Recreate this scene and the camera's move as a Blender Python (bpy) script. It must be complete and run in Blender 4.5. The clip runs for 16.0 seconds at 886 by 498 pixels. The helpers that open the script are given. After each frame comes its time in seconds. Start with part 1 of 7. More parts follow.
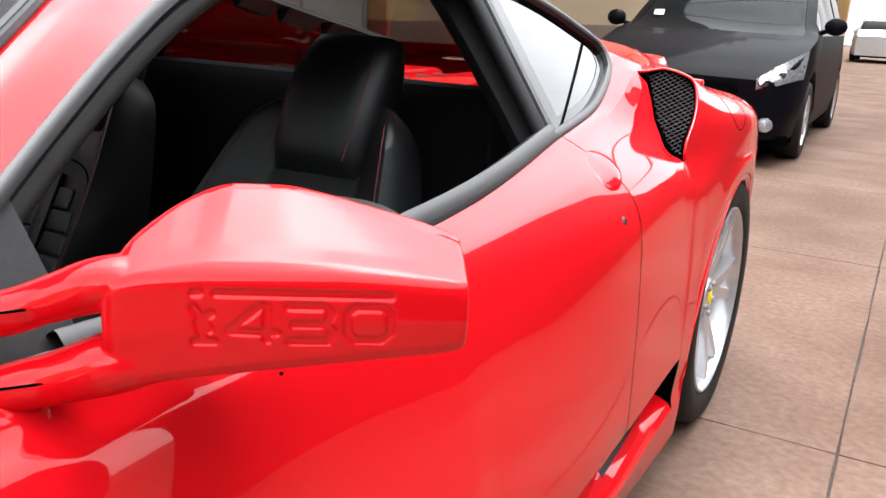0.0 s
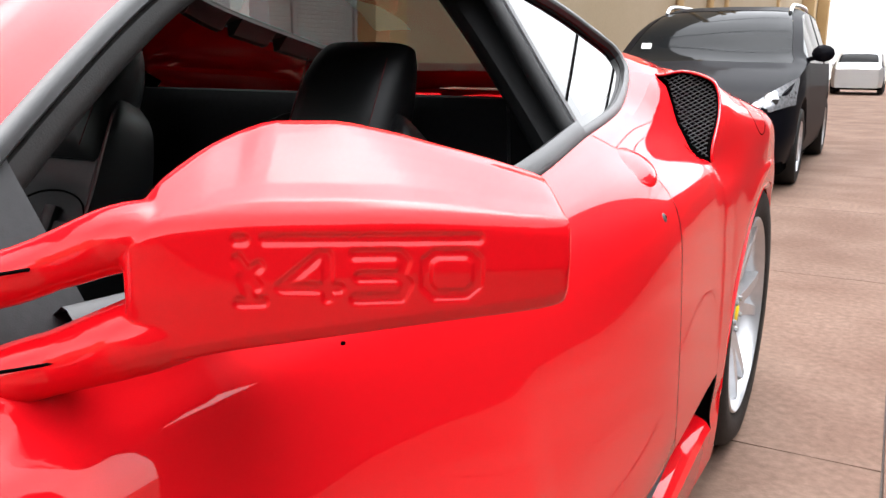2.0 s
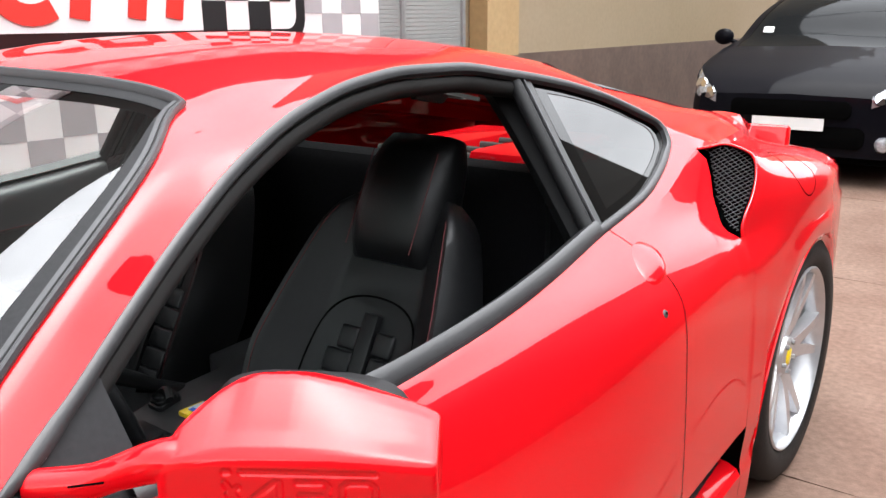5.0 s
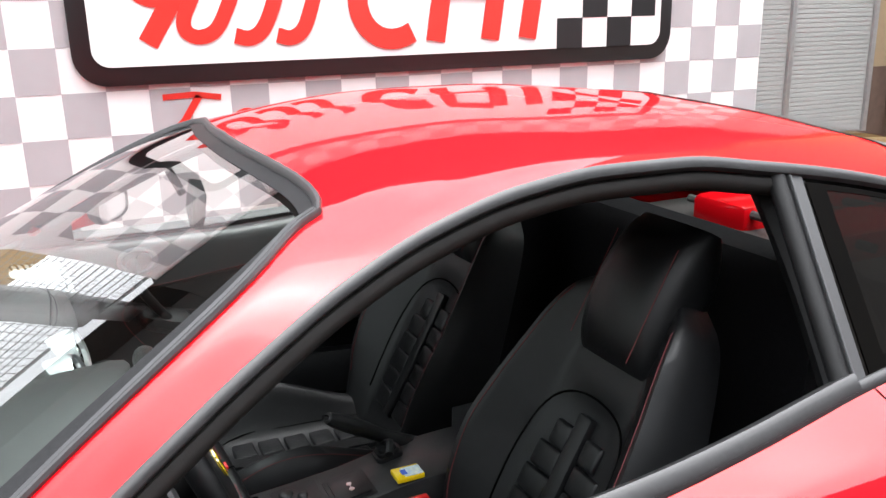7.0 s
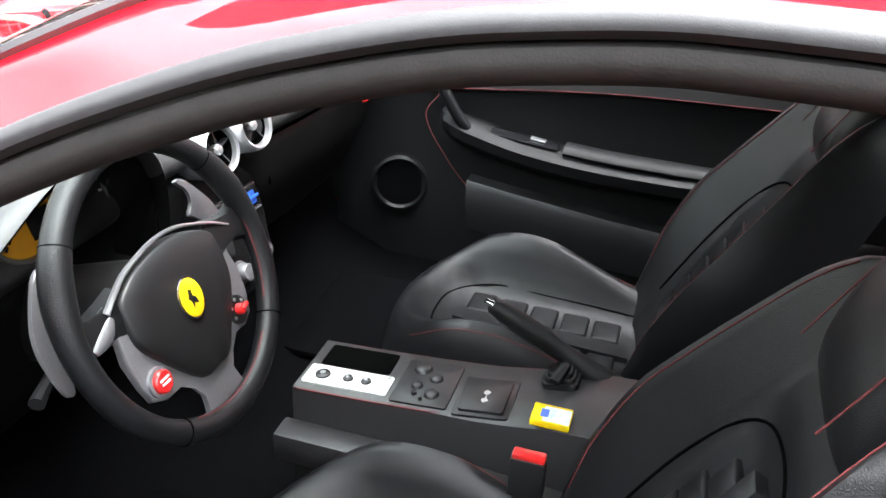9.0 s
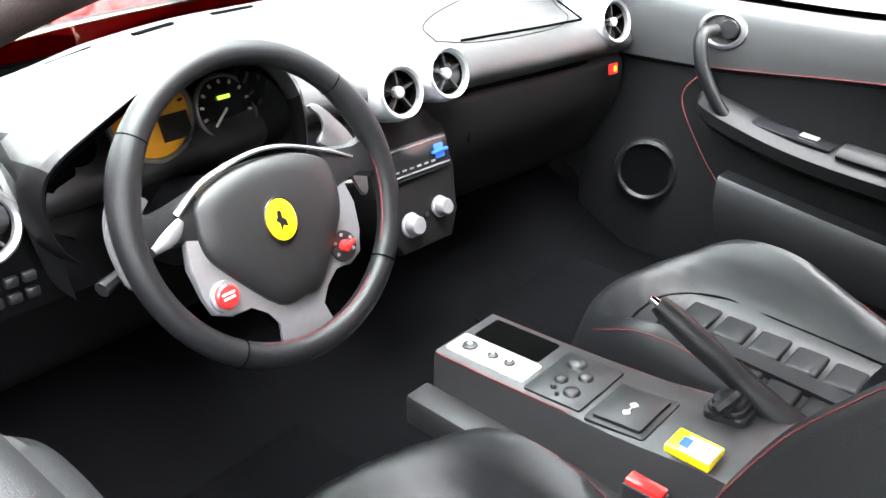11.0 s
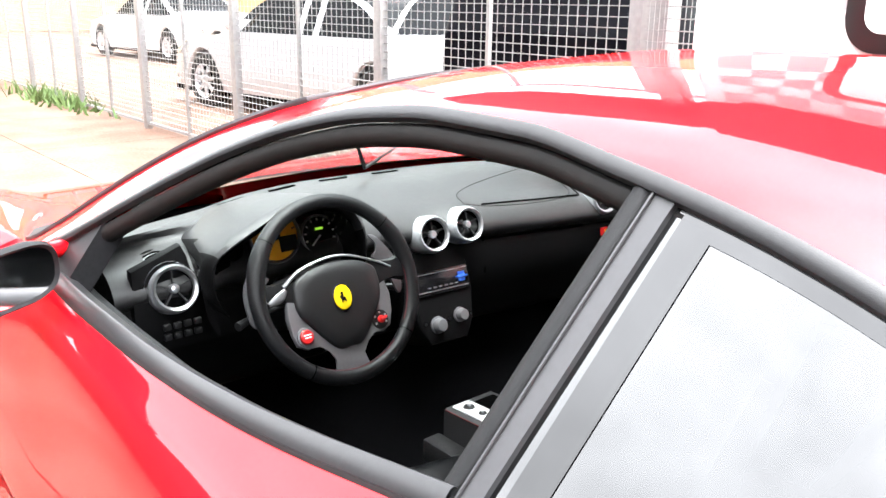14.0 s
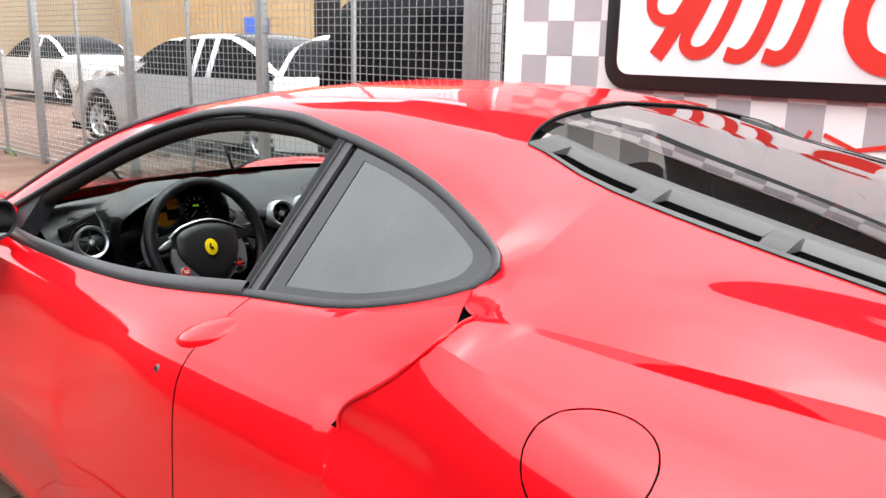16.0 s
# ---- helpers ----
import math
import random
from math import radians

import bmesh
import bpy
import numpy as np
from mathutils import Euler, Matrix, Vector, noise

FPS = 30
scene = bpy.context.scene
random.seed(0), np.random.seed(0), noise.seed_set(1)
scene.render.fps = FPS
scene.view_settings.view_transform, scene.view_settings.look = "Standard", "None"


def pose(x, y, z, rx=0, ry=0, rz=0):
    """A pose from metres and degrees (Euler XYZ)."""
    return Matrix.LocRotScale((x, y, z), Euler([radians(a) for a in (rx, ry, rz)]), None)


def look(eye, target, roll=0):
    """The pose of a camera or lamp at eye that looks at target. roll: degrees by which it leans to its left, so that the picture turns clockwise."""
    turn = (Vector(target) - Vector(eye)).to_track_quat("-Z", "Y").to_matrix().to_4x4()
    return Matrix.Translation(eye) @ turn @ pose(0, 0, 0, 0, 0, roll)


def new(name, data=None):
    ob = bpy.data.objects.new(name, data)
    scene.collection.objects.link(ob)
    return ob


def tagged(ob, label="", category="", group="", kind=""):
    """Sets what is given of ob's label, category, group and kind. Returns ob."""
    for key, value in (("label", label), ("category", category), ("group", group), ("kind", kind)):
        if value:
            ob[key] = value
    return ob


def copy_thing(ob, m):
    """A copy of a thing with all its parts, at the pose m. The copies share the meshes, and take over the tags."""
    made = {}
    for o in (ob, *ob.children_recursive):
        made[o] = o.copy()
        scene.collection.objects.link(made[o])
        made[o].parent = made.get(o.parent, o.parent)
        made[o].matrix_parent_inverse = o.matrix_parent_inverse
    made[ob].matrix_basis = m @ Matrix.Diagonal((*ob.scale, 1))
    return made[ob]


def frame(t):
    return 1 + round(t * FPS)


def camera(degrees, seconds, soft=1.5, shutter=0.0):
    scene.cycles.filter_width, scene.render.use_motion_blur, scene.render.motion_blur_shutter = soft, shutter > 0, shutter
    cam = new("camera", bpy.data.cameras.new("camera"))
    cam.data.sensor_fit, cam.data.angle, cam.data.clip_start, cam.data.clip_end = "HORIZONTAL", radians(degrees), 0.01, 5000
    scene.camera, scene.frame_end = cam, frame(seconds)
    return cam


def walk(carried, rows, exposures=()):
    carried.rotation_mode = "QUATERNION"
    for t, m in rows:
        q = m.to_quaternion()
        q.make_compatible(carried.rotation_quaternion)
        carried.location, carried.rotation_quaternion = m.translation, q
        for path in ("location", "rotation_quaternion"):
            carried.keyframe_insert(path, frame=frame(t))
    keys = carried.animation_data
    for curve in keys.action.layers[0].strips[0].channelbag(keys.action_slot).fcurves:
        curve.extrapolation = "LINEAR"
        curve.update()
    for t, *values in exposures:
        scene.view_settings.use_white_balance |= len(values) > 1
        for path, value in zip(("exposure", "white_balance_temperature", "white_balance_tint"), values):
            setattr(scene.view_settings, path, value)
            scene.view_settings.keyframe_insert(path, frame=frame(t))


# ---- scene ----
# The car's nose points to -y, its left (driver's) side to +x; y = 0 is midway between the axles.

# ---- camera ----
cam = camera(55.83, 16.0)
PATH = [
    (0, (1.323, -0.917, 1.052), (0.628, 0.346, 0.639), 2.79),
    (0.5, (1.290, -0.890, 1.018), (0.636, 0.397, 0.612), 2.35),
    (1, (1.274, -0.878, 0.995), (0.629, 0.419, 0.608), 1.81),
    (1.5, (1.259, -0.879, 0.983), (0.594, 0.416, 0.621), 1.28),
    (2, (1.240, -0.876, 0.965), (0.546, 0.412, 0.637), 0.54),
    (2.5, (1.235, -0.872, 0.947), (0.537, 0.417, 0.628), 0.36),
    (3, (1.233, -0.867, 0.943), (0.537, 0.416, 0.598), 0.53),
    (3.5, (1.251, -0.871, 1.002), (0.546, 0.415, 0.688), 0.53),
    (3.7, (1.260, -0.880, 1.026), (0.528, 0.388, 0.700), 0.83),
    (5.8, (1.648, -0.945, 1.357), (0.553, -0.020, 0.915), -3.95),
    (6, (1.679, -0.898, 1.377), (0.510, -0.067, 0.938), -4.44),
    (6.2, (1.672, -0.855, 1.373), (0.470, -0.064, 0.944), -4.2),
    (6.5, (1.608, -0.750, 1.363), (0.365, -0.021, 0.947), -1.66),
    (7, (1.518, -0.540, 1.362), (0.203, 0.053, 0.952), -1.24),
    (7.5, (1.417, -0.340, 1.318), (0.019, 0.037, 0.927), -0.89),
    (7.8, (1.381, -0.203, 1.311), (-0.051, -0.045, 0.893), 0.84),
    (8, (1.340, -0.146, 1.303), (-0.096, -0.063, 0.876), 2.05),
    (8.5, (1.176, -0.017, 1.265), (-0.188, -0.074, 0.643), 2.70),
    (9, (1.097, 0.108, 1.250), (-0.180, -0.249, 0.549), 2.99),
    (9.5, (1.075, 0.209, 1.272), (-0.080, -0.417, 0.549), 3.34),
    (9.7, (1.054, 0.227, 1.256), (-0.077, -0.442, 0.533), 2.79),
    (11.8, (0.837, 0.354, 1.125), (-0.105, -0.615, 0.475), -0.62),
    (12, (0.847, 0.370, 1.132), (-0.114, -0.608, 0.523), -0.53),
    (12.2, (0.867, 0.384, 1.150), (-0.108, -0.605, 0.583), -0.21),
    (12.5, (0.920, 0.438, 1.163), (-0.071, -0.559, 0.638), 0.00),
    (13, (1.065, 0.562, 1.200), (0.045, -0.428, 0.720), -0.57),
    (13.5, (1.143, 0.714, 1.248), (0.147, -0.314, 0.803), -0.16),
    (14, (1.209, 0.869, 1.272), (0.274, -0.224, 0.848), 0.90),
    (14.5, (1.330, 1.021, 1.275), (0.353, -0.048, 0.883), 1.94),
    (15, (1.462, 1.200, 1.267), (0.447, 0.173, 0.863), 2.36),
    (15.5, (1.537, 1.412, 1.270), (0.513, 0.376, 0.913), 2.17),
    (16, (1.602, 1.614, 1.279), (0.530, 0.624, 0.932), 1.37),
]
EXPOSURES = [(0.0, 0.36), (3.7, 0.36), (6.0, 0.45), (7.5, 0.6), (8.0, 0.6), (8.5, 0.7), (9.0, 1.95), (9.5, 2.8), (12.0, 3.15), (12.8, 2.85), (13.5, 2.35), (14.0, 1.6), (14.5, 0.75), (15.0, 0.42), (16.0, 0.32)]
walk(cam, [(t, look(eye, target, roll)) for t, eye, target, roll in PATH], EXPOSURES)

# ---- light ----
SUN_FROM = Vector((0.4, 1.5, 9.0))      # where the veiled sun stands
world = bpy.data.worlds.new("sky")
scene.world = world
world.use_nodes = True
wn = world.node_tree.nodes
wl = world.node_tree.links
sky = wn.new("ShaderNodeTexSky")
sky.sky_type = "NISHITA"
sky.sun_disc = False
sky.sun_elevation = radians(80)
sky.sun_rotation = radians(15)
sky.air_density = 1.0
sky.dust_density = 0.6
sky.ozone_density = 0.6
pale = wn.new("ShaderNodeHueSaturation")
pale.inputs["Saturation"].default_value = 0.12
wl.new(sky.outputs[0], pale.inputs["Color"])
# cloud cover, a little brighter overhead
way = wn.new("ShaderNodeTexCoord")
axes = wn.new("ShaderNodeSeparateXYZ")
cover = wn.new("ShaderNodeMapRange")
cover.inputs["From Min"].default_value, cover.inputs["From Max"].default_value = 0.0, 1.0
cover.inputs["To Min"].default_value, cover.inputs["To Max"].default_value = 5.6, 5.0
dim = wn.new("ShaderNodeVectorMath")
dim.operation = "SCALE"
wl.new(way.outputs["Generated"], axes.inputs[0])
wl.new(axes.outputs["Z"], cover.inputs["Value"])
wl.new(pale.outputs[0], dim.inputs[0])
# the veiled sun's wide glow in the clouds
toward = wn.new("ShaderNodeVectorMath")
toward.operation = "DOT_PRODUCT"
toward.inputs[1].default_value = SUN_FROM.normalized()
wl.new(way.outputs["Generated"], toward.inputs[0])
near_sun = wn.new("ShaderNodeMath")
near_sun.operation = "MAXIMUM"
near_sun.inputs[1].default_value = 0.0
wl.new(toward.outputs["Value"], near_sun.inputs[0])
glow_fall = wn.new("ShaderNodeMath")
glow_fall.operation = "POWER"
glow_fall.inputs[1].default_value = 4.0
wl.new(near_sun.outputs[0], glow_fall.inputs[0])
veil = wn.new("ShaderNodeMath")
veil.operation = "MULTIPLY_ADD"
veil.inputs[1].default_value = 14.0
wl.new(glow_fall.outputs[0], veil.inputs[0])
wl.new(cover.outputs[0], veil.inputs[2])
# broken cloud
cloud = wn.new("ShaderNodeTexNoise")
cloud.inputs["Scale"].default_value = 3.2
cloud.inputs["Detail"].default_value = 5.0
cloud.inputs["Roughness"].default_value = 0.55
wl.new(way.outputs["Generated"], cloud.inputs["Vector"])
puffs = wn.new("ShaderNodeMapRange")
puffs.inputs["From Min"].default_value, puffs.inputs["From Max"].default_value = 0.3, 0.7
puffs.inputs["To Min"].default_value, puffs.inputs["To Max"].default_value = 0.75, 1.28
wl.new(cloud.outputs[0], puffs.inputs["Value"])
sky_level = wn.new("ShaderNodeMath")
sky_level.operation = "MULTIPLY"
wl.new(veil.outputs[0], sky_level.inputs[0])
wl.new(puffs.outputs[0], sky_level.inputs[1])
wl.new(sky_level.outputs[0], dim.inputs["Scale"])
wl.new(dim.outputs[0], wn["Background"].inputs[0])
wn["Background"].inputs[1].default_value = 0.10
sun_data = bpy.data.lights.new("sun", "SUN")
sun_data.energy = 0.7
sun_data.angle = radians(40)
sun_data.color = (1.0, 0.96, 0.9)
sun = new("sun", sun_data)
sun.matrix_world = look(tuple(SUN_FROM), (0, 0, 0))

# ---- small tools ----
def part(name, bm, mat, parent=None, label="", sharp=40):
    """Links a bmesh as one mesh object under parent."""
    me = bpy.data.meshes.new(name)
    bm.normal_update()
    bm.to_mesh(me)
    bm.free()
    me.shade_smooth()
    me.set_sharp_from_angle(angle=radians(sharp))
    mats = mat if isinstance(mat, (list, tuple)) else [mat]
    for m in mats:
        me.materials.append(m)
    ob = new(name, me)
    if parent is not None:
        ob.parent = parent
    if label:
        ob["label"] = label
    return ob


def share(name, me, parent, m=None):
    """One more object on the mesh me."""
    ob = new(name, me)
    ob.parent = parent
    if m is not None:
        ob.matrix_basis = m
    return ob


def thing(name, label, category, at=(0, 0, 0), group="", kind=""):
    ob = new(name)
    ob.location = at
    ob.empty_display_size = 0.1
    return tagged(ob, label, category, group, kind)


def put(bm, verts, faces, m=None):
    """Adds verts and faces to bm, moved by m."""
    vs = [bm.verts.new(m @ Vector(v) if m is not None else v) for v in verts]
    for f in faces:
        try:
            bm.faces.new([vs[i] for i in f])
        except ValueError:
            pass
    return vs


def box(bm, lo, hi, bevel=0.0, m=None, seg=2):
    b = bmesh.new()
    (x0, y0, z0), (x1, y1, z1) = lo, hi
    put(b, [(x, y, z) for z in (z0, z1) for y in (y0, y1) for x in (x0, x1)],
        [(0, 2, 3, 1), (4, 5, 7, 6), (0, 1, 5, 4), (2, 6, 7, 3), (0, 4, 6, 2), (1, 3, 7, 5)])
    if bevel:
        bmesh.ops.bevel(b, geom=list(b.edges), offset=bevel, segments=seg, affect="EDGES", profile=0.5)
    join(bm, b, m)


def join(bm, b, m=None):
    """Moves the geometry of b into bm."""
    b.verts.index_update()
    put(bm, [v.co for v in b.verts], [[v.index for v in f.verts] for f in b.faces], m)
    b.free()


def lathe(bm, prof, m, n=32, a0=0.0, a1=360.0):
    """Turns (r, z) pairs round the z axis of m."""
    full = abs(a1 - a0 - 360) < 1e-6
    cols = n if full else n + 1
    verts = []
    for i in range(cols):
        a = radians(a0 + (a1 - a0) * i / n)
        verts += [(r * math.cos(a), r * math.sin(a), z) for r, z in prof]
    k = len(prof)
    faces = [(i * k + j, ((i + 1) % cols) * k + j, ((i + 1) % cols) * k + j + 1, i * k + j + 1) for i in range(n) for j in range(k - 1)]
    put(bm, verts, faces, m)


def tube(bm, pts, r, n=8, closed=False, flat=1.0, up=None, caps=True):
    """A pipe along pts; r: one radius or one for each point; flat squeezes it along up."""
    pts = [Vector(p) for p in pts]
    k = len(pts)
    rs = list(r) if isinstance(r, (list, tuple)) else [r] * k
    verts = []
    ref = Vector(up) if up else None
    side = None
    for i, p in enumerate(pts):
        a = pts[(i - 1) % k] if closed or i else p
        b = pts[(i + 1) % k] if closed or i < k - 1 else p
        t = (b - a).normalized()
        if ref is not None:
            s = t.cross(ref).normalized()
        elif side is None:
            s = t.orthogonal().normalized()
        else:
            s = (side - t * side.dot(t)).normalized()
        side = s
        w = t.cross(s)
        for j in range(n):
            q = 2 * math.pi * j / n
            verts.append(p + (s * math.cos(q) + w * math.sin(q) * flat) * rs[i])
    faces = [(i * n + j, i * n + (j + 1) % n, ((i + 1) % k) * n + (j + 1) % n, ((i + 1) % k) * n + j)
             for i in range(k if closed else k - 1) for j in range(n)]
    if caps and not closed:
        faces += [tuple(reversed(range(n))), tuple(range((k - 1) * n, k * n))]
    put(bm, verts, faces)


def grid(bm, rows, wrap=False):
    """A sheet over a list of equally long rows of points."""
    k = len(rows[0])
    verts = [p for r in rows for p in r]
    cols = k if wrap else k - 1
    put(bm, verts, [(i * k + j, i * k + (j + 1) % k, (i + 1) * k + (j + 1) % k, (i + 1) * k + j) for i in range(len(rows) - 1) for j in range(cols)])


def pchip(xs, ys):
    """A smooth curve through points that does not overshoot."""
    xs, ys = np.array(xs, float), np.array(ys, float)
    h = np.diff(xs)
    d = np.diff(ys) / h
    m = np.zeros(len(xs))
    m[0], m[-1] = d[0], d[-1]
    for i in range(1, len(xs) - 1):
        if d[i - 1] * d[i] > 0:
            a, b = 2 * h[i] + h[i - 1], h[i] + 2 * h[i - 1]
            m[i] = (a + b) / (a / d[i - 1] + b / d[i])

    def f(x):
        x = min(max(x, xs[0]), xs[-1])
        i = min(max(int(np.searchsorted(xs, x)) - 1, 0), len(xs) - 2)
        t = (x - xs[i]) / h[i]
        return float(ys[i] * (2 * t**3 - 3 * t**2 + 1) + h[i] * m[i] * (t**3 - 2 * t**2 + t) + ys[i + 1] * (3 * t**2 - 2 * t**3) + h[i] * m[i + 1] * (t**3 - t**2))
    return f


def curve(*pairs):
    return pchip([p[0] for p in pairs], [p[1] for p in pairs])


def spline(pts, n=8, closed=False):
    """Catmull-Rom through pts, n steps to a span."""
    pts = [Vector(p) for p in pts]
    k = len(pts)
    out = []
    for i in range(k if closed else k - 1):
        p0 = pts[(i - 1) % k] if closed or i else pts[0] * 2 - pts[1]
        p1, p2 = pts[i], pts[(i + 1) % k]
        p3 = pts[(i + 2) % k] if closed or i < k - 2 else p2 * 2 - p1
        for j in range(n):
            t = j / n
            out.append(0.5 * (2 * p1 + (p2 - p0) * t + (2 * p0 - 5 * p1 + 4 * p2 - p3) * t**2 + (3 * p1 - p0 - 3 * p2 + p3) * t**3))
    if not closed:
        out.append(pts[-1])
    return out


def slab(bm, outline, z0, z1, m=None, bevel=0.0):
    """A plate over an outline of (x, y) pairs, from z0 to z1."""
    b = bmesh.new()
    k = len(outline)
    put(b, [(x, y, z0) for x, y in outline] + [(x, y, z1) for x, y in outline],
        [tuple(reversed(range(k))), tuple(range(k, 2 * k))] + [(i, (i + 1) % k, k + (i + 1) % k, k + i) for i in range(k)])
    if bevel:
        es = [e for e in b.edges if abs(e.verts[0].co.z - z1) < 1e-6 and abs(e.verts[1].co.z - z1) < 1e-6]
        bmesh.ops.bevel(b, geom=es, offset=bevel, segments=2, affect="EDGES", profile=0.5)
    join(bm, b, m)


def rounded(w, h, r, n=5):
    """The outline of a rounded rectangle round the origin."""
    out = []
    for cx, cy, a in ((w / 2 - r, h / 2 - r, 0), (-w / 2 + r, h / 2 - r, 90), (-w / 2 + r, -h / 2 + r, 180), (w / 2 - r, -h / 2 + r, 270)):
        out += [(cx + r * math.cos(radians(a + 90 * i / n)), cy + r * math.sin(radians(a + 90 * i / n))) for i in range(n + 1)]
    return out


def aim(at, normal, up=(0, 0, 1)):
    """A frame at a place whose z axis is normal and whose y axis is as near to up as can be."""
    z = Vector(normal).normalized()
    x = Vector(up).cross(z).normalized()
    y = z.cross(x)
    m = Matrix((x, y, z)).transposed().to_4x4()
    m.translation = at
    return m


# ---- materials ----
def material(name, colour, rough=0.5, metal=0.0, coat=0.0, grain=0.0, scale=20.0, bump=0.0, bscale=200.0, spec=0.5, second=None, patch=3.0, random_by=0.0, coat_ior=1.45):
    """A surface with fine grain, broad patches and relief, in object metres."""
    mat = bpy.data.materials.new(name)
    mat.use_nodes = True
    nt = mat.node_tree
    p = nt.nodes["Principled BSDF"]
    p.inputs["Roughness"].default_value = rough
    p.inputs["Metallic"].default_value = metal
    p.inputs["Coat Weight"].default_value = coat
    p.inputs["Coat Roughness"].default_value = 0.015
    p.inputs["Coat IOR"].default_value = coat_ior
    p.inputs["Specular IOR Level"].default_value = spec
    p.inputs["Base Color"].default_value = (*colour, 1)
    geo = nt.nodes.new("ShaderNodeNewGeometry")
    if grain or second:
        n1 = nt.nodes.new("ShaderNodeTexNoise")
        n1.inputs["Scale"].default_value = scale
        n1.inputs["Detail"].default_value = 6
        n2 = nt.nodes.new("ShaderNodeTexNoise")
        n2.inputs["Scale"].default_value = patch
        n2.inputs["Detail"].default_value = 4
        nt.links.new(geo.outputs["Position"], n1.inputs["Vector"])
        nt.links.new(geo.outputs["Position"], n2.inputs["Vector"])
        ramp = nt.nodes.new("ShaderNodeValToRGB")
        ramp.color_ramp.elements[0].position, ramp.color_ramp.elements[1].position = 0.35, 0.65
        ramp.color_ramp.elements[0].color = (*colour, 1)
        ramp.color_ramp.elements[1].color = (*(second or colour), 1)
        nt.links.new(n2.outputs["Fac"], ramp.inputs["Fac"])
        fine = nt.nodes.new("ShaderNodeMapRange")
        fine.inputs["From Min"].default_value, fine.inputs["From Max"].default_value = 0.25, 0.75
        fine.inputs["To Min"].default_value, fine.inputs["To Max"].default_value = 1 - grain, 1 + grain
        nt.links.new(n1.outputs["Fac"], fine.inputs["Value"])
        mul = nt.nodes.new("ShaderNodeVectorMath")
        mul.operation = "SCALE"
        nt.links.new(ramp.outputs["Color"], mul.inputs[0])
        last = fine.outputs["Result"]
        if random_by:
            info = nt.nodes.new("ShaderNodeObjectInfo")
            vary = nt.nodes.new("ShaderNodeMapRange")
            vary.inputs["To Min"].default_value, vary.inputs["To Max"].default_value = 1 - random_by, 1 + random_by
            nt.links.new(info.outputs["Random"], vary.inputs["Value"])
            mm = nt.nodes.new("ShaderNodeMath")
            mm.operation = "MULTIPLY"
            nt.links.new(last, mm.inputs[0])
            nt.links.new(vary.outputs["Result"], mm.inputs[1])
            last = mm.outputs[0]
        nt.links.new(last, mul.inputs["Scale"])
        nt.links.new(mul.outputs["Vector"], p.inputs["Base Color"])
    if bump:
        n3 = nt.nodes.new("ShaderNodeTexNoise")
        n3.inputs["Scale"].default_value = bscale
        n3.inputs["Detail"].default_value = 5
        nt.links.new(geo.outputs["Position"], n3.inputs["Vector"])
        bp = nt.nodes.new("ShaderNodeBump")
        bp.inputs["Strength"].default_value = bump
        bp.inputs["Distance"].default_value = 0.002
        nt.links.new(n3.outputs["Fac"], bp.inputs["Height"])
        nt.links.new(bp.outputs["Normal"], p.inputs["Normal"])
    return mat


def glass_material(name, tint, clear=0.85):
    """Thin tinted pane: mostly see-through, with a real surface gloss."""
    mat = bpy.data.materials.new(name)
    mat.use_nodes = True
    nt = mat.node_tree
    nt.nodes.remove(nt.nodes["Principled BSDF"])
    tr = nt.nodes.new("ShaderNodeBsdfTransparent")
    tr.inputs[0].default_value = (*tint, 1)
    gl = nt.nodes.new("ShaderNodeBsdfGlossy")
    gl.inputs["Roughness"].default_value = 0.01
    gl.inputs[0].default_value = (1, 1, 1, 1)
    lw = nt.nodes.new("ShaderNodeLayerWeight")
    up = nt.nodes.new("ShaderNodeMath")
    up.operation = "POWER"
    up.inputs[1].default_value = 5.0
    nt.links.new(lw.outputs["Facing"], up.inputs[0])
    fr = nt.nodes.new("ShaderNodeMapRange")
    fr.inputs["To Min"].default_value = clear
    nt.links.new(up.outputs[0], fr.inputs["Value"])
    mx = nt.nodes.new("ShaderNodeMixShader")
    nt.links.new(fr.outputs["Result"], mx.inputs[0])
    nt.links.new(tr.outputs[0], mx.inputs[1])
    nt.links.new(gl.outputs[0], mx.inputs[2])
    nt.links.new(mx.outputs[0], nt.nodes["Material Output"].inputs[0])
    return mat


red = material("red_paint", (0.60, 0.0030, 0.0075), rough=0.5, coat=0.85, grain=0.03, scale=900, spec=0.02, coat_ior=1.5)
black_trim = material("satin_black_trim", (0.011, 0.011, 0.012), rough=0.5, spec=0.18, grain=0.25, scale=150, bump=0.1, bscale=900)
window_trim_black = material("window_trim_black", (0.015, 0.015, 0.016), rough=0.36, spec=0.45, grain=0.2, scale=150, bump=0.1, bscale=900, second=(0.021, 0.021, 0.022))
rubber = material("black_rubber", (0.012, 0.0115, 0.011), rough=0.65, spec=0.25, grain=0.2, scale=60, bump=0.2, bscale=500)
leather = material("black_leather", (0.0055, 0.0058, 0.0064), rough=0.36, grain=0.15, scale=70, bump=0.35, bscale=700, second=(0.007, 0.0074, 0.008), spec=0.36)
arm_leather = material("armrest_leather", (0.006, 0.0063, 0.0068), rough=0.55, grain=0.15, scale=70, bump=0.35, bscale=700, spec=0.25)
alcantara = material("black_suede", (0.007, 0.007, 0.008), rough=0.95, grain=0.2, scale=90, bump=0.2, bscale=900, spec=0.1)
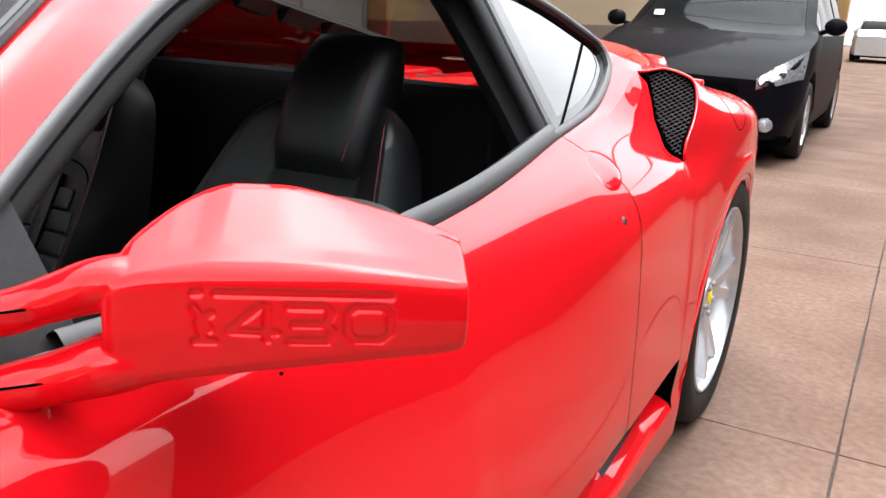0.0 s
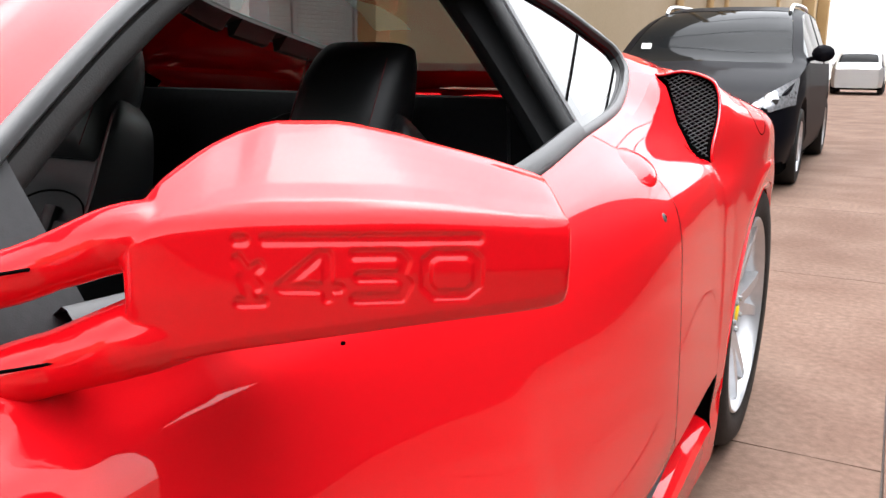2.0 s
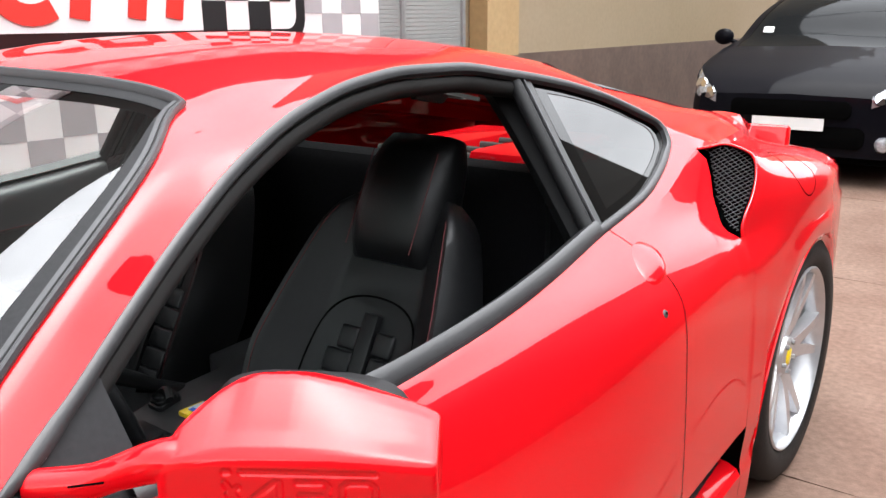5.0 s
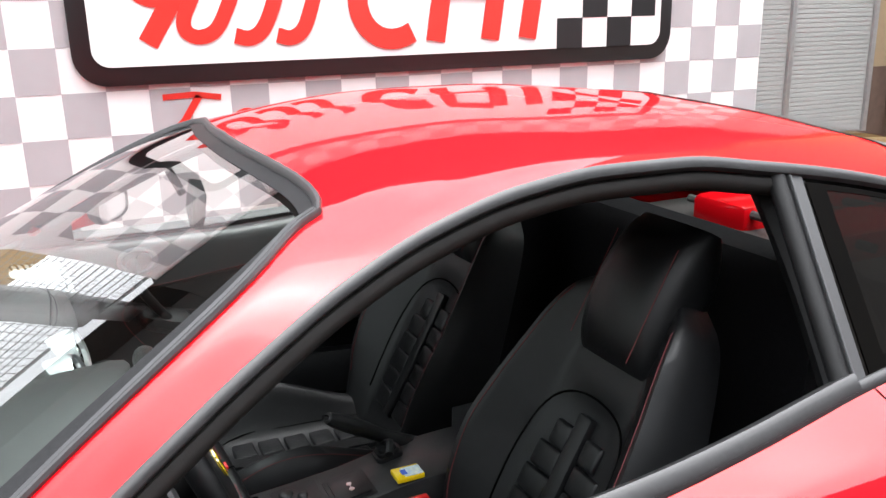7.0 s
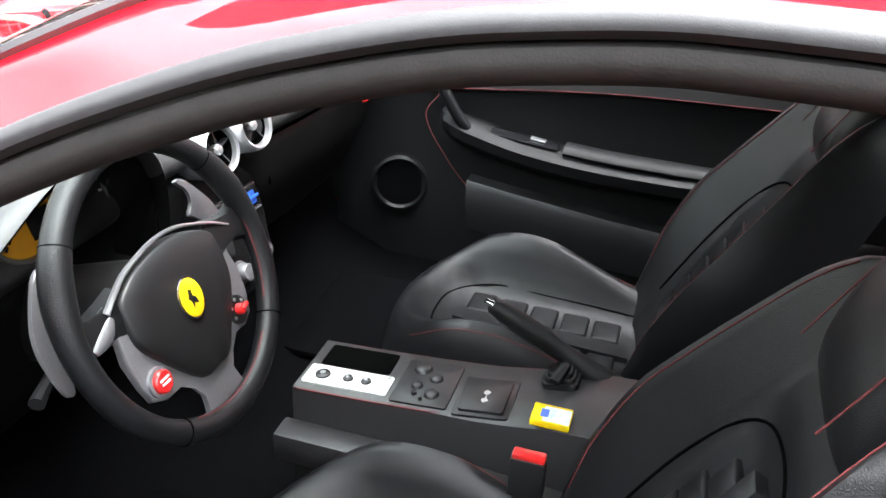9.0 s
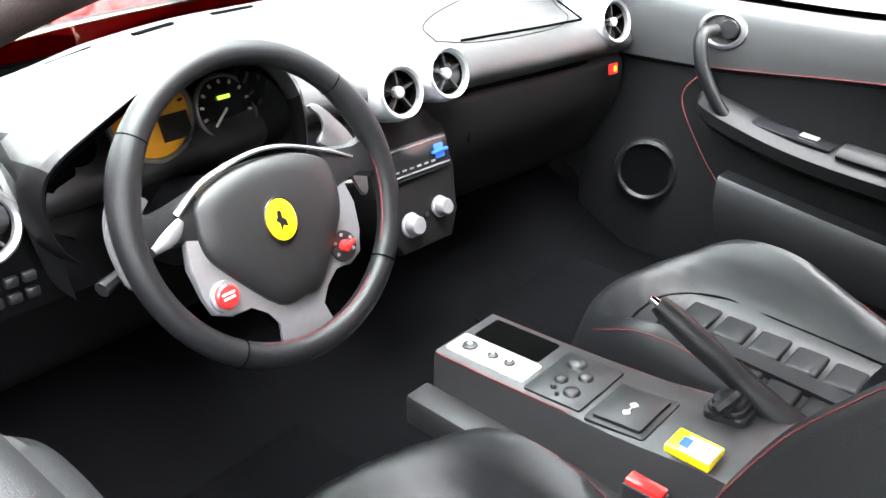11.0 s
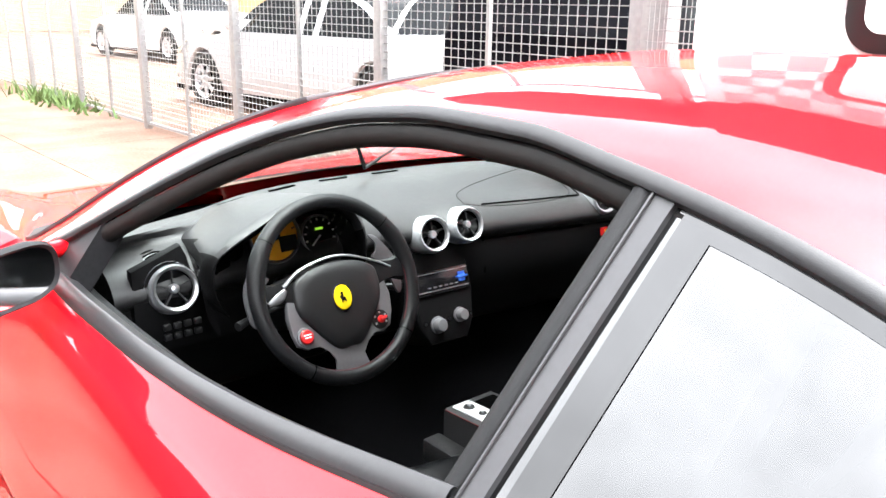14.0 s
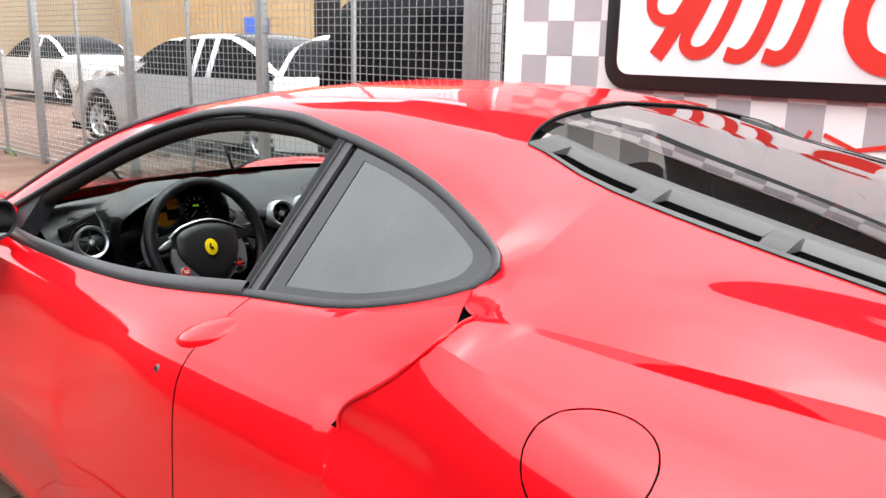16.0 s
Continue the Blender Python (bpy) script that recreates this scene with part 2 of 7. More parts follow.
dash_skin = material("dark_dash_leather", (0.020, 0.020, 0.0205), rough=0.42, grain=0.12, scale=60, bump=0.3, bscale=800, second=(0.024, 0.024, 0.0245), spec=0.6)
carpet = material("black_carpet", (0.0035, 0.0035, 0.004), rough=1.0, grain=0.5, scale=300, bump=0.6, bscale=900, spec=0.0)
silver = material("satin_silver", (0.62, 0.63, 0.64), rough=0.28, metal=0.9, grain=0.05, scale=200)
alloy = material("silver_wheel_paint", (0.62, 0.63, 0.65), rough=0.32, metal=0.7, grain=0.06, scale=40, second=(0.55, 0.55, 0.56))
chrome = material("chrome", (0.8, 0.8, 0.82), rough=0.08, metal=1.0)
# near-black colour that stands in for deep shade in gaps and recesses
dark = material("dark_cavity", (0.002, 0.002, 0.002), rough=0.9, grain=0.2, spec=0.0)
yellow = material("yellow_enamel", (0.85, 0.60, 0.01), rough=0.25, coat=0.6, grain=0.03, scale=200)
white_paint = material("white_panel", (0.78, 0.78, 0.77), rough=0.45, grain=0.03, scale=8, second=(0.74, 0.74, 0.73))
grey_paint = material("grey_panel", (0.36, 0.35, 0.36), rough=0.45, grain=0.05, scale=8, second=(0.39, 0.38, 0.39))
black_paint = material("black_sign_paint", (0.012, 0.012, 0.013), rough=0.4, grain=0.1, scale=10)
sign_red = material("red_sign_vinyl", (0.62, 0.03, 0.02), rough=0.4, grain=0.04, scale=8)
glass_clear = glass_material("windscreen_glass", (0.82, 0.89, 0.86), 0.20)
glass_quarter = glass_material("quarter_glass", (0.03, 0.033, 0.032), 0.13)
glass_rear = glass_material("rear_glass", (0.36, 0.39, 0.37), 0.24)
stone = material("pink_concrete", (0.118, 0.072, 0.054), rough=0.85, spec=0.08, grain=0.22, scale=38, bump=0.6, bscale=120, second=(0.165, 0.110, 0.085), patch=1.6, random_by=0.05)
joint = material("dark_joint", (0.06, 0.045, 0.04), rough=0.95, grain=0.3, scale=60)
ochre = material("ochre_render", (0.40, 0.26, 0.115), rough=0.9, grain=0.08, scale=25, bump=0.3, bscale=90, second=(0.45, 0.31, 0.155), patch=0.6)
beige = material("beige_render", (0.30, 0.225, 0.135), rough=0.9, grain=0.06, scale=25, bump=0.3, bscale=90, second=(0.335, 0.26, 0.17), patch=0.5)
brown = material("brown_dado", (0.10, 0.065, 0.05), rough=0.7, grain=0.15, scale=20, bump=0.2, bscale=60, second=(0.13, 0.085, 0.065))
steel = material("galvanised_steel", (0.33, 0.33, 0.33), rough=0.42, metal=0.6, grain=0.12, scale=30, second=(0.36, 0.36, 0.35), patch=4)
car_white = material("white_car_paint", (0.58, 0.58, 0.57), rough=0.35, coat=1.0, grain=0.02)
car_silver = material("silver_car_paint", (0.52, 0.53, 0.54), rough=0.32, metal=0.5, coat=1.0, grain=0.03)
car_black = material("black_car_paint", (0.004, 0.004, 0.006), rough=0.5, coat=0.09, grain=0.1, spec=0.02)
dark_render = material("dark_render", (0.022, 0.019, 0.017), rough=0.9, grain=0.1, scale=20, second=(0.030, 0.026, 0.022), patch=0.4)
lamp_glass = material("headlamp_lens", (0.36, 0.37, 0.39), rough=0.16, metal=0.5, grain=0.45, scale=45, coat=1.0)
blue_paint = material("blue_plastic", (0.03, 0.12, 0.55), rough=0.35, grain=0.05)

# ---- the setting: yard, walls, fence ----
bm = bmesh.new()
put(bm, [(-400, -400, -0.020), (400, -400, -0.020), (400, 400, -0.020), (-400, 400, -0.020)], [(0, 1, 2, 3)])
ground = part("ground", bm, stone)
tagged(ground, "pinkish worn concrete yard cut into large slabs by dark joints", "ground", kind="structure")
SLAB = 2.03
bm = bmesh.new()
put(bm, [(1.30 - 4 * SLAB, 1.28 - 7 * SLAB, -0.010), (1.30 + 4 * SLAB, 1.28 - 7 * SLAB, -0.010), (1.30 + 4 * SLAB, 1.28 + 12 * SLAB, -0.010), (1.30 - 4 * SLAB, 1.28 + 12 * SLAB, -0.010)], [(0, 1, 2, 3)])
tagged(part("ground_joints", bm, joint), "dark joints between the slabs", "ground", kind="structure")
bm = bmesh.new()
rnd = random.Random(5)
h = SLAB / 2 - 0.003
ring = []
for k_, (sx, sy) in enumerate(((-1, -1), (1, -1), (1, 1), (-1, 1))):
    ring.append((sx * h, sy * h))
edge_pts = []
for i in range(4):
    a, b = ring[i], ring[(i + 1) % 4]
    for j in range(12):
        t = j / 12
        w = rnd.uniform(-0.0025, 0.0025) if j else 0.0
        edge_pts.append((a[0] + (b[0] - a[0]) * t + (w if a[0] == b[0] else 0), a[1] + (b[1] - a[1]) * t + (w if a[1] == b[1] else 0)))
slab(bm, edge_pts, -0.015, 0.0, None, 0.003)
slab_me = bpy.data.meshes.new("slab")
bm.to_mesh(slab_me)
bm.free()
slab_me.materials.append(stone)
for i in range(-4, 4):
    for j in range(-7, 12):
        share("slab", slab_me, ground, Matrix.Translation((1.30 + (i + 0.5) * SLAB, 1.28 + (j + 0.5) * SLAB, 0.0)) @ Matrix.Rotation(math.pi / 2 * ((i * 3 + j) % 4), 4, "Z"))

# white wall with grey checks
WALL_X = -1.724
bm = bmesh.new()
box(bm, (WALL_X - 0.08, -1.07, 0.0), (WALL_X, 2.68, 2.25))
board = part("wall_panel", bm, white_paint)
tagged(board, "white panelled wall with a grey chequered pattern", "wall", kind="structure")
CW, CH = 0.1455, 0.157
bm = bmesh.new()
box(bm, (0.0, -CW / 2, -CH / 2), (0.002, CW / 2, CH / 2))
check_me = bpy.data.meshes.new("check")
bm.to_mesh(check_me)
bm.free()
check_me.materials.append(grey_paint)
for k_ in range(25):
    for r_ in range(-7, 8):
        if (k_ + r_) % 2 == 0:
            share("check", check_me, board, Matrix.Translation((WALL_X, 2.676 - CW * (k_ + 0.5), 1.111 + CH * (r_ + 0.5))))

# the firm's sign: black frame, white field, plain red strokes, black checks
sign = thing("wall_sign", "large white sign with black frame and red stroke shapes", "sign", (WALL_X, 0.81, 1.13))
S_LO, S_HI, S_BOT, S_TOP = -0.475, 2.10, 1.130, 1.95
sw_, sh_ = S_HI - S_LO, S_TOP - S_BOT
bm = bmesh.new()
slab(bm, rounded(sw_, sh_, 0.11, 8), 0.0, 0.022, aim((0.002, 0.0, sh_ / 2), (1, 0, 0)), 0.004)
part("sign_frame", bm, black_paint, sign, "black rounded sign frame")
bm = bmesh.new()
slab(bm, rounded(sw_ - 0.13, sh_ - 0.13, 0.06, 6), 0.022, 0.026, aim((0.002, 0.0, sh_ / 2), (1, 0, 0)))
part("sign_field", bm, white_paint, sign, "white sign field")


def ribbon(bm, pts, width, x0_, x1_):
    """A flat stroke of constant width along (y, z) points."""
    p = [Vector((a, b, 0)) for a, b in pts]
    left, right = [], []
    for i, q in enumerate(p):
        t = (p[min(i + 1, len(p) - 1)] - p[max(i - 1, 0)]).normalized()
        n = Vector((-t.y, t.x, 0)) * width / 2
        left.append(q + n)
        right.append(q - n)
    k = len(p)
    vs = [(x1_, v.x, v.y) for v in left + right] + [(x0_, v.x, v.y) for v in left + right]
    fs = []
    for i in range(k - 1):
        fs.append((i, i + 1, k + i + 1, k + i))
        fs.append((i, 2 * k + i, 2 * k + i + 1, i + 1))
        fs.append((k + i, k + i + 1, 3 * k + i + 1, 3 * k + i))
    fs += [(0, k, 3 * k, 2 * k), (k - 1, 3 * k - 1, 4 * k - 1, 2 * k - 1)]
    put(bm, vs, fs)


def arc(cy, cz, ry, rz, a0, a1, n=16, slant=0.0):
    out = []
    for i in range(n + 1):
        a = radians(a0 + (a1 - a0) * i / n)
        z = rz * math.sin(a)
        out.append((cy + ry * math.cos(a) + slant * z, cz + z))
    return out


LX = (0.028, 0.031)
base = 1.245
STROKES = [
    ([(-0.222, 1.272), (-0.165, 1.36), (-0.09, 1.48), (-0.04, 1.57)], 0.070),
    (arc(-0.155, 1.515, 0.100, 0.095, 0, 360, 24, 0.3), 0.050),
    ([(p.x, p.y) for p in spline([(0.0, 1.54, 0), (-0.045, 1.45, 0), (-0.090, 1.36, 0), (-0.085, 1.31, 0), (-0.040, 1.29, 0), (0.020, 1.315, 0), (0.070, 1.40, 0), (0.110, 1.50, 0), (0.140, 1.59, 0), (0.120, 1.645, 0), (0.070, 1.635, 0)], 4, True)] , 0.052),
    ([(p.x, p.y) for p in spline([(0.088, 1.292, 0), (0.140, 1.281, 0), (0.190, 1.310, 0), (0.232, 1.39, 0), (0.268, 1.50, 0), (0.305, 1.64, 0)], 5)], 0.056),
    ([(p.x, p.y) for p in spline([(0.245, 1.289, 0), (0.297, 1.278, 0), (0.345, 1.307, 0), (0.380, 1.385, 0), (0.412, 1.495, 0), (0.448, 1.64, 0)], 5)], 0.056),
    (arc(0.735, base + 0.20, 0.165, 0.185, 60, 300, 24, 0.15), 0.080),
    ([(0.895, base), (0.915, base + 0.12), (0.96, base + 0.37), (1.17, base + 0.38)], 0.082),
    ([(1.145, base), (1.165, base + 0.12), (1.205, base + 0.37)], 0.082),
    ([(1.325, base), (1.345, base + 0.12), (1.385, base + 0.37)], 0.082),
    ([(0.93, base + 0.20), (1.18, base + 0.20)], 0.07),
]
for i, (pts, w) in enumerate(STROKES):
    bm = bmesh.new()
    ribbon(bm, [(y - 0.81, z - 1.13) for y, z in pts], w, LX[0] - 0.001, LX[1] + 0.0006 * i)
    part("sign_stroke", bm, sign_red, sign)
for i in range(4):
    for j in range(5):
        if (i + j) % 2 == 0:
            bm = bmesh.new()
            box(bm, (0.028, 1.475 + 0.131 * i - 0.81, 0.065 + 0.128 * j), (0.030, 1.475 + 0.131 * (i + 1) - 0.81, 0.065 + 0.128 * (j + 1)))
            part("sign_check", bm, black_paint, sign)
# red script strokes under the sign
script = thing("wall_script", "red script strokes painted on the chequered wall", "lettering", (WALL_X, 0.0, 0.95))
for pts, w in (([(-0.19, 0.13), (-0.08, 0.135), (0.02, 0.12)], 0.022), ([(-0.06, 0.13), (-0.12, 0.04), (-0.20, -0.03)], 0.026),
               (arc(0.10, 0.02, 0.05, 0.045, 0, 330, 16, 0.3), 0.018), (arc(0.22, 0.02, 0.045, 0.045, 20, 340, 16, 0.3), 0.018),
               ([(0.30, -0.03), (0.34, 0.06), (0.40, -0.03), (0.45, 0.06)], 0.018), ([(0.50, 0.05), (0.62, 0.0), (0.80, 0.04), (1.0, 0.02)], 0.018)):
    bm = bmesh.new()
    ribbon(bm, pts, w, 0.003, 0.005)
    part("script_stroke", bm, sign_red, script)

# grating fence
def fence_panel(at_y, length, turn, name_label, height=2.3):
    f = thing("grating_fence", name_label, "fence", (0, 0, 0), "grating fence panels")
    b = bmesh.new()
    box(b, (-0.03, -0.04, 0.0), (0.03, 0.04, height), 0.004)
    part("post", b, steel, f, "square steel post")
    b = bmesh.new()
    n = int(length / 0.062)
    for i in range(1, n):
        y = -length * i / n
        box(b, (-0.0015, y - 0.0022, 0.06), (0.0015, y + 0.0022, height - 0.03))
    for i in range(int((height - 0.1) / 0.05)):
        z = 0.07 + 0.05 * i
        box(b, (-0.006, -length + 0.03, z - 0.0022), (0.006, -0.03, z + 0.0022))
    g = part("grating", b, steel, f, "fine steel grating")
    g["kind"] = "stuff"
    b = bmesh.new()
    box(b, (-0.014, -length * 0.5 - 0.012, 0.0), (0.014, -length * 0.5 + 0.012, height), 0.002)
    part("mid_bar", b, steel, f)
    for z in (0.055, height - 0.03):
        b = bmesh.new()
        box(b, (-0.014, -length + 0.03, z - 0.012), (0.014, -0.03, z + 0.012))
        part("rail", b, steel, f)
    return f


FENCE_X = -2.03
panel = fence_panel(0, 2.0, 0, "galvanised steel grating fence panel with square post")
panel.matrix_basis = Matrix.Translation((FENCE_X, -1.56, 0))
for i in range(1, 6):
    copy_thing(panel, Matrix.Translation((FENCE_X, -1.56 - 2.0 * i, 0)))
# the short return by the wall, and the grating to the rear of it
bm = bmesh.new()
box(bm, (FENCE_X - 0.05, -1.52, 0), (FENCE_X + 0.05, -1.38, 2.6), 0.01)
tagged(part("fence_post", bm, steel), "wide galvanised post at the fence's end", "fence post")
copy_thing(panel, Matrix.Translation((WALL_X - 0.2, -0.02 - 0.6, 0)) @ Matrix.Diagonal((1, 0.42, 1, 1)))
shutter_mat = material("grey_shutter", (0.30, 0.31, 0.30), rough=0.6, grain=0.05, scale=90, bump=0.4, bscale=70, second=(0.27, 0.28, 0.27))
shutter = thing("roller_shutter", "grey perforated metal shutter beside the chequered wall", "shutter", (WALL_X - 0.03, 2.69, 0))
bm = bmesh.new()
box(bm, (-0.05, 0.0, 0.0), (0.0, 0.205, 2.6))
box(bm, (-0.05, 0.235, 0.0), (0.0, 0.80, 2.6))
part("curtain", bm, shutter_mat, shutter)
for i in range(110):
    for ya, yb in ((0.004, 0.203), (0.237, 0.798)):
        bm = bmesh.new()
        box(bm, (0.0, ya, 0.02 + 0.0235 * i), (0.003, yb, 0.039 + 0.0235 * i), 0.001, None, 1)
        part("slat", bm, shutter_mat, shutter)
for y in (0.205, 0.80):
    bm = bmesh.new()
    box(bm, (-0.05, y, 0.0), (0.018, y + 0.03, 2.6), 0.003)
    part("guide_rail", bm, steel, shutter)

# beige building beyond, with brown dado
bm = bmesh.new()
box(bm, (-2.75, 3.55, 0), (-2.45, 46, 7.0))
wall_long = part("wall_long", bm, beige)
tagged(wall_long, "beige rendered building wall beside the yard", "wall", kind="structure")
bm = bmesh.new()
box(bm, (-2.45, 3.56, 0), (-2.437, 46, 0.95))
tagged(part("dado", bm, brown), "dark brown painted dado on the beige wall", "wall", kind="structure")
bm = bmesh.new()
box(bm, (-2.44, 4.55, 0.95), (-2.27, 5.0, 7.0))
tagged(part("pilaster", bm, ochre), "ochre pilaster on the beige wall", "wall", kind="structure")
bm = bmesh.new()
box(bm, (-2.44, 4.55, 0), (-2.262, 5.0, 0.95))
tagged(part("pilaster_base", bm, brown), "dark brown pilaster base", "wall", kind="structure")
for y in (14.5, 17.1, 18.8, 27.0):
    bm = bmesh.new()
    tube(bm, [(-2.37, y, 0.0), (-2.37, y, 7.3)], 0.07 if y < 18 else 0.05, 10)
    for z in (1.2, 3.0, 5.0):
        lathe(bm, [(0.085, -0.03), (0.09, 0.0), (0.085, 0.03)], Matrix.Translation((-2.37, y, z)), 10)
    p_ = part("drain_pipe", bm, ochre)
    tagged(p_, "ochre painted rainwater pipe on the wall", "pipe", "rainwater pipes")
for y in (34.0, 40.0):
    bm = bmesh.new()
    box(bm, (-2.44, y, 0), (-2.0, y + 0.7, 7.5), 0.01)
    tagged(part("buttress", bm, ochre), "ochre wall buttress", "wall", kind="structure")
bm = bmesh.new()
box(bm, (-8, 62, 0), (30, 63, 9.0))
tagged(part("wall_far", bm, white_paint), "pale building closing the far end of the yard", "wall", kind="structure")
# ochre building behind the fence, and the buildings that close the yard
bm = bmesh.new()
box(bm, (-16.5, -60, 0), (-16, 1.0, 5.0))
ochre_wall = part("wall_ochre", bm, ochre)
tagged(ochre_wall, "stained ochre building behind the fenced parking", "wall", kind="structure")
for i, y in enumerate((-20.5, -16.0, -11.0)):
    bm = bmesh.new()
    box(bm, (-16.0, y, 1.55), (-15.96, y + 1.25, 2.9), 0.01)
    wdw = part("window_%d" % (i + 1), bm, black_trim)
    tagged(wdw, "dark window in the ochre wall", "window", kind="structure")
bm = bmesh.new()
box(bm, (-15.99, -24.4, 1.15), (-15.93, -23.0, 2.25), 0.02)
tagged(part("blue_panel", bm, blue_paint), "small blue panel on the ochre wall", "panel")
bm = bmesh.new()
box(bm, (-16, -34.5, 0), (8, -34, 7.0))
tagged(part("wall_front", bm, beige), "grey-beige wall at the end of the parking", "wall", kind="structure")
bm = bmesh.new()
box(bm, (-2.2, -14.6, 0), (-0.6, -14.2, 4.5))
box(bm, (-2.203, -14.199, 0), (-0.597, -14.19, 0.9))
tagged(part("gate_pier", bm, ochre), "ochre gate pier with brown foot", "wall", kind="structure")
bm = bmesh.new()
box(bm, (9.0, -36, 0), (9.5, 4.2, 5.6))
box(bm, (9.0, 8.0, 0), (9.5, 63, 5.6))
box(bm, (9.0, 8.0, 5.6), (9.5, 27.0, 15.0))
tagged(part("wall_opposite", bm, dark_render), "plain dark building across the yard", "wall", kind="structure")

# added out of view: darkens the flank's reflections, its gap leaves a bright patch
bm = bmesh.new()
box(bm, (2.6, -14, 0), (2.8, 0.4, 1.6))
box(bm, (2.6, 0.76, 0), (2.8, 14, 1.6))
tagged(part("reflection_wall", bm, dark_render), "unseen plain dark wall added to darken the paint's reflections", "wall", kind="structure")

bm = bmesh.new()
box(bm, (-2.4, -1.1, 2.254), (-1.70, 3.5, 3.35), 0.01)
box(bm, (-2.4, -3.3, 2.62), (-1.70, -1.102, 3.15), 0.01)
tagged(part("wall_upper", bm, dark_render), "plain building face above the chequered boards", "wall", kind="structure")

# overhead cables between the buildings
for y0_, y1_, z_, sag in ((9.0, 11.5, 5.0, 0.9), (12.0, 15.0, 5.6, 1.1)):
    bm = bmesh.new()
    tube(bm, [(-2.45 + 11.45 * i / 24, y0_ + (y1_ - y0_) * i / 24, z_ - sag * (1 - (i / 12 - 1) ** 2)) for i in range(25)], 0.022, 6)
    tagged(part("overhead_cable", bm, black_trim), "black cable sagging between the two buildings", "cable", "overhead cables")

# ---- the red sports car: body ----
car = thing("sports_car", "red two-seat sports coupe with lowered driver window and black leather cabin", "car")

AXLE_F, AXLE_R, WHEEL_Z = -1.30, 1.30, 0.34
LIP = 0.87          # station where the rear wing's air intake opens
SCREEN = (-0.86, -0.22)
REAR = (0.74, 1.74)
DOOR = (-0.74, 0.428)
DLO = (-0.735, 0.888)

dlo_low = curve((-0.74, 0.815), (-0.6, 0.804), (-0.41, 0.799), (-0.23, 0.799), (-0.1, 0.803), (0.05, 0.812), (0.2, 0.827), (0.30, 0.84), (0.40, 0.853), (0.50, 0.863), (0.63, 0.879), (0.76, 0.910), (0.84, 0.938), (0.885, 0.966), (0.89, 0.984))
dlo_high = curve((-0.74, 0.822), (-0.70, 0.838), (-0.60, 0.889), (-0.50, 0.946), (-0.39, 1.006), (-0.27, 1.063), (-0.14, 1.109), (0.0, 1.139), (0.13, 1.150), (0.26, 1.149), (0.40, 1.132), (0.55, 1.108), (0.70, 1.072), (0.80, 1.036), (0.86, 1.010), (0.885, 0.995), (0.89, 0.988))


def dlo_x(z):
    return 1.433 - 0.74 * z


def arch(y, centre, half, top, base):
    d = (y - centre) / half
    return base + (top - base) * math.sqrt(1 - d * d) if abs(d) < 1 else -1.0


x0 = curve((-2.37, 0.30), (-2.2, 0.62), (-1.9, 0.80), (-1.6, 0.90), (-1.3, 0.925), (-0.95, 0.90), (-0.5, 0.90), (0.0, 0.92), (0.4, 0.945), (0.8, 0.958), (1.3, 0.965), (1.7, 0.91), (2.0, 0.80), (2.14, 0.62))
z0 = curve((-2.37, 0.26), (-2.1, 0.18), (-1.7, 0.15), (-0.9, 0.13), (0.9, 0.13), (1.7, 0.18), (2.14, 0.30))
x1 = curve((-2.37, 0.34), (-2.2, 0.66), (-1.9, 0.84), (-1.6, 0.925), (-1.3, 0.945), (-0.9, 0.925), (-0.5, 0.935), (0.0, 0.958), (0.4, 0.972), (0.8, 0.965), (1.3, 0.972), (1.7, 0.93), (2.0, 0.83), (2.14, 0.66))
x2 = curve((-2.37, 0.34), (-2.2, 0.66), (-1.9, 0.84), (-1.6, 0.92), (-1.3, 0.94), (-0.9, 0.912), (-0.5, 0.908), (0.0, 0.930), (0.4, 0.964), (0.8, 0.958), (1.3, 0.97), (1.7, 0.93), (2.0, 0.84), (2.14, 0.68))
z2 = curve((-2.37, 0.40), (-2.0, 0.55), (-1.7, 0.66), (-1.3, 0.70), (-0.9, 0.66), (-0.5, 0.64), (0.0, 0.655), (0.4, 0.68), (0.8, 0.70), (1.3, 0.735), (1.7, 0.72), (2.14, 0.66))
x3 = curve((-2.37, 0.32), (-2.2, 0.60), (-1.9, 0.77), (-1.6, 0.84), (-1.3, 0.865), (-1.0, 0.872), (-0.6, 0.881), (0.0, 0.893), (0.44, 0.898), (0.70, 0.895), (0.87, 0.900))
z3 = curve((-2.37, 0.44), (-2.0, 0.60), (-1.7, 0.725), (-1.3, 0.778), (-1.0, 0.772), (-0.6, 0.752), (0.0, 0.768), (0.44, 0.806), (0.70, 0.806), (0.87, 0.790))
x3_rear = curve((0.87, 0.922), (1.05, 0.945), (1.3, 0.960), (1.6, 0.93), (1.9, 0.86), (2.14, 0.69))
z3_rear = curve((0.87, 0.852), (1.05, 0.845), (1.3, 0.835), (1.6, 0.81), (2.14, 0.74))
xb = curve((-2.37, 0.30), (-2.0, 0.64), (-1.6, 0.79), (-1.3, 0.80), (-1.0, 0.83), (-0.6, 0.863), (0.0, 0.866), (0.44, 0.852), (0.70, 0.845), (0.87, 0.842))
zb = curve((-2.37, 0.46), (-2.0, 0.63), (-1.6, 0.77), (-1.3, 0.80), (-1.0, 0.79), (-0.6, 0.775), (0.0, 0.788), (0.44, 0.832), (0.70, 0.842), (0.87, 0.852))
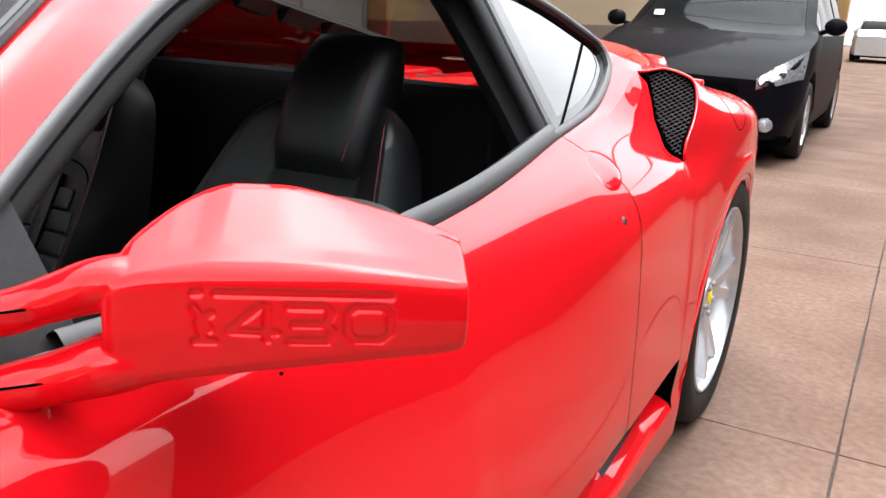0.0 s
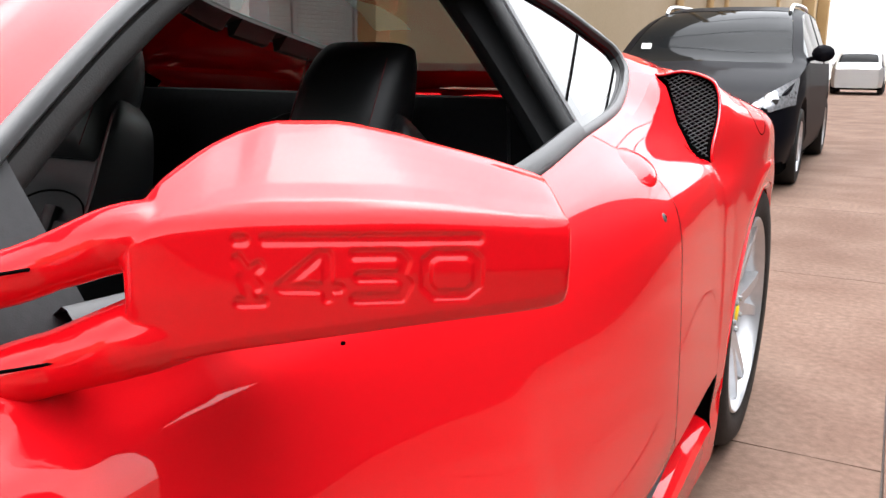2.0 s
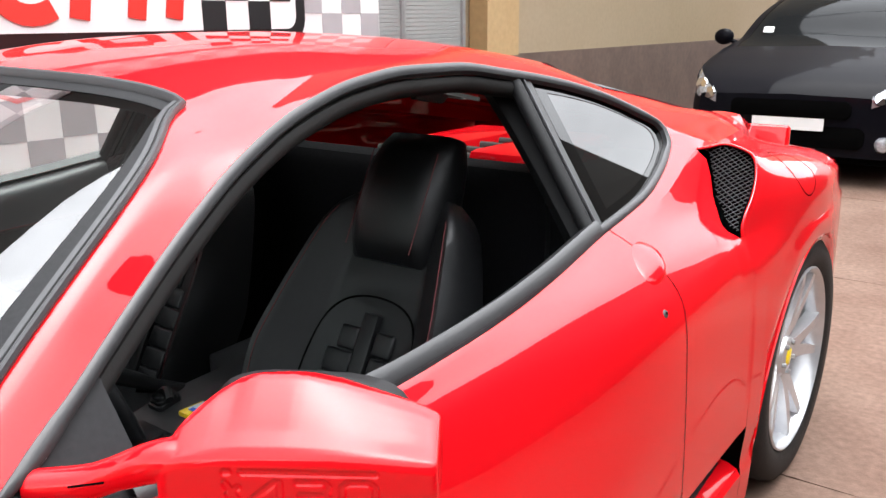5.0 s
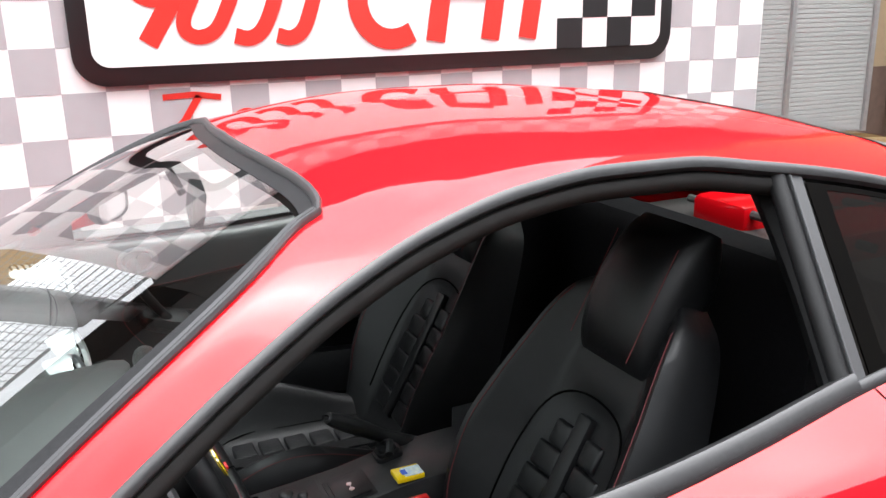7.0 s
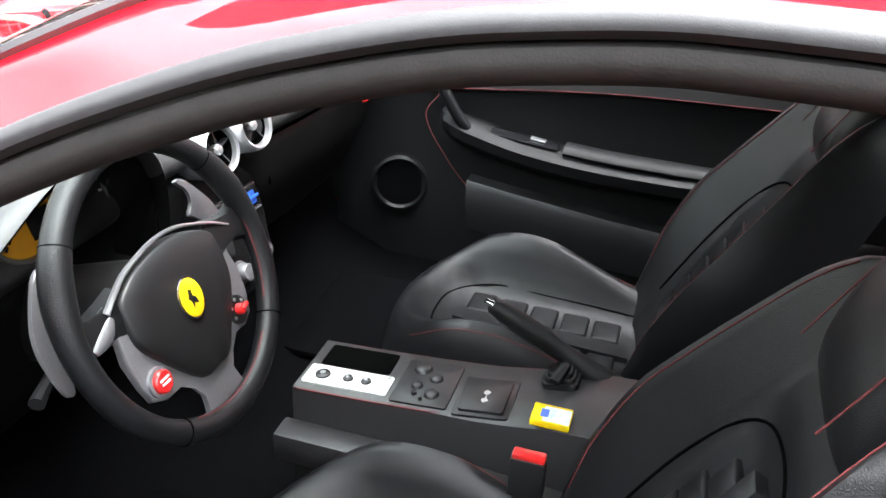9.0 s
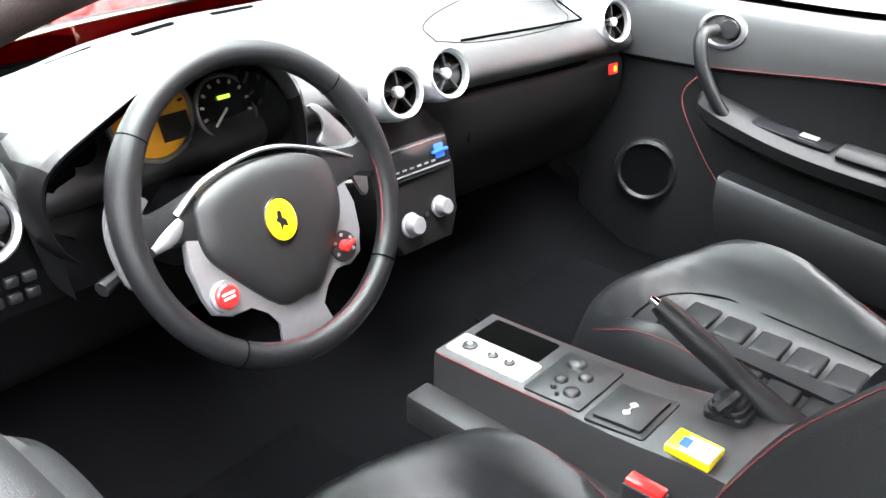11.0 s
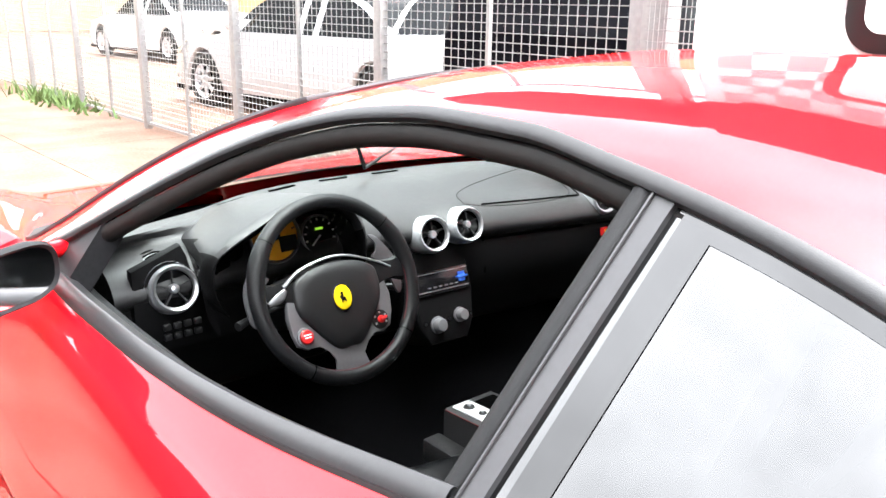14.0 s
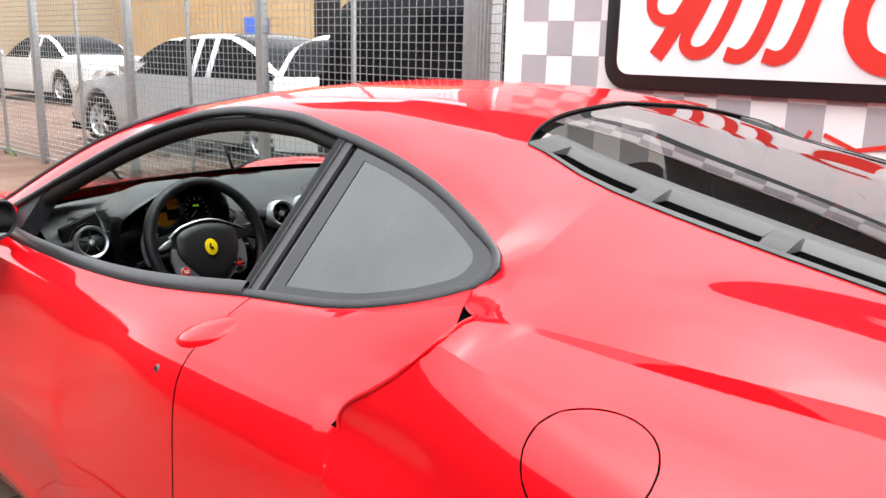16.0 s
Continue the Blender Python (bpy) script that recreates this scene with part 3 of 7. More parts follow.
xb_rear = curve((0.87, 0.825), (0.93, 0.807), (1.0, 0.791), (1.08, 0.780), (1.16, 0.768), (1.30, 0.744), (1.42, 0.722), (1.7, 0.665), (2.14, 0.56))
zb_rear = curve((0.87, 0.949), (0.93, 0.944), (1.0, 0.937), (1.08, 0.931), (1.16, 0.923), (1.30, 0.914), (1.42, 0.908), (1.7, 0.865), (2.14, 0.79))
xc = curve((-2.37, 0.28), (-2.0, 0.58), (-1.6, 0.72), (-1.3, 0.74), (-1.0, 0.805), (-0.6, 0.855), (0.0, 0.846), (0.44, 0.822), (0.70, 0.806), (0.87, 0.782), (0.96, 0.782), (1.16, 0.748), (1.42, 0.692), (1.7, 0.625), (2.14, 0.54))
zc = curve((-2.37, 0.47), (-2.0, 0.64), (-1.6, 0.775), (-1.3, 0.80), (-1.0, 0.80), (-0.6, 0.790), (0.0, 0.802), (0.44, 0.847), (0.70, 0.880), (0.87, 0.941), (0.96, 0.950), (1.16, 0.963), (1.42, 0.968), (1.7, 0.925), (2.14, 0.83))
x4_out = curve((-2.37, 0.26), (-2.0, 0.54), (-1.6, 0.67), (-1.3, 0.70), (-1.0, 0.785), (-0.74, 0.828), (0.888, 0.708), (1.0, 0.686), (1.2, 0.645), (1.42, 0.610), (1.7, 0.56), (2.14, 0.48))
z4_out = curve((-2.37, 0.475), (-2.0, 0.645), (-1.6, 0.765), (-1.3, 0.79), (-1.0, 0.80), (-0.74, 0.815), (0.888, 0.972), (1.0, 0.981), (1.2, 0.989), (1.42, 0.982), (1.7, 0.928), (2.14, 0.845))
x5_out = curve((-2.37, 0.24), (-2.0, 0.50), (-1.6, 0.62), (-1.3, 0.66), (-1.0, 0.775), (-0.74, 0.825), (0.888, 0.700), (1.0, 0.640), (1.2, 0.580), (1.42, 0.545), (1.7, 0.51), (2.14, 0.44))
z5_out = curve((-2.37, 0.48), (-2.0, 0.65), (-1.6, 0.75), (-1.3, 0.785), (-1.0, 0.803), (-0.74, 0.822), (0.888, 0.986), (1.0, 0.998), (1.2, 1.000), (1.6, 0.937), (2.14, 0.85))
x6 = curve((-2.37, 0.22), (-2.0, 0.46), (-1.6, 0.57), (-1.3, 0.62), (-1.0, 0.755), (-0.86, 0.800), (-0.73, 0.775), (-0.58, 0.712), (-0.47, 0.664), (-0.37, 0.612), (-0.29, 0.560), (-0.22, 0.512), (-0.12, 0.50), (0.3, 0.50), (0.6, 0.487), (0.74, 0.468), (0.9, 0.480), (1.2, 0.503), (1.6, 0.49), (2.14, 0.38))
z6 = curve((-2.37, 0.485), (-2.0, 0.655), (-1.6, 0.74), (-1.3, 0.775), (-1.0, 0.80), (-0.86, 0.812), (-0.73, 0.866), (-0.58, 0.958), (-0.47, 1.021), (-0.37, 1.073), (-0.29, 1.101), (-0.22, 1.122), (-0.1, 1.150), (0.13, 1.172), (0.4, 1.168), (0.6, 1.150), (0.74, 1.130), (0.9, 1.080), (1.2, 1.024), (1.6, 0.953), (2.14, 0.858))
z8 = curve((-2.37, 0.50), (-2.0, 0.665), (-1.6, 0.745), (-1.3, 0.79), (-1.06, 0.828), (-0.75, 0.965), (-0.5, 1.075), (-0.28, 1.158), (-0.1, 1.190), (0.13, 1.208), (0.33, 1.208), (0.5, 1.196), (0.65, 1.180), (0.9, 1.136), (1.2, 1.077), (1.5, 1.006), (1.8, 0.928), (2.14, 0.86))
bow = curve((-2.37, 0.0), (-1.5, -0.10), (-0.86, -0.20), (-0.22, -0.06), (0.3, -0.03), (0.74, -0.09), (1.2, -0.02), (2.14, 0.06))
xh_rear = curve((0.87, 0.893), (1.16, 0.893), (1.42, 0.885), (1.7, 0.84), (2.14, 0.67))
zh_rear = curve((0.87, 0.928), (1.0, 0.916), (1.16, 0.896), (1.42, 0.872), (1.7, 0.845), (2.14, 0.78))
xk = curve((-2.37, 0.33), (-1.9, 0.81), (-1.3, 0.915), (-0.6, 0.896), (0.0, 0.917), (0.356, 0.954), (0.7, 0.946), (0.87, 0.928), (1.05, 0.956), (1.3, 0.970), (1.6, 0.940), (2.14, 0.69))
zk = curve((-2.37, 0.42), (-1.9, 0.585), (-1.3, 0.745), (-0.6, 0.70), (0.0, 0.718), (0.356, 0.742), (0.7, 0.764), (0.87, 0.778), (1.05, 0.79), (1.3, 0.79), (2.14, 0.70))
ledge = curve((-0.1, 0.0), (0.2, 0.008), (0.55, 0.055), (0.86, 0.095))


def key_points(u, after):
    """The half section at station u, from the sill to the middle of the roof; after: behind the intake's lip."""
    b = max(z0(u), arch(u, AXLE_R, 0.372, 0.665, 0.13), arch(u, AXLE_F, 0.372, 0.665, 0.13))
    zz2 = max(z2(u), b + 0.05)
    skirt = max(b + 0.115, 0.245) if b < 0.2 else b + 0.02
    d = ledge(u) if (u > -0.1 and not after) else 0.0
    zl = max(skirt + 0.02, min(0.325, zz2 - 0.1)) if -0.1 < u < 0.95 else skirt + (zz2 - skirt) * 0.35
    pts = [(x0(u), b), (x1(u), b + (skirt - b) * 0.8), (x1(u) - 0.004 - d * 0.25, skirt), (x1(u) - d - 0.004, skirt + 0.012), (x1(u) - d * 0.8, zl - 0.02),
           (x1(u) + 0.003, zl + 0.02), (x2(u), zz2)]
    pts.append((xk(u), max(zk(u), zz2 + 0.012)))
    if after:
        pts += [(x3_rear(u), max(z3_rear(u), zz2 + 0.03)), (xh_rear(u), zh_rear(u)), (xb_rear(u), zb_rear(u))]
    else:
        pts += [(x3(u), z3(u)), (x3(u) * 0.45 + xb(u) * 0.55, z3(u) * 0.45 + zb(u) * 0.55 + 0.001), (xb(u), zb(u))]
    pts.append((xc(u), zc(u)))
    if DLO[0] < u < DLO[1]:
        za, zt = dlo_low(u), dlo_high(u)
        pts += [(dlo_x(za), za), (dlo_x(zt), zt)]
    else:
        pts += [(x4_out(u), z4_out(u)), (x5_out(u), z5_out(u))]
    yc = u + bow(u)
    xs, zs, zm = x6(u), z6(u), z8(yc)
    pts += [(xs, zs), (xs * 0.55, zs + (zm - zs) * 0.72), (0.0, zm)]
    return pts


SPANS = [3, 2, 1, 4, 3, 6, 3, 4, 3, 3, 3, 2, 6, 5, 8, 8]
EDGE = [0]
for s_ in SPANS:
    EDGE.append(EDGE[-1] + s_)
ROW_LEDGE, ROW_WAIST, ROW_BELT, ROW_RAIL, ROW_GLASS = EDGE[2], EDGE[7], EDGE[12], EDGE[13], EDGE[14]


lip_shift = curve((0.60, -0.050), (0.72, -0.063), (0.793, -0.063), (0.88, 0.035), (0.945, 0.085), (1.0, 0.085))


def section(u, after=False):
    """The finely divided half section at u, as points with the bowed y."""
    k = key_points(u, after)
    dist = [0.0]
    for a, b in zip(k, k[1:]):
        dist.append(dist[-1] + max(math.hypot(b[0] - a[0], b[1] - a[1]), 1e-4))
    fx, fz = pchip(dist, [p[0] for p in k]), pchip(dist, [p[1] for p in k])
    out = []
    near = math.exp(-((u - LIP) / 0.10) ** 2)
    for i, n in enumerate(SPANS):
        for j in range(n + (i == len(SPANS) - 1)):
            s = dist[i] + (dist[i + 1] - dist[i]) * j / n
            x, z = fx(s), fz(s)
            if i == 10 and u > 0.95:      # the crisp facet along the haunch
                f = j / n
                x, z = k[i][0] + (k[i + 1][0] - k[i][0]) * f, k[i][1] + (k[i + 1][1] - k[i][1]) * f
            y = u
            row = EDGE[i] + j
            if row >= ROW_GLASS:
                q = (x / x6(u)) ** 8
                y += bow(u) * (1 - (x / x6(u)) ** 2) - 0.042 * q * math.exp(-((u + 0.22) / 0.11) ** 2) + 0.02 * q * math.exp(-((u - 0.74) / 0.08) ** 2)
            elif row <= ROW_BELT:
                fade = 1.0 if row <= EDGE[10] else max(0.0, (ROW_BELT - row) / (ROW_BELT - EDGE[10]))
                y += near * lip_shift(z) * fade
                if not after and row >= ROW_WAIST - 1:
                    y -= 0.015 * math.exp(-((u - LIP) / 0.06) ** 2) * fade
            # the door's rear edge leans back towards the belt
            out.append(Vector((x, y, z)))
    return out


def stations():
    cuts = [-2.37, AXLE_F - 0.372, AXLE_F + 0.372, SCREEN[0], DOOR[0], DLO[0], SCREEN[1], DOOR[1] - 0.004, DOOR[1], DLO[1], REAR[0], LIP - 0.001, AXLE_R - 0.372, AXLE_R + 0.372, REAR[1], 2.14]
    cuts = sorted(set(cuts))
    us = []
    for a, b in zip(cuts, cuts[1:]):
        n = max(1, int((b - a) / 0.028))
        for i in range(n):
            t = i / n
            for c in (AXLE_F, AXLE_R):
                if abs((a + b) / 2 - c) < 0.1:      # crowd the arch's ends
                    t = 0.5 - 0.5 * math.cos(math.pi * i / n)
            us.append(a + (b - a) * t)
    us.append(cuts[-1])
    return us


US = stations()
RINGS = []
for u_ in US:
    RINGS.append((u_, section(u_, u_ > LIP)))
    if abs(u_ - (LIP - 0.001)) < 1e-9:
        RINGS.append((LIP, section(LIP, True)))


def eased(lo, hi, r0, r1, rounds, across=0):
    """Evens out the skin between the stations lo and hi, rows r0 to r1, along the car and across the section."""
    for behind in (False, True):
        idx = [i for i, (u, _) in enumerate(RINGS) if lo <= u <= hi and (r0 >= EDGE[12] or (u >= LIP) == behind)]
        if r0 >= EDGE[12] and behind:
            break
        if len(idx) < 5:
            continue
        for _ in range(rounds):
            old = {i: [p.copy() for p in RINGS[i][1]] for i in idx}
            for i in idx[1:-1]:
                for r in range(r0, r1):
                    k = (RINGS[i][0] - RINGS[i - 1][0]) / (RINGS[i + 1][0] - RINGS[i - 1][0])
                    want = old[i][r] * 0.5 + old[i - 1][r].lerp(old[i + 1][r], k) * 0.5
                    RINGS[i][1][r].x, RINGS[i][1][r].z = want.x, want.z
        for _ in range(across):
            for i in idx:
                old = [p.copy() for p in RINGS[i][1]]
                for r in range(r0 + 1, r1 - 1):
                    want = old[r] * 0.5 + (old[r - 1] + old[r + 1]) * 0.25
                    RINGS[i][1][r].x, RINGS[i][1][r].z = want.x, want.z


eased(-0.66, 1.95, EDGE[14], EDGE[16] + 1, 6)
eased(-0.66, 0.78, ROW_RAIL, EDGE[14], 5)
eased(0.90, 1.95, EDGE[12], EDGE[14], 4)
eased(-0.80, LIP - 0.08, EDGE[6], EDGE[12] - 1, 6, 3)
eased(LIP + 0.14, 2.0, EDGE[6], EDGE[12] - 1, 5)


def faired(lo, hi, r0, r1, rounds):
    """Irons out dents in the skin between the stations lo and hi, rows r0 to r1, the rim kept."""
    idx = [i for i, (u, _) in enumerate(RINGS) if lo <= u <= hi]
    p = np.array([[tuple(RINGS[i][1][r]) for r in range(r0, r1 + 1)] for i in idx])
    u = np.array([RINGS[i][0] for i in idx])
    f = ((u[1:-1] - u[:-2]) / (u[2:] - u[:-2]))[:, None, None]
    for k in range(rounds * 2):
        pull = np.zeros_like(p)
        pull[1:-1, 1:-1] = (p[2:, 1:-1] * f + p[:-2, 1:-1] * (1 - f)) / 2 + (p[1:-1, 2:] + p[1:-1, :-2]) / 4 - p[1:-1, 1:-1]
        p += pull * (0.6 if k % 2 == 0 else -0.58)
    for i, row in zip(idx, p):
        for r, q in zip(range(r0, r1 + 1), row):
            RINGS[i][1][r] = Vector(q)


faired(0.886, 1.60, EDGE[10] + 1, EDGE[14], 400)


def zone(u, u2, row):
    """Which panel a cell belongs to."""
    mid = (u + u2) / 2
    if row >= ROW_GLASS:
        if SCREEN[0] < mid < SCREEN[1]:
            return "windscreen"
        if REAR[0] < mid < REAR[1]:
            return "rear_glass"
        if SCREEN[0] - 0.13 < mid < SCREEN[0]:
            return "cowl"
        return "bonnet" if mid < SCREEN[0] else "roof" if mid < REAR[0] else "tail_panel"
    if ROW_BELT <= row < ROW_RAIL and DLO[0] < mid < DLO[1]:
        return "window"
    if LIP - 0.001 <= mid <= LIP and row < ROW_BELT:
        return "rear_wing" if EDGE[5] + 1 <= row < ROW_WAIST or row >= EDGE[11] else "intake"
    if row < ROW_BELT:
        if DOOR[0] < mid < DOOR[1] - 0.004:
            return "door" if row > ROW_LEDGE else "sill"
        if DOOR[1] - 0.004 <= mid <= DOOR[1]:
            return "gap" if row > ROW_LEDGE else "sill"
        return "front_wing" if mid < DOOR[0] else "rear_wing"
    return "roof" if mid > SCREEN[0] else "bonnet"


def body_panels():
    cells = {}
    for (u, a), (u2, b) in zip(RINGS, RINGS[1:]):
        for r in range(len(a) - 1):
            cells.setdefault(zone(u, u2, r), []).append((a[r], b[r], b[r + 1], a[r + 1]))
    made = {}
    for name, quads in cells.items():
        if name in ("window", "gap", "intake", "windscreen", "rear_glass"):
            made[name] = quads
            continue
        both = [[q for q in quads]]
        mirrored = [tuple(Vector((-p.x, p.y, p.z)) for p in reversed(q)) for q in quads]
        if name in ("bonnet", "roof", "tail_panel", "cowl"):
            both = [quads + mirrored]
        else:
            both.append(mirrored)
        for qs in both:
            bm = bmesh.new()
            for q in qs:
                bm.faces.new([bm.verts.new(p) for p in q])
            bmesh.ops.remove_doubles(bm, verts=bm.verts, dist=0.0004)
            bmesh.ops.dissolve_degenerate(bm, edges=bm.edges, dist=0.0003)
            bmesh.ops.recalc_face_normals(bm, faces=bm.faces)
            made.setdefault(name, []).append(part(name, bm, black_trim if name == "cowl" else red, car, sharp=22 if name == "rear_wing" else 55))
    return made


panels = body_panels()

# ---- the red sports car: glass, trim and fittings ----
from mathutils.bvhtree import BVHTree


def mirror_x(p):
    return Vector((-p.x, p.y, p.z))


def sheet(quads, both=True, lift=0.0):
    """A mesh of loose quads, with its mirror image, each point drawn towards the cabin by lift."""
    bm = bmesh.new()
    for q in quads + ([tuple(mirror_x(p) for p in reversed(q)) for q in quads] if both else []):
        bm.faces.new([bm.verts.new(p + (Vector((0, p.y, 0.7)) - p).normalized() * lift) for p in q])
    bmesh.ops.remove_doubles(bm, verts=bm.verts, dist=0.0004)
    return bm


def hull_tree():
    vs, fs = [], []
    for (u, a), (u2, b) in zip(RINGS, RINGS[1:]):
        for r in range(len(a) - 1):
            if zone(u, u2, r) in ("window", "intake", "gap"):
                continue
            fs.append(tuple(range(len(vs), len(vs) + 4)))
            vs += [a[r], b[r], b[r + 1], a[r + 1]]
    return BVHTree.FromPolygons(vs, fs)


HULL = hull_tree()


def on_side(y, z, out=0.0, way=(-1, 0, 0)):
    """The point of the left flank that is met from outside, and the normal there."""
    w = Vector(way).normalized()
    hit, normal, _, _ = HULL.ray_cast(Vector((0.6, y, z)) - w * 1.2, w)
    if hit is None:
        return Vector((0.95, y, z)), Vector((1, 0, 0))
    normal = normal if normal.dot(w) < 0 else -normal
    return hit + normal * out, normal


def ring_rows(lo, hi, a, b):
    """Section points of the stations from lo to hi, rows a to b."""
    return [(u, pts[a:b]) for u, pts in RINGS if lo - 1e-6 <= u <= hi + 1e-6]


trim_grey = material("satin_grey_trim", (0.034, 0.034, 0.036), rough=0.42, grain=0.1, scale=120, bump=0.1, bscale=900)
# windscreen, with a black painted border
scr = ring_rows(*SCREEN, ROW_GLASS, None)
inner, border = [], []
for i in range(len(scr) - 1):
    for j in range(len(scr[i][1]) - 1):
        q = (scr[i][1][j], scr[i + 1][1][j], scr[i + 1][1][j + 1], scr[i][1][j + 1])
        (border if j < 1 or i < 2 or i >= len(scr) - 2 else inner).append(q)
windscreen = part("windscreen", sheet(inner, lift=0.004), glass_clear, car, "clear laminated windscreen")
windscreen.visible_shadow = False
part("windscreen_border", sheet(border, lift=0.003), black_trim, car)
edge = [s[1][0] for s in scr]
head = scr[-1][1]
bm = bmesh.new()
path = edge[:-1] + head
full = path + [mirror_x(p) for p in reversed(path[:-1])]
tube(bm, full, 0.010, 8, flat=0.55)
part("windscreen_seal", bm, trim_grey, car, "dark grey rubber windscreen seal")
bm = bmesh.new()
tube(bm, [p + (Vector((0, p.y, 0.75)) - p).normalized() * -0.002 + Vector((-0.014, 0, 0)) for p in edge], 0.006, 6)
part("pillar_trim", bm, trim_grey, car, "dark grey pillar trim strip")

# rear engine glass between vented grey side rails
RAIL = 0.093
rear = ring_rows(*REAR, ROW_GLASS, None)
glass_rows = []
for u, pts in rear:
    gx = [p.x for p in reversed(pts)]
    gy, gz = [p.y for p in reversed(pts)], [p.z for p in reversed(pts)]
    edge_x = pts[0].x - RAIL
    xs_ = [edge_x * k_ / 12 for k_ in range(12, -12 - 1, -1)]
    glass_rows.append([Vector((x, float(np.interp(abs(x), gx, gy)), float(np.interp(abs(x), gx, gz)) - 0.004)) for x in xs_])
bm = bmesh.new()
grid(bm, glass_rows)
back_glass = part("rear_glass", bm, glass_rear, car, "engine cover glass reflecting the sign", sharp=80)
back_glass.visible_shadow = False
rail_grey = material("grey_plastic", (0.046, 0.045, 0.043), rough=0.5, grain=0.12, scale=120, bump=0.2, bscale=700)
bm = bmesh.new()
redge = [s[1][0] for s in rear]
rpath = redge[::-1] + rear[0][1]
tube(bm, rpath[:-1] + [rpath[-1]] + [mirror_x(p) for p in reversed(rpath[:-1])], 0.0026, 6, flat=0.6)
part("rear_glass_seal", bm, rubber, car)
SLOTS = ((0.800, 0.962), (1.000, 1.172), (1.212, 1.395), (1.432, 1.600))
rail_ys = [0.752 + 0.97 * i / 60 for i in range(61)]
for a, b in SLOTS:
    rail_ys += [a - 0.001, a + 0.003, b - 0.012, b + 0.001]
rail_ys.sort()


def rail_point(y, inset, deep):
    """A point of the left rail, inset from the glass opening's edge and sunk by deep."""
    i = max(1, min(len(redge) - 1, next((k_ for k_, p in enumerate(redge) if p.y > y), len(redge) - 1)))
    a, b = redge[i - 1], redge[i]
    t = (y - a.y) / (b.y - a.y) if b.y != a.y else 0.0
    x = a.x + (b.x - a.x) * t - inset
    hit = HULL.ray_cast(Vector((x, y, 1.6)), Vector((0, 0, -1)))[0]
    return Vector((x, y, (hit.z if hit else a.z + (b.z - a.z) * t) - deep))


rail_rows, floor_rows = [], []
for y in rail_ys:
    slot = any(a < y < b for a, b in SLOTS)
    deep = 0.034 if slot else 0.0
    rail_rows.append([rail_point(y, i_, d_) for i_, d_ in ((0.002, -0.0005), (0.012, -0.0015), (0.0135, deep - 0.001), (0.034, deep - 0.001), (0.056, deep * 0.35 - 0.001), (0.069, -0.001), (0.072, -0.002), (0.092, -0.001), (0.094, 0.012))])
    if slot:
        floor_rows.append([rail_point(y, i_, d_) for i_, d_ in ((0.0145, 0.0), (0.0146, 0.031), (0.0335, 0.031), (0.0545, 0.0105))])
    elif floor_rows and floor_rows[-1]:
        floor_rows.append([])
for side in (1, -1):
    flip = (lambda p: p) if side > 0 else mirror_x
    bm = bmesh.new()
    grid(bm, [[flip(p) for p in r] for r in rail_rows])
    rail = part("vent_rail", bm, rail_grey, car, "grey plastic rail with open vent slots", sharp=30)
    bm = bmesh.new()
    run = []
    for r in floor_rows + [[]]:
        if r:
            run.append([flip(p) for p in r])
        elif run:
            grid(bm, run)
            put(bm, run[0], [(0, 1, 2, 3)])
            run = []
    part("vent_tray", bm, dark, rail)

# side window frame: belt moulding, roof seal, quarter light, pillar
def dlo_point(y, v, depth=0.0):
    za, zt = dlo_low(y), dlo_high(y)
    z = za + (zt - za) * v
    n = Vector((1, 0, 0.74)).normalized()
    return Vector((dlo_x(z), y, z)) - n * depth


ys = [-0.735 + 1.62 * i / 80 for i in range(81)]
tip = [0.885 - 0.05 * (1 - i / 8) ** 2 for i in range(8)]
ys_fine = [y for y in ys if y < 0.835] + tip + [0.885]
loop = [dlo_point(y, 1.0) for y in ys_fine] + [Vector((dlo_x(0.981), 0.892, 0.981))] + [dlo_point(y, 0.0) for y in reversed(ys_fine)]


def drawn_in(p, d, depth):
    """Moves an edge point d into the opening and depth into the cabin."""
    w = Vector((1, 0, 0.74)).normalized()
    y = min(max(p.y, -0.60), 0.78)
    mid = dlo_point(y, 0.5)
    t = (mid - p)
    t = (t - w * t.dot(w))
    return p + t.normalized() * d - w * depth


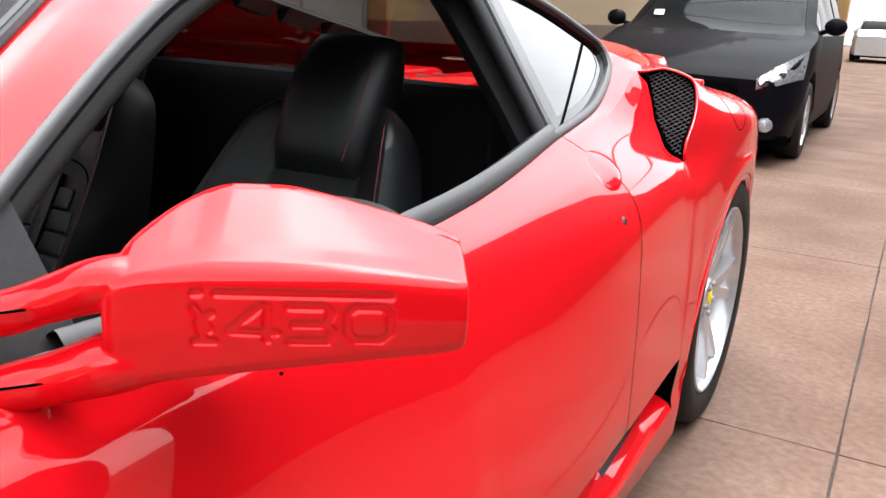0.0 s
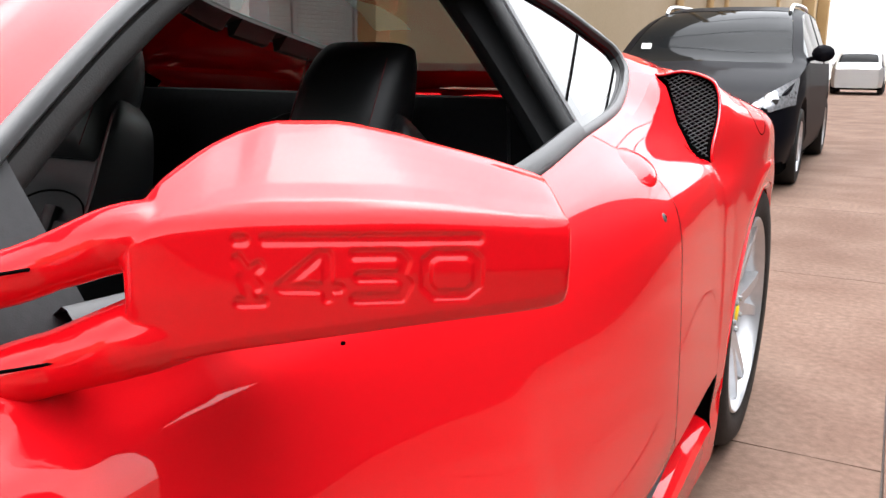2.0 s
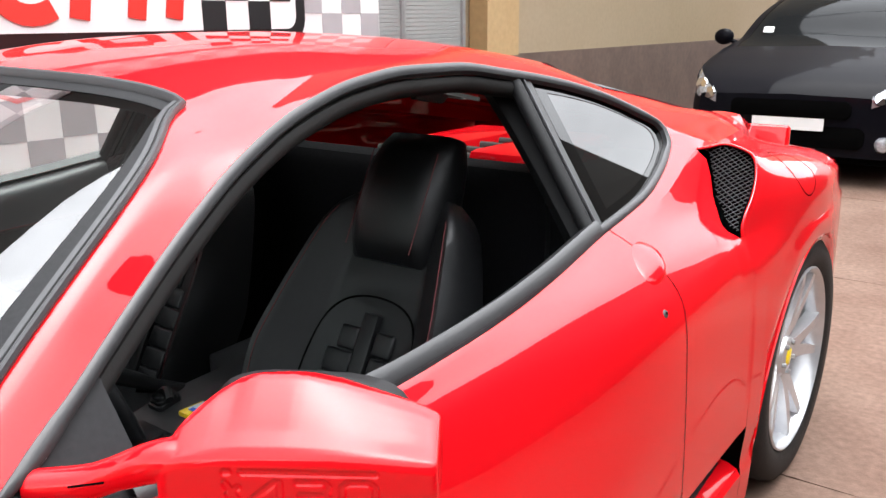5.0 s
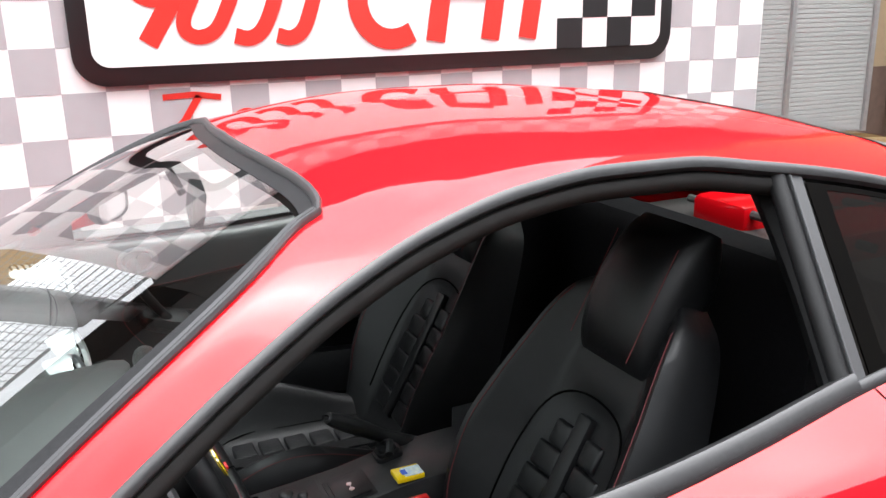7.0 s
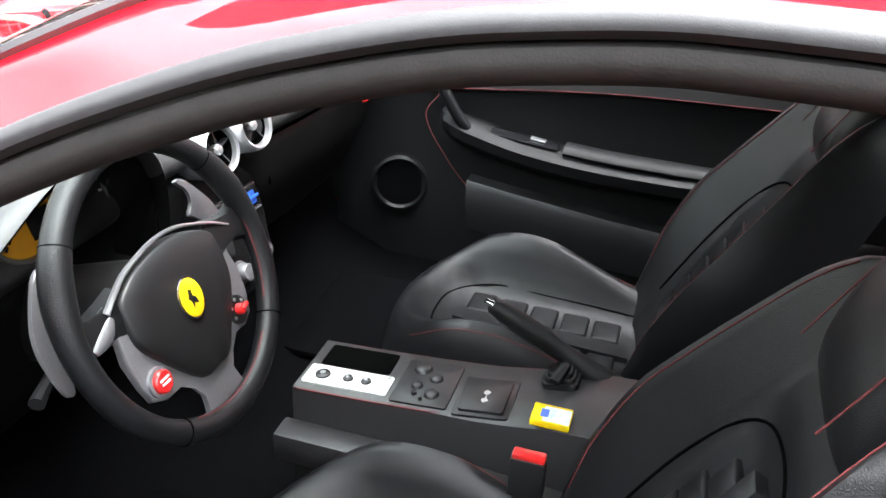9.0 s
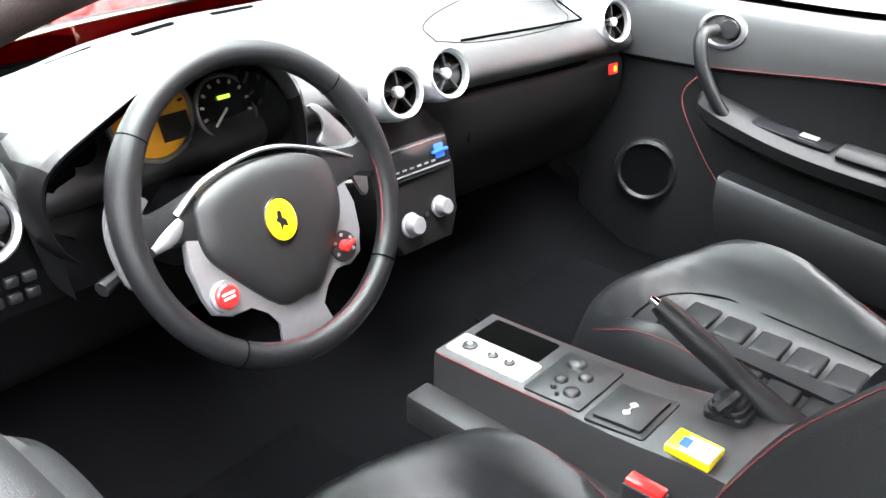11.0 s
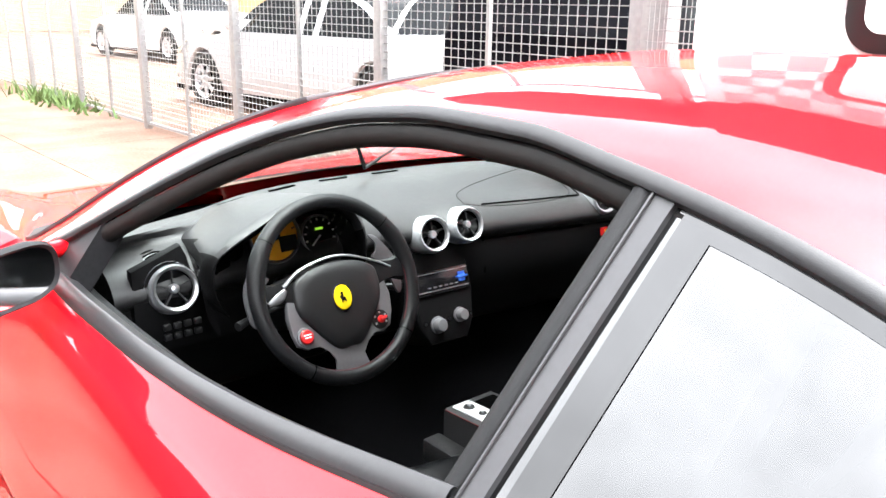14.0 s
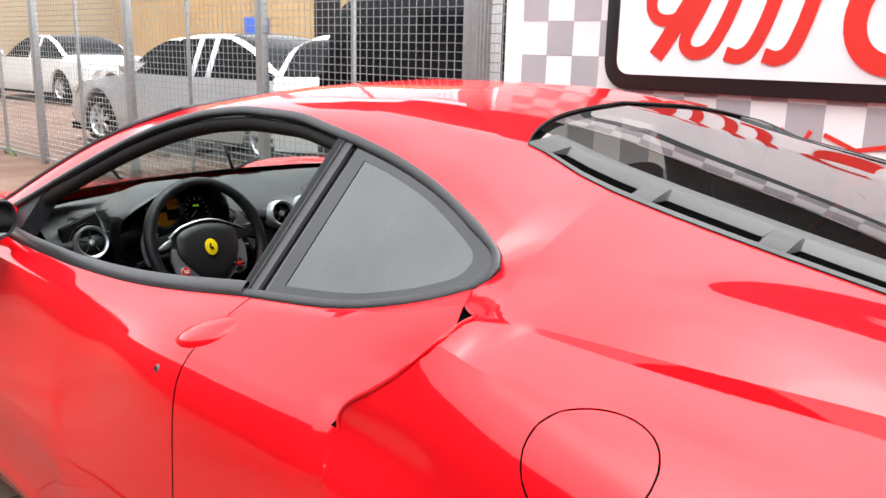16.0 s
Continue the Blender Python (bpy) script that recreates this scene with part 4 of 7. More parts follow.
quarter_dark = glass_material("quarter_light_border", (0.004, 0.004, 0.004), 0.075)
for side in (1, -1):
    flip = (lambda p: p) if side > 0 else mirror_x
    bm = bmesh.new()
    grid(bm, [[flip(drawn_in(p, d_, w_)) for d_, w_ in ((-0.0065, 0.003), (-0.0060, -0.003), (-0.002, -0.0052), (0.007, -0.0046), (0.0115, -0.002), (0.0125, 0.008))] for p in loop + loop[:1]])
    part("window_trim", bm, window_trim_black, car, "satin black window trim")
    bm = bmesh.new()
    grid(bm, [[flip(drawn_in(dlo_point(y, 0.0), d_, w_)) for d_, w_ in ((-0.002, 0.001), (0.000, -0.0062), (0.006, -0.0075), (0.021, -0.0065), (0.0245, -0.004), (0.0255, 0.022))] for y in ys[8:57]])
    part("belt_moulding", bm, window_trim_black, car, "satin black belt moulding")
    bm = bmesh.new()
    tops = [flip(drawn_in(dlo_point(y, 1.0), 0.020, 0.026)) for y in ys[6:62]]
    tube(bm, tops, 0.017, 10, flat=0.8)
    part("roof_seal", bm, rubber, car, "thick black rubber door seal")
    # sail panel ahead of the door glass
    bm = bmesh.new()
    rows = []
    for i in range(9):
        y = -0.73 + 0.18 * i / 8
        rows.append([flip(dlo_point(y, j / 5, 0.006)) for j in range(6)])
    grid(bm, rows)
    b2 = [[flip(dlo_point(-0.73 + 0.18 * i / 8, j / 5, 0.05)) for j in range(6)] for i in range(9)]
    grid(bm, b2)
    grid(bm, [rows[-1], b2[-1]])
    part("sail_panel", bm, black_trim, car, "black corner panel that carries the mirror")
    # fixed quarter light
    bm = bmesh.new()
    rows = []
    for i in range(15):
        s = i / 14
        rows.append([flip(dlo_point((0.418 + 0.05 * v / 8) * (1 - s) + 0.878 * s, v / 8, 0.010)) for v in range(9)])
    grid(bm, rows)
    q = part("quarter_glass", bm, glass_quarter, car, "dark tinted quarter window reflecting the sky")
    bm = bmesh.new()
    edge_ = [dlo_point(y, 1.0) for y in ys_fine if 0.47 < y] + [Vector((dlo_x(0.981), 0.892, 0.981))] + [dlo_point(y, 0.0) for y in reversed(ys_fine) if 0.425 < y]
    edge_.append(edge_[0])
    middle_ = dlo_point(0.64, 0.5, 0.0088)
    grid(bm, [[flip(drawn_in(p, 0.003, 0.0088).lerp(middle_, f)) for p in edge_] for f in (0.0, 0.10, 0.20)])
    part("quarter_border", bm, quarter_dark, car)
    # middle pillar: outer satin strip and the padded inner post
    bm = bmesh.new()
    for ya, w, depth in ((0.399, 0.025, 0.003),):
        pa = [flip(dlo_point(ya + 0.046 * v / 10, v / 10, depth)) for v in range(11)]
        pb = [flip(dlo_point(ya + w + 0.046 * v / 10, v / 10, depth)) for v in range(11)]
        pc = [p - Vector((side * 0.014, 0, 0.01)) for p in pa]
        pd = [p - Vector((side * 0.014, 0, 0.01)) for p in pb]
        grid(bm, [pc, pa, pb, pd])
    part("middle_pillar", bm, trim_grey, car, "satin dark grey middle pillar")
    bm = bmesh.new()
    tube(bm, [flip(dlo_point(0.401 + 0.046 * v / 10, v / 10, 0.001)) for v in range(11)], 0.0018, 6)
    part("pillar_edge", bm, trim_grey, car, "thin grey edge of the middle pillar")
    bm = bmesh.new()
    tube(bm, [flip(dlo_point(0.386 + 0.046 * v / 10, v / 10, 0.014)) for v in range(11)], 0.014, 10)
    part("pillar_seal", bm, arm_leather, car, "black rubber pillar seal")
    bm = bmesh.new()
    post = [flip(Vector((dlo_x(0.70 + 0.42 * v / 8) - 0.075 - 0.03 * (v / 8), 0.47 + 0.05 * v / 8, 0.70 + 0.42 * v / 8))) for v in range(9)]
    tube(bm, post, [0.085, 0.082, 0.076, 0.070, 0.065, 0.062, 0.062, 0.065, 0.07], 12, flat=0.6, up=(side, 0, 0.5))
    part("pillar_pad", bm, arm_leather, car, "black suede padded pillar")

# upper air intake with wire mesh, and the low scoop in the sill
before = RINGS[[i for i, (u, _) in enumerate(RINGS) if abs(u - (LIP - 0.001)) < 1e-9][0]][1]
after = RINGS[[i for i, (u, _) in enumerate(RINGS) if abs(u - LIP) < 1e-9][0]][1]
mesh_wire = material("dark_wire_mesh", (0.035, 0.035, 0.037), rough=0.5, metal=0.3, grain=0.2, scale=200)
for side in (1, -1):
    flip = (lambda p: p) if side > 0 else mirror_x
    r0, r1 = ROW_WAIST, EDGE[11]
    outline = [before[r] for r in range(r0, r1 + 1)] + [after[r] for r in range(r1, r0 - 1, -1)]
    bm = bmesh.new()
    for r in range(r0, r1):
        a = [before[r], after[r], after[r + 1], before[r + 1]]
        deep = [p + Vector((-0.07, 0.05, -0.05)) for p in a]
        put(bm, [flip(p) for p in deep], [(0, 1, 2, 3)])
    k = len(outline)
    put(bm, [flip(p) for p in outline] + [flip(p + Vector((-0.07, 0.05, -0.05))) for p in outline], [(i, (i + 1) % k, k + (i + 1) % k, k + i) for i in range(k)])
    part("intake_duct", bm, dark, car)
    # throat behind the door-side edge, coloured black to paint in the slit's shade
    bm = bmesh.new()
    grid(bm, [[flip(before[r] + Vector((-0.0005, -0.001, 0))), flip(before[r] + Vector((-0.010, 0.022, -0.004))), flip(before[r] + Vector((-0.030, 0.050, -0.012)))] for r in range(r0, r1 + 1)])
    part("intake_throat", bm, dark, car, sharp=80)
    # diamond mesh over the mouth
    c0 = sum(outline, Vector()) / k
    A = np.array([[p.x, p.z, 1] for p in outline])
    coef = np.linalg.lstsq(A, np.array([p.y for p in outline]), rcond=None)[0]
    poly = [(p.x, p.z) for p in outline]

    def inside(x, z):
        hit = False
        for i in range(k):
            (xa, za), (xb_, zb_) = poly[i], poly[(i + 1) % k]
            if (za > z) != (zb_ > z) and x < (xb_ - xa) * (z - za) / (zb_ - za) + xa:
                hit = not hit
        return hit
    bm = bmesh.new()
    for slope in (0.62, -0.62):
        for i in range(-26, 27):
            run = []
            for s in range(-40, 41):
                x = c0.x + s * 0.004
                z = c0.z + slope * s * 0.004 + i * 0.0088
                if inside(c0.x + (x - c0.x) * 1.10, c0.z + (z - c0.z) * 1.06):
                    run.append(Vector((x, coef[0] * x + coef[1] * z + coef[2] + 0.016, z)))
                elif len(run) > 1:
                    tube(bm, [flip(run[0]), flip(run[-1])], 0.0009, 4)
                    run = []
                else:
                    run = []
            if len(run) > 1:
                tube(bm, [flip(run[0]), flip(run[-1])], 0.0009, 4)
    part("intake_mesh", bm, mesh_wire, car, "black wire mesh in the wing intake")
    bm = bmesh.new()
    lip = [flip(p) for p in spline([after[r] for r in range(r0, r1 + 1)], 3)]
    tube(bm, lip, 0.0032, 8)
    part("intake_lip", bm, red, car)
    low_rows = [r for r in range(0, EDGE[5] + 1) if (before[r] - after[r]).length > 0.003]
    bm = bmesh.new()
    for r in range(max(low_rows[0] - 1, 0), low_rows[-1] + 1):
        a = [before[r], after[r], after[r + 1], before[r + 1]]
        put(bm, [flip(p + Vector((-0.004, 0.012, 0))) for p in a], [(0, 1, 2, 3)])
    part("sill_scoop", bm, dark, car, "dark air scoop above the sill")

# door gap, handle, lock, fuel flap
# black strip sunk in the shut line, in place of the gap's shade
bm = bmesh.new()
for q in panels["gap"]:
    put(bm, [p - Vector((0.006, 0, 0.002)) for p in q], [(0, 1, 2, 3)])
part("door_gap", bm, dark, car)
bm = bmesh.new()
rows = []
for i in range(17):
    a = -1 + 2 * i / 16
    row = []
    for j in range(13):
        b = -1 + 2 * j / 12
        w = math.sqrt(max(0.0, 1 - a * a))
        y = 0.416 + 0.058 * a
        z = 0.808 + 0.014 * a + 0.022 * w * b
        bulge = 0.009 * (1 - a * a) ** 0.7 * (1 - b * b) ** 0.6 * (1 - 0.45 * b)
        row.append(on_side(y, z, bulge - 0.001)[0])
    rows.append(row)
grid(bm, rows)
part("door_handle", bm, red, car, "flush red door handle", sharp=80)
bm = bmesh.new()
p, n = on_side(0.356, 0.742)
lathe(bm, [(0.0, 0.002), (0.0045, 0.002), (0.006, 0.0015), (0.0075, 0.0)], aim(p, n), 14)
part("door_lock", bm, rail_grey, car, "small dark lock barrel")
bm = bmesh.new()
lathe(bm, [(0.0, 0.0035), (0.003, 0.003)], aim(p, n), 10)
part("key_slot", bm, dark, car)
bm = bmesh.new()
flap = []
for i in range(40):
    a = 2 * math.pi * i / 40
    flap.append(on_side(1.195 + 0.073 * math.cos(a), 0.545 + 0.102 * math.sin(a), -0.0006, (-1, 0, -1))[0])
tube(bm, flap, 0.0016, 6, closed=True)
part("fuel_flap_gap", bm, dark, car, "round gap of the fuel filler flap")

# door mirrors
MIRROR_D = Vector((0.827, 0.562, 0))
MIRROR_N = Vector((0.562, -0.827, 0))
MIRROR_O = Vector((0.9585, -0.558, 0.876))
MIRROR_S = 1.18


def mp(s, n, z):
    return MIRROR_O + (MIRROR_D * s + MIRROR_N * n + Vector((0, 0, z))) * MIRROR_S


m_low = curve((-0.075, -0.058), (-0.04, -0.057), (-0.016, -0.053), (0.033, -0.047), (0.082, -0.041), (0.125, -0.036), (0.142, -0.033))
m_crease = curve((-0.075, 0.002), (-0.05, 0.006), (-0.037, 0.009), (0.01, 0.012), (0.057, 0.012), (0.126, 0.008), (0.142, 0.007))
m_top = curve((-0.075, 0.008), (-0.055, 0.013), (-0.041, 0.023), (-0.016, 0.038), (0.008, 0.045), (0.033, 0.045), (0.057, 0.041), (0.084, 0.034), (0.11, 0.027), (0.130, 0.021), (0.142, 0.018))
m_deep = curve((-0.075, 0.026), (-0.052, 0.030), (-0.03, 0.055), (0.0, 0.085), (0.06, 0.090), (0.12, 0.080), (0.142, 0.07))


# number and bar sunk into the housing's face, as strokes in (s, z)
SUNK = [
    [(0.006, 0.0005), (0.098, 0.0)], [(-0.006, 0.0005), (-0.003, 0.0005)],
    [(-0.006, -0.027), (0.004, -0.027)], [(-0.001, -0.026), (-0.004, -0.016), (0.003, -0.011)], [(-0.006, -0.008), (0.002, -0.020)],
    [(0.012, -0.0205), (0.029, -0.0065)], [(0.013, -0.021), (0.037, -0.0215)], [(0.032, -0.007), (0.032, -0.026)],
    [(0.044, -0.0065), (0.063, -0.0065), (0.066, -0.010), (0.064, -0.0155)], [(0.046, -0.0165), (0.063, -0.0165), (0.067, -0.020), (0.064, -0.0265), (0.044, -0.0265)],
    [(0.079, -0.0065), (0.094, -0.0065), (0.098, -0.010), (0.098, -0.021), (0.093, -0.0255), (0.079, -0.0255), (0.075, -0.021), (0.075, -0.010), (0.079, -0.0065)],
]


def moulded(bm, voxel, rounds, marked):
    """Fuses the shells in bm into one rounded skin, with the number sunk into its face."""
    me = bpy.data.meshes.new("rough_shell")
    bm.to_mesh(me)
    bm.free()
    ob = new("rough_shell", me)
    fuse = ob.modifiers.new("fuse", "REMESH")
    fuse.mode = "VOXEL"
    fuse.voxel_size = voxel
    soft_edges = ob.modifiers.new("soft_edges", "SMOOTH")
    soft_edges.factor = 0.5
    soft_edges.iterations = rounds
    bpy.context.view_layer.update()
    done = bpy.data.meshes.new_from_object(ob.evaluated_get(bpy.context.evaluated_depsgraph_get()))
    bpy.data.objects.remove(ob)
    bpy.data.meshes.remove(me)
    co = np.empty(len(done.vertices) * 3)
    done.vertices.foreach_get("co", co)
    co = co.reshape(-1, 3)
    if marked:
        rel = (co - np.array(MIRROR_O)) / MIRROR_S
        ps, pn, pz = rel @ np.array(MIRROR_D), rel @ np.array(MIRROR_N), rel[:, 2]
        dist = np.full(len(co), 1.0)
        for pts in SUNK:
            for (sa, za), (sb_, zb_) in zip(pts, pts[1:]):
                ds, dz = sb_ - sa, zb_ - za
                t = np.clip(((ps - sa) * ds + (pz - za) * dz) / (ds * ds + dz * dz), 0, 1)
                dist = np.minimum(dist, np.hypot(ps - sa - t * ds, pz - za - t * dz))
        sunk = np.clip((0.0030 - dist) / 0.0014, 0, 1)
        co -= np.array(MIRROR_N)[None, :] * (0.0014 * sunk * (pn > -0.008))[:, None]
    done.vertices.foreach_set("co", co.ravel())
    out = bmesh.new()
    out.from_mesh(done)
    bpy.data.meshes.remove(done)
    return out


def door_mirror(side):
    flip = (lambda p: p) if side > 0 else mirror_x
    bm = bmesh.new()
    rows = []
    ends = [(-0.0545, 0.60), (-0.0538, 0.74), (-0.0515, 0.86), (-0.0475, 0.94), (-0.042, 0.98), (-0.036, 0.995)] + [(-0.029 + 0.157 * i / 22, 1.0) for i in range(23)] + [(0.133, 0.995), (0.1365, 0.98), (0.1385, 0.95), (0.1398, 0.90), (0.1402, 0.82)]
    for s, shut in ends:
        lo, cr, tp, dp = m_low(s), m_crease(s), m_top(s), m_deep(s)
        mid = (lo + cr) / 2
        w = min(0.052, dp * 0.64)
        tp += 0.002
        ring = [(-0.002, lo + 0.002), (0.001, lo + 0.008), (0.003, mid), (0.0025, cr - 0.006), (0.001, cr - 0.0015), (-0.001, cr + 0.0012), (-0.004, cr + (tp - cr) * 0.13)]
        ring += [(-w * q, cr + (tp - cr) * (q * 1.02 - 0.06 * q * q)) for q in (0.3, 0.5, 0.7, 0.88)]
        ring += [(-w, tp - 0.0015), (-w - 0.006, tp), (-w - (dp - w) * 0.45, tp - 0.003), (-dp + 0.004, tp - 0.010), (-dp, tp - 0.016), (-dp, mid), (-dp, lo + 0.016), (-dp + 0.006, lo + 0.006), (-dp * 0.6, lo), (-0.010, lo - 0.001)]
        centre_n = -dp * 0.5
        rows.append([flip(mp(s, centre_n + (a - centre_n) * (0.6 + 0.4 * shut), mid + (z - mid) * shut)) for a, z in ring])
    grid(bm, rows, True)
    k = len(rows[0])
    for r in (rows[0], rows[-1]):
        put(bm, r, [tuple(range(k))])
    # two arms, moulded in one piece with the shell
    for zs, r in (((-0.003, -0.001, -0.011, -0.020, -0.028), 0.0128), ((-0.038, -0.047, -0.057, -0.065, -0.072), 0.0148)):
        path = [mp(-0.025, -0.020, zs[0]), mp(-0.055, -0.014, zs[1]), mp(-0.085, -0.016, zs[2]), mp(-0.112, -0.016, zs[3]), Vector((0.795, -0.645, 0.846 if r < 0.014 else 0.778))]
        r *= MIRROR_S
        tube(bm, [flip(p) for p in spline(path, 10)], [r * (1.0 + 0.25 * max(0.0, min(1.0, (22 - k) / 14))) for k in range(41)], 24)
    bmesh.ops.recalc_face_normals(bm, faces=bm.faces)
    shell = part("mirror_housing", moulded(bm, 0.0012 if side > 0 else 0.0025, 9 if side > 0 else 3, side > 0), red, car, "glossy red door mirror housing with embossed model number" if side > 0 else "glossy red door mirror housing", sharp=180)
    def oval(cs, ws, n0, slope, cz, hz):
        out = []
        for i in range(32):
            a = 2 * math.pi * i / 32
            u = math.copysign(abs(math.cos(a)) ** 0.6, math.cos(a))
            out.append(flip(mp(cs + ws * u, n0 + slope * u, cz + hz * math.copysign(abs(math.sin(a)) ** 0.7, math.sin(a)))))
        return out
    bm = bmesh.new()
    put(bm, oval(0.037, 0.069, -0.0965, 0.006, -0.008, 0.034), [tuple(range(32))])
    part("mirror_glass", bm, chrome, shell, "mirror glass")
    bm = bmesh.new()
    grid(bm, [oval(0.044, 0.070, -0.060, 0.008, -0.008, 0.034), oval(0.037, 0.078, -0.080, 0.006, -0.008, 0.041), oval(0.037, 0.080, -0.094, 0.006, -0.008, 0.042), oval(0.037, 0.074, -0.100, 0.006, -0.008, 0.038), oval(0.037, 0.069, -0.096, 0.006, -0.008, 0.034)], True)
    part("mirror_bezel", bm, black_trim, shell, "black mirror bezel")
    for s, z in ((-0.115, -0.020), (-0.108, -0.062)):
        bm = bmesh.new()
        tube(bm, [flip(mp(s - 0.004, -0.002, z + 0.004)), flip(mp(s + 0.022, -0.002, z + 0.008))], 0.0010, 5)
        part("arm_seam", bm, dark, shell)
    bm = bmesh.new()
    lathe(bm, [(0.0, 0.002), (0.0014, 0.0015), (0.0014, 0.0)], aim(flip(mp(0.038, -0.012, -0.051)), (0, 0, -1), (0, 1, 0)), 8)
    part("drain_hole", bm, dark, shell)
    return shell


door_mirror(1)
door_mirror(-1)

# wheels
def wheel(name, centre, side, steer=0.0):
    m = Matrix.Translation(centre) @ Matrix.Rotation(radians(90 * side), 4, "Y") @ pose(0, 0, 0, 0, 0, 0)
    hub = new(name)
    hub.parent = car
    hub.matrix_basis = m
    bm = bmesh.new()
    lathe(bm, [(0.243, -0.10), (0.262, -0.125), (0.315, -0.13), (0.332, -0.118), (0.340, -0.09), (0.341, 0.0), (0.340, 0.09), (0.332, 0.112), (0.312, 0.126), (0.270, 0.124), (0.248, 0.112), (0.243, 0.10)], Matrix(), 64)
    for g in (-0.06, -0.02, 0.02, 0.06):
        lathe(bm, [(0.3415, g - 0.003), (0.3418, g), (0.3415, g + 0.003)], Matrix(), 48)
    part("tyre", bm, rubber, hub, "black low-profile tyre")
    bm = bmesh.new()
    lathe(bm, [(0.250, 0.112), (0.252, 0.118), (0.247, 0.121), (0.240, 0.112), (0.232, 0.09), (0.226, 0.02), (0.224, -0.09)], Matrix(), 64)
    for i in range(5):
        a = radians(72 * i + 18)
        for o, w in ((-0.17, 0.55), (0.17, 0.55)):
            pts = [(0.045, 0.075), (0.09, 0.088), (0.15, 0.098), (0.20, 0.105), (0.240, 0.108)]
            rows = []
            for j, (r, h) in enumerate(pts):
                ang = a + o * (0.55 + 0.75 * r / 0.24)
                half = (0.024 - 0.010 * j / 4)
                cx, cy = r * math.cos(ang), r * math.sin(ang)
                tx, ty = -math.sin(ang), math.cos(ang)
                rows.append([(cx - tx * half, cy - ty * half, h - 0.035), (cx - tx * half * 0.8, cy - ty * half * 0.8, h), (cx + tx * half * 0.8, cy + ty * half * 0.8, h), (cx + tx * half, cy + ty * half, h - 0.035)])
            grid(bm, rows)
    lathe(bm, [(0.0, 0.092), (0.03, 0.092), (0.05, 0.088), (0.062, 0.07), (0.065, 0.02)], Matrix(), 32)
    part("rim", bm, alloy, hub, "silver ten-spoke alloy rim")
    bm = bmesh.new()
    lathe(bm, [(0.0, 0.0965), (0.022, 0.0955), (0.026, 0.092)], Matrix(), 24)
    part("hub_cap", bm, yellow, hub, "yellow centre cap")
    for i in range(5):
        bm = bmesh.new()
        a = radians(72 * i)
        lathe(bm, [(0.0, 0.100), (0.007, 0.099), (0.008, 0.085)], Matrix.Translation((0.042 * math.cos(a), 0.042 * math.sin(a), 0)), 8)
        part("wheel_bolt", bm, steel, hub)
    bm = bmesh.new()
    lathe(bm, [(0.07, 0.02), (0.165, 0.02), (0.165, -0.01), (0.07, -0.01)], Matrix(), 40)
    part("brake_disc", bm, steel, hub)
    return hub


for side in (1, -1):
    wheel("rear_wheel", (side * 0.835, AXLE_R, WHEEL_Z), side)
    wheel("front_wheel", (side * 0.815, AXLE_F, WHEEL_Z), side)
    for ya in (AXLE_F, AXLE_R):
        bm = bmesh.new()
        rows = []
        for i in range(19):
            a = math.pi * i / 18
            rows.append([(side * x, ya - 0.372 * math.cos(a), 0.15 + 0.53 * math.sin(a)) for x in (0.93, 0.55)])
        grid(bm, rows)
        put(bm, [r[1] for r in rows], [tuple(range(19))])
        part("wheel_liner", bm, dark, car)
bm = bmesh.new()
box(bm, (-0.84, -2.2, 0.12), (0.84, -1.68, 0.16))
box(bm, (-0.88, -0.93, 0.10), (0.88, 0.93, 0.16))
box(bm, (-0.84, 1.67, 0.12), (0.84, 2.0, 0.2))
box(bm, (-0.55, -1.7, 0.11), (0.55, 1.7, 0.15))
part("underbody", bm, dark, car)
bm = bmesh.new()
tube(bm, [(-0.62, 2.10, 0.30), (0.62, 2.10, 0.30)], 0.05, 8)
box(bm, (-0.66, 2.08, 0.28), (0.66, 2.13, 0.86), 0.01)
part("tail_panel_lower", bm, red, car)
bm = bmesh.new()
box(bm, (-0.32, -2.375, 0.24), (0.32, -2.34, 0.50), 0.01)
part("nose", bm, red, car)
for side in (1, -1):
    bm = bmesh.new()
    rows = []
    for i in range(9):
        y = -2.0 + 0.42 * i / 8
        w = 0.055 * math.sin(math.pi * min(1, (i + 0.6) / 8.6)) + 0.01
        row = []
        for j in range(5):
            x = 0.70 + 0.12 * i / 8 + (j / 4 * 2 - 1) * w
            hit = HULL.ray_cast(Vector((x, y, 1.5)), Vector((0, 0, -1)))[0]
            p = (hit or Vector((x, y, 0.7))) + Vector((0, 0, 0.004))
            row.append(p if side > 0 else mirror_x(p))
        rows.append(row)
    grid(bm, rows)
    part("headlamp", bm, lamp_glass, car, "swept-back clear headlamp")
# wipers
for x0_, x1_, y0_, y1_ in ((0.32, 0.52, -1.02, -0.70), (-0.25, 0.12, -1.06, -0.76)):
    bm = bmesh.new()
    pts = []
    for i in range(7):
        t = i / 6
        x, y = x0_ + (x1_ - x0_) * t, y0_ + (y1_ - y0_) * t
        hit = HULL.ray_cast(Vector((x, y, 1.6)), Vector((0, 0, -1)))[0]
        pts.append((hit or Vector((x, y, 0.85))) + Vector((0, 0, 0.014)))
    tube(bm, pts, 0.005, 6)
    part("wiper", bm, black_trim, car, "black windscreen wiper")

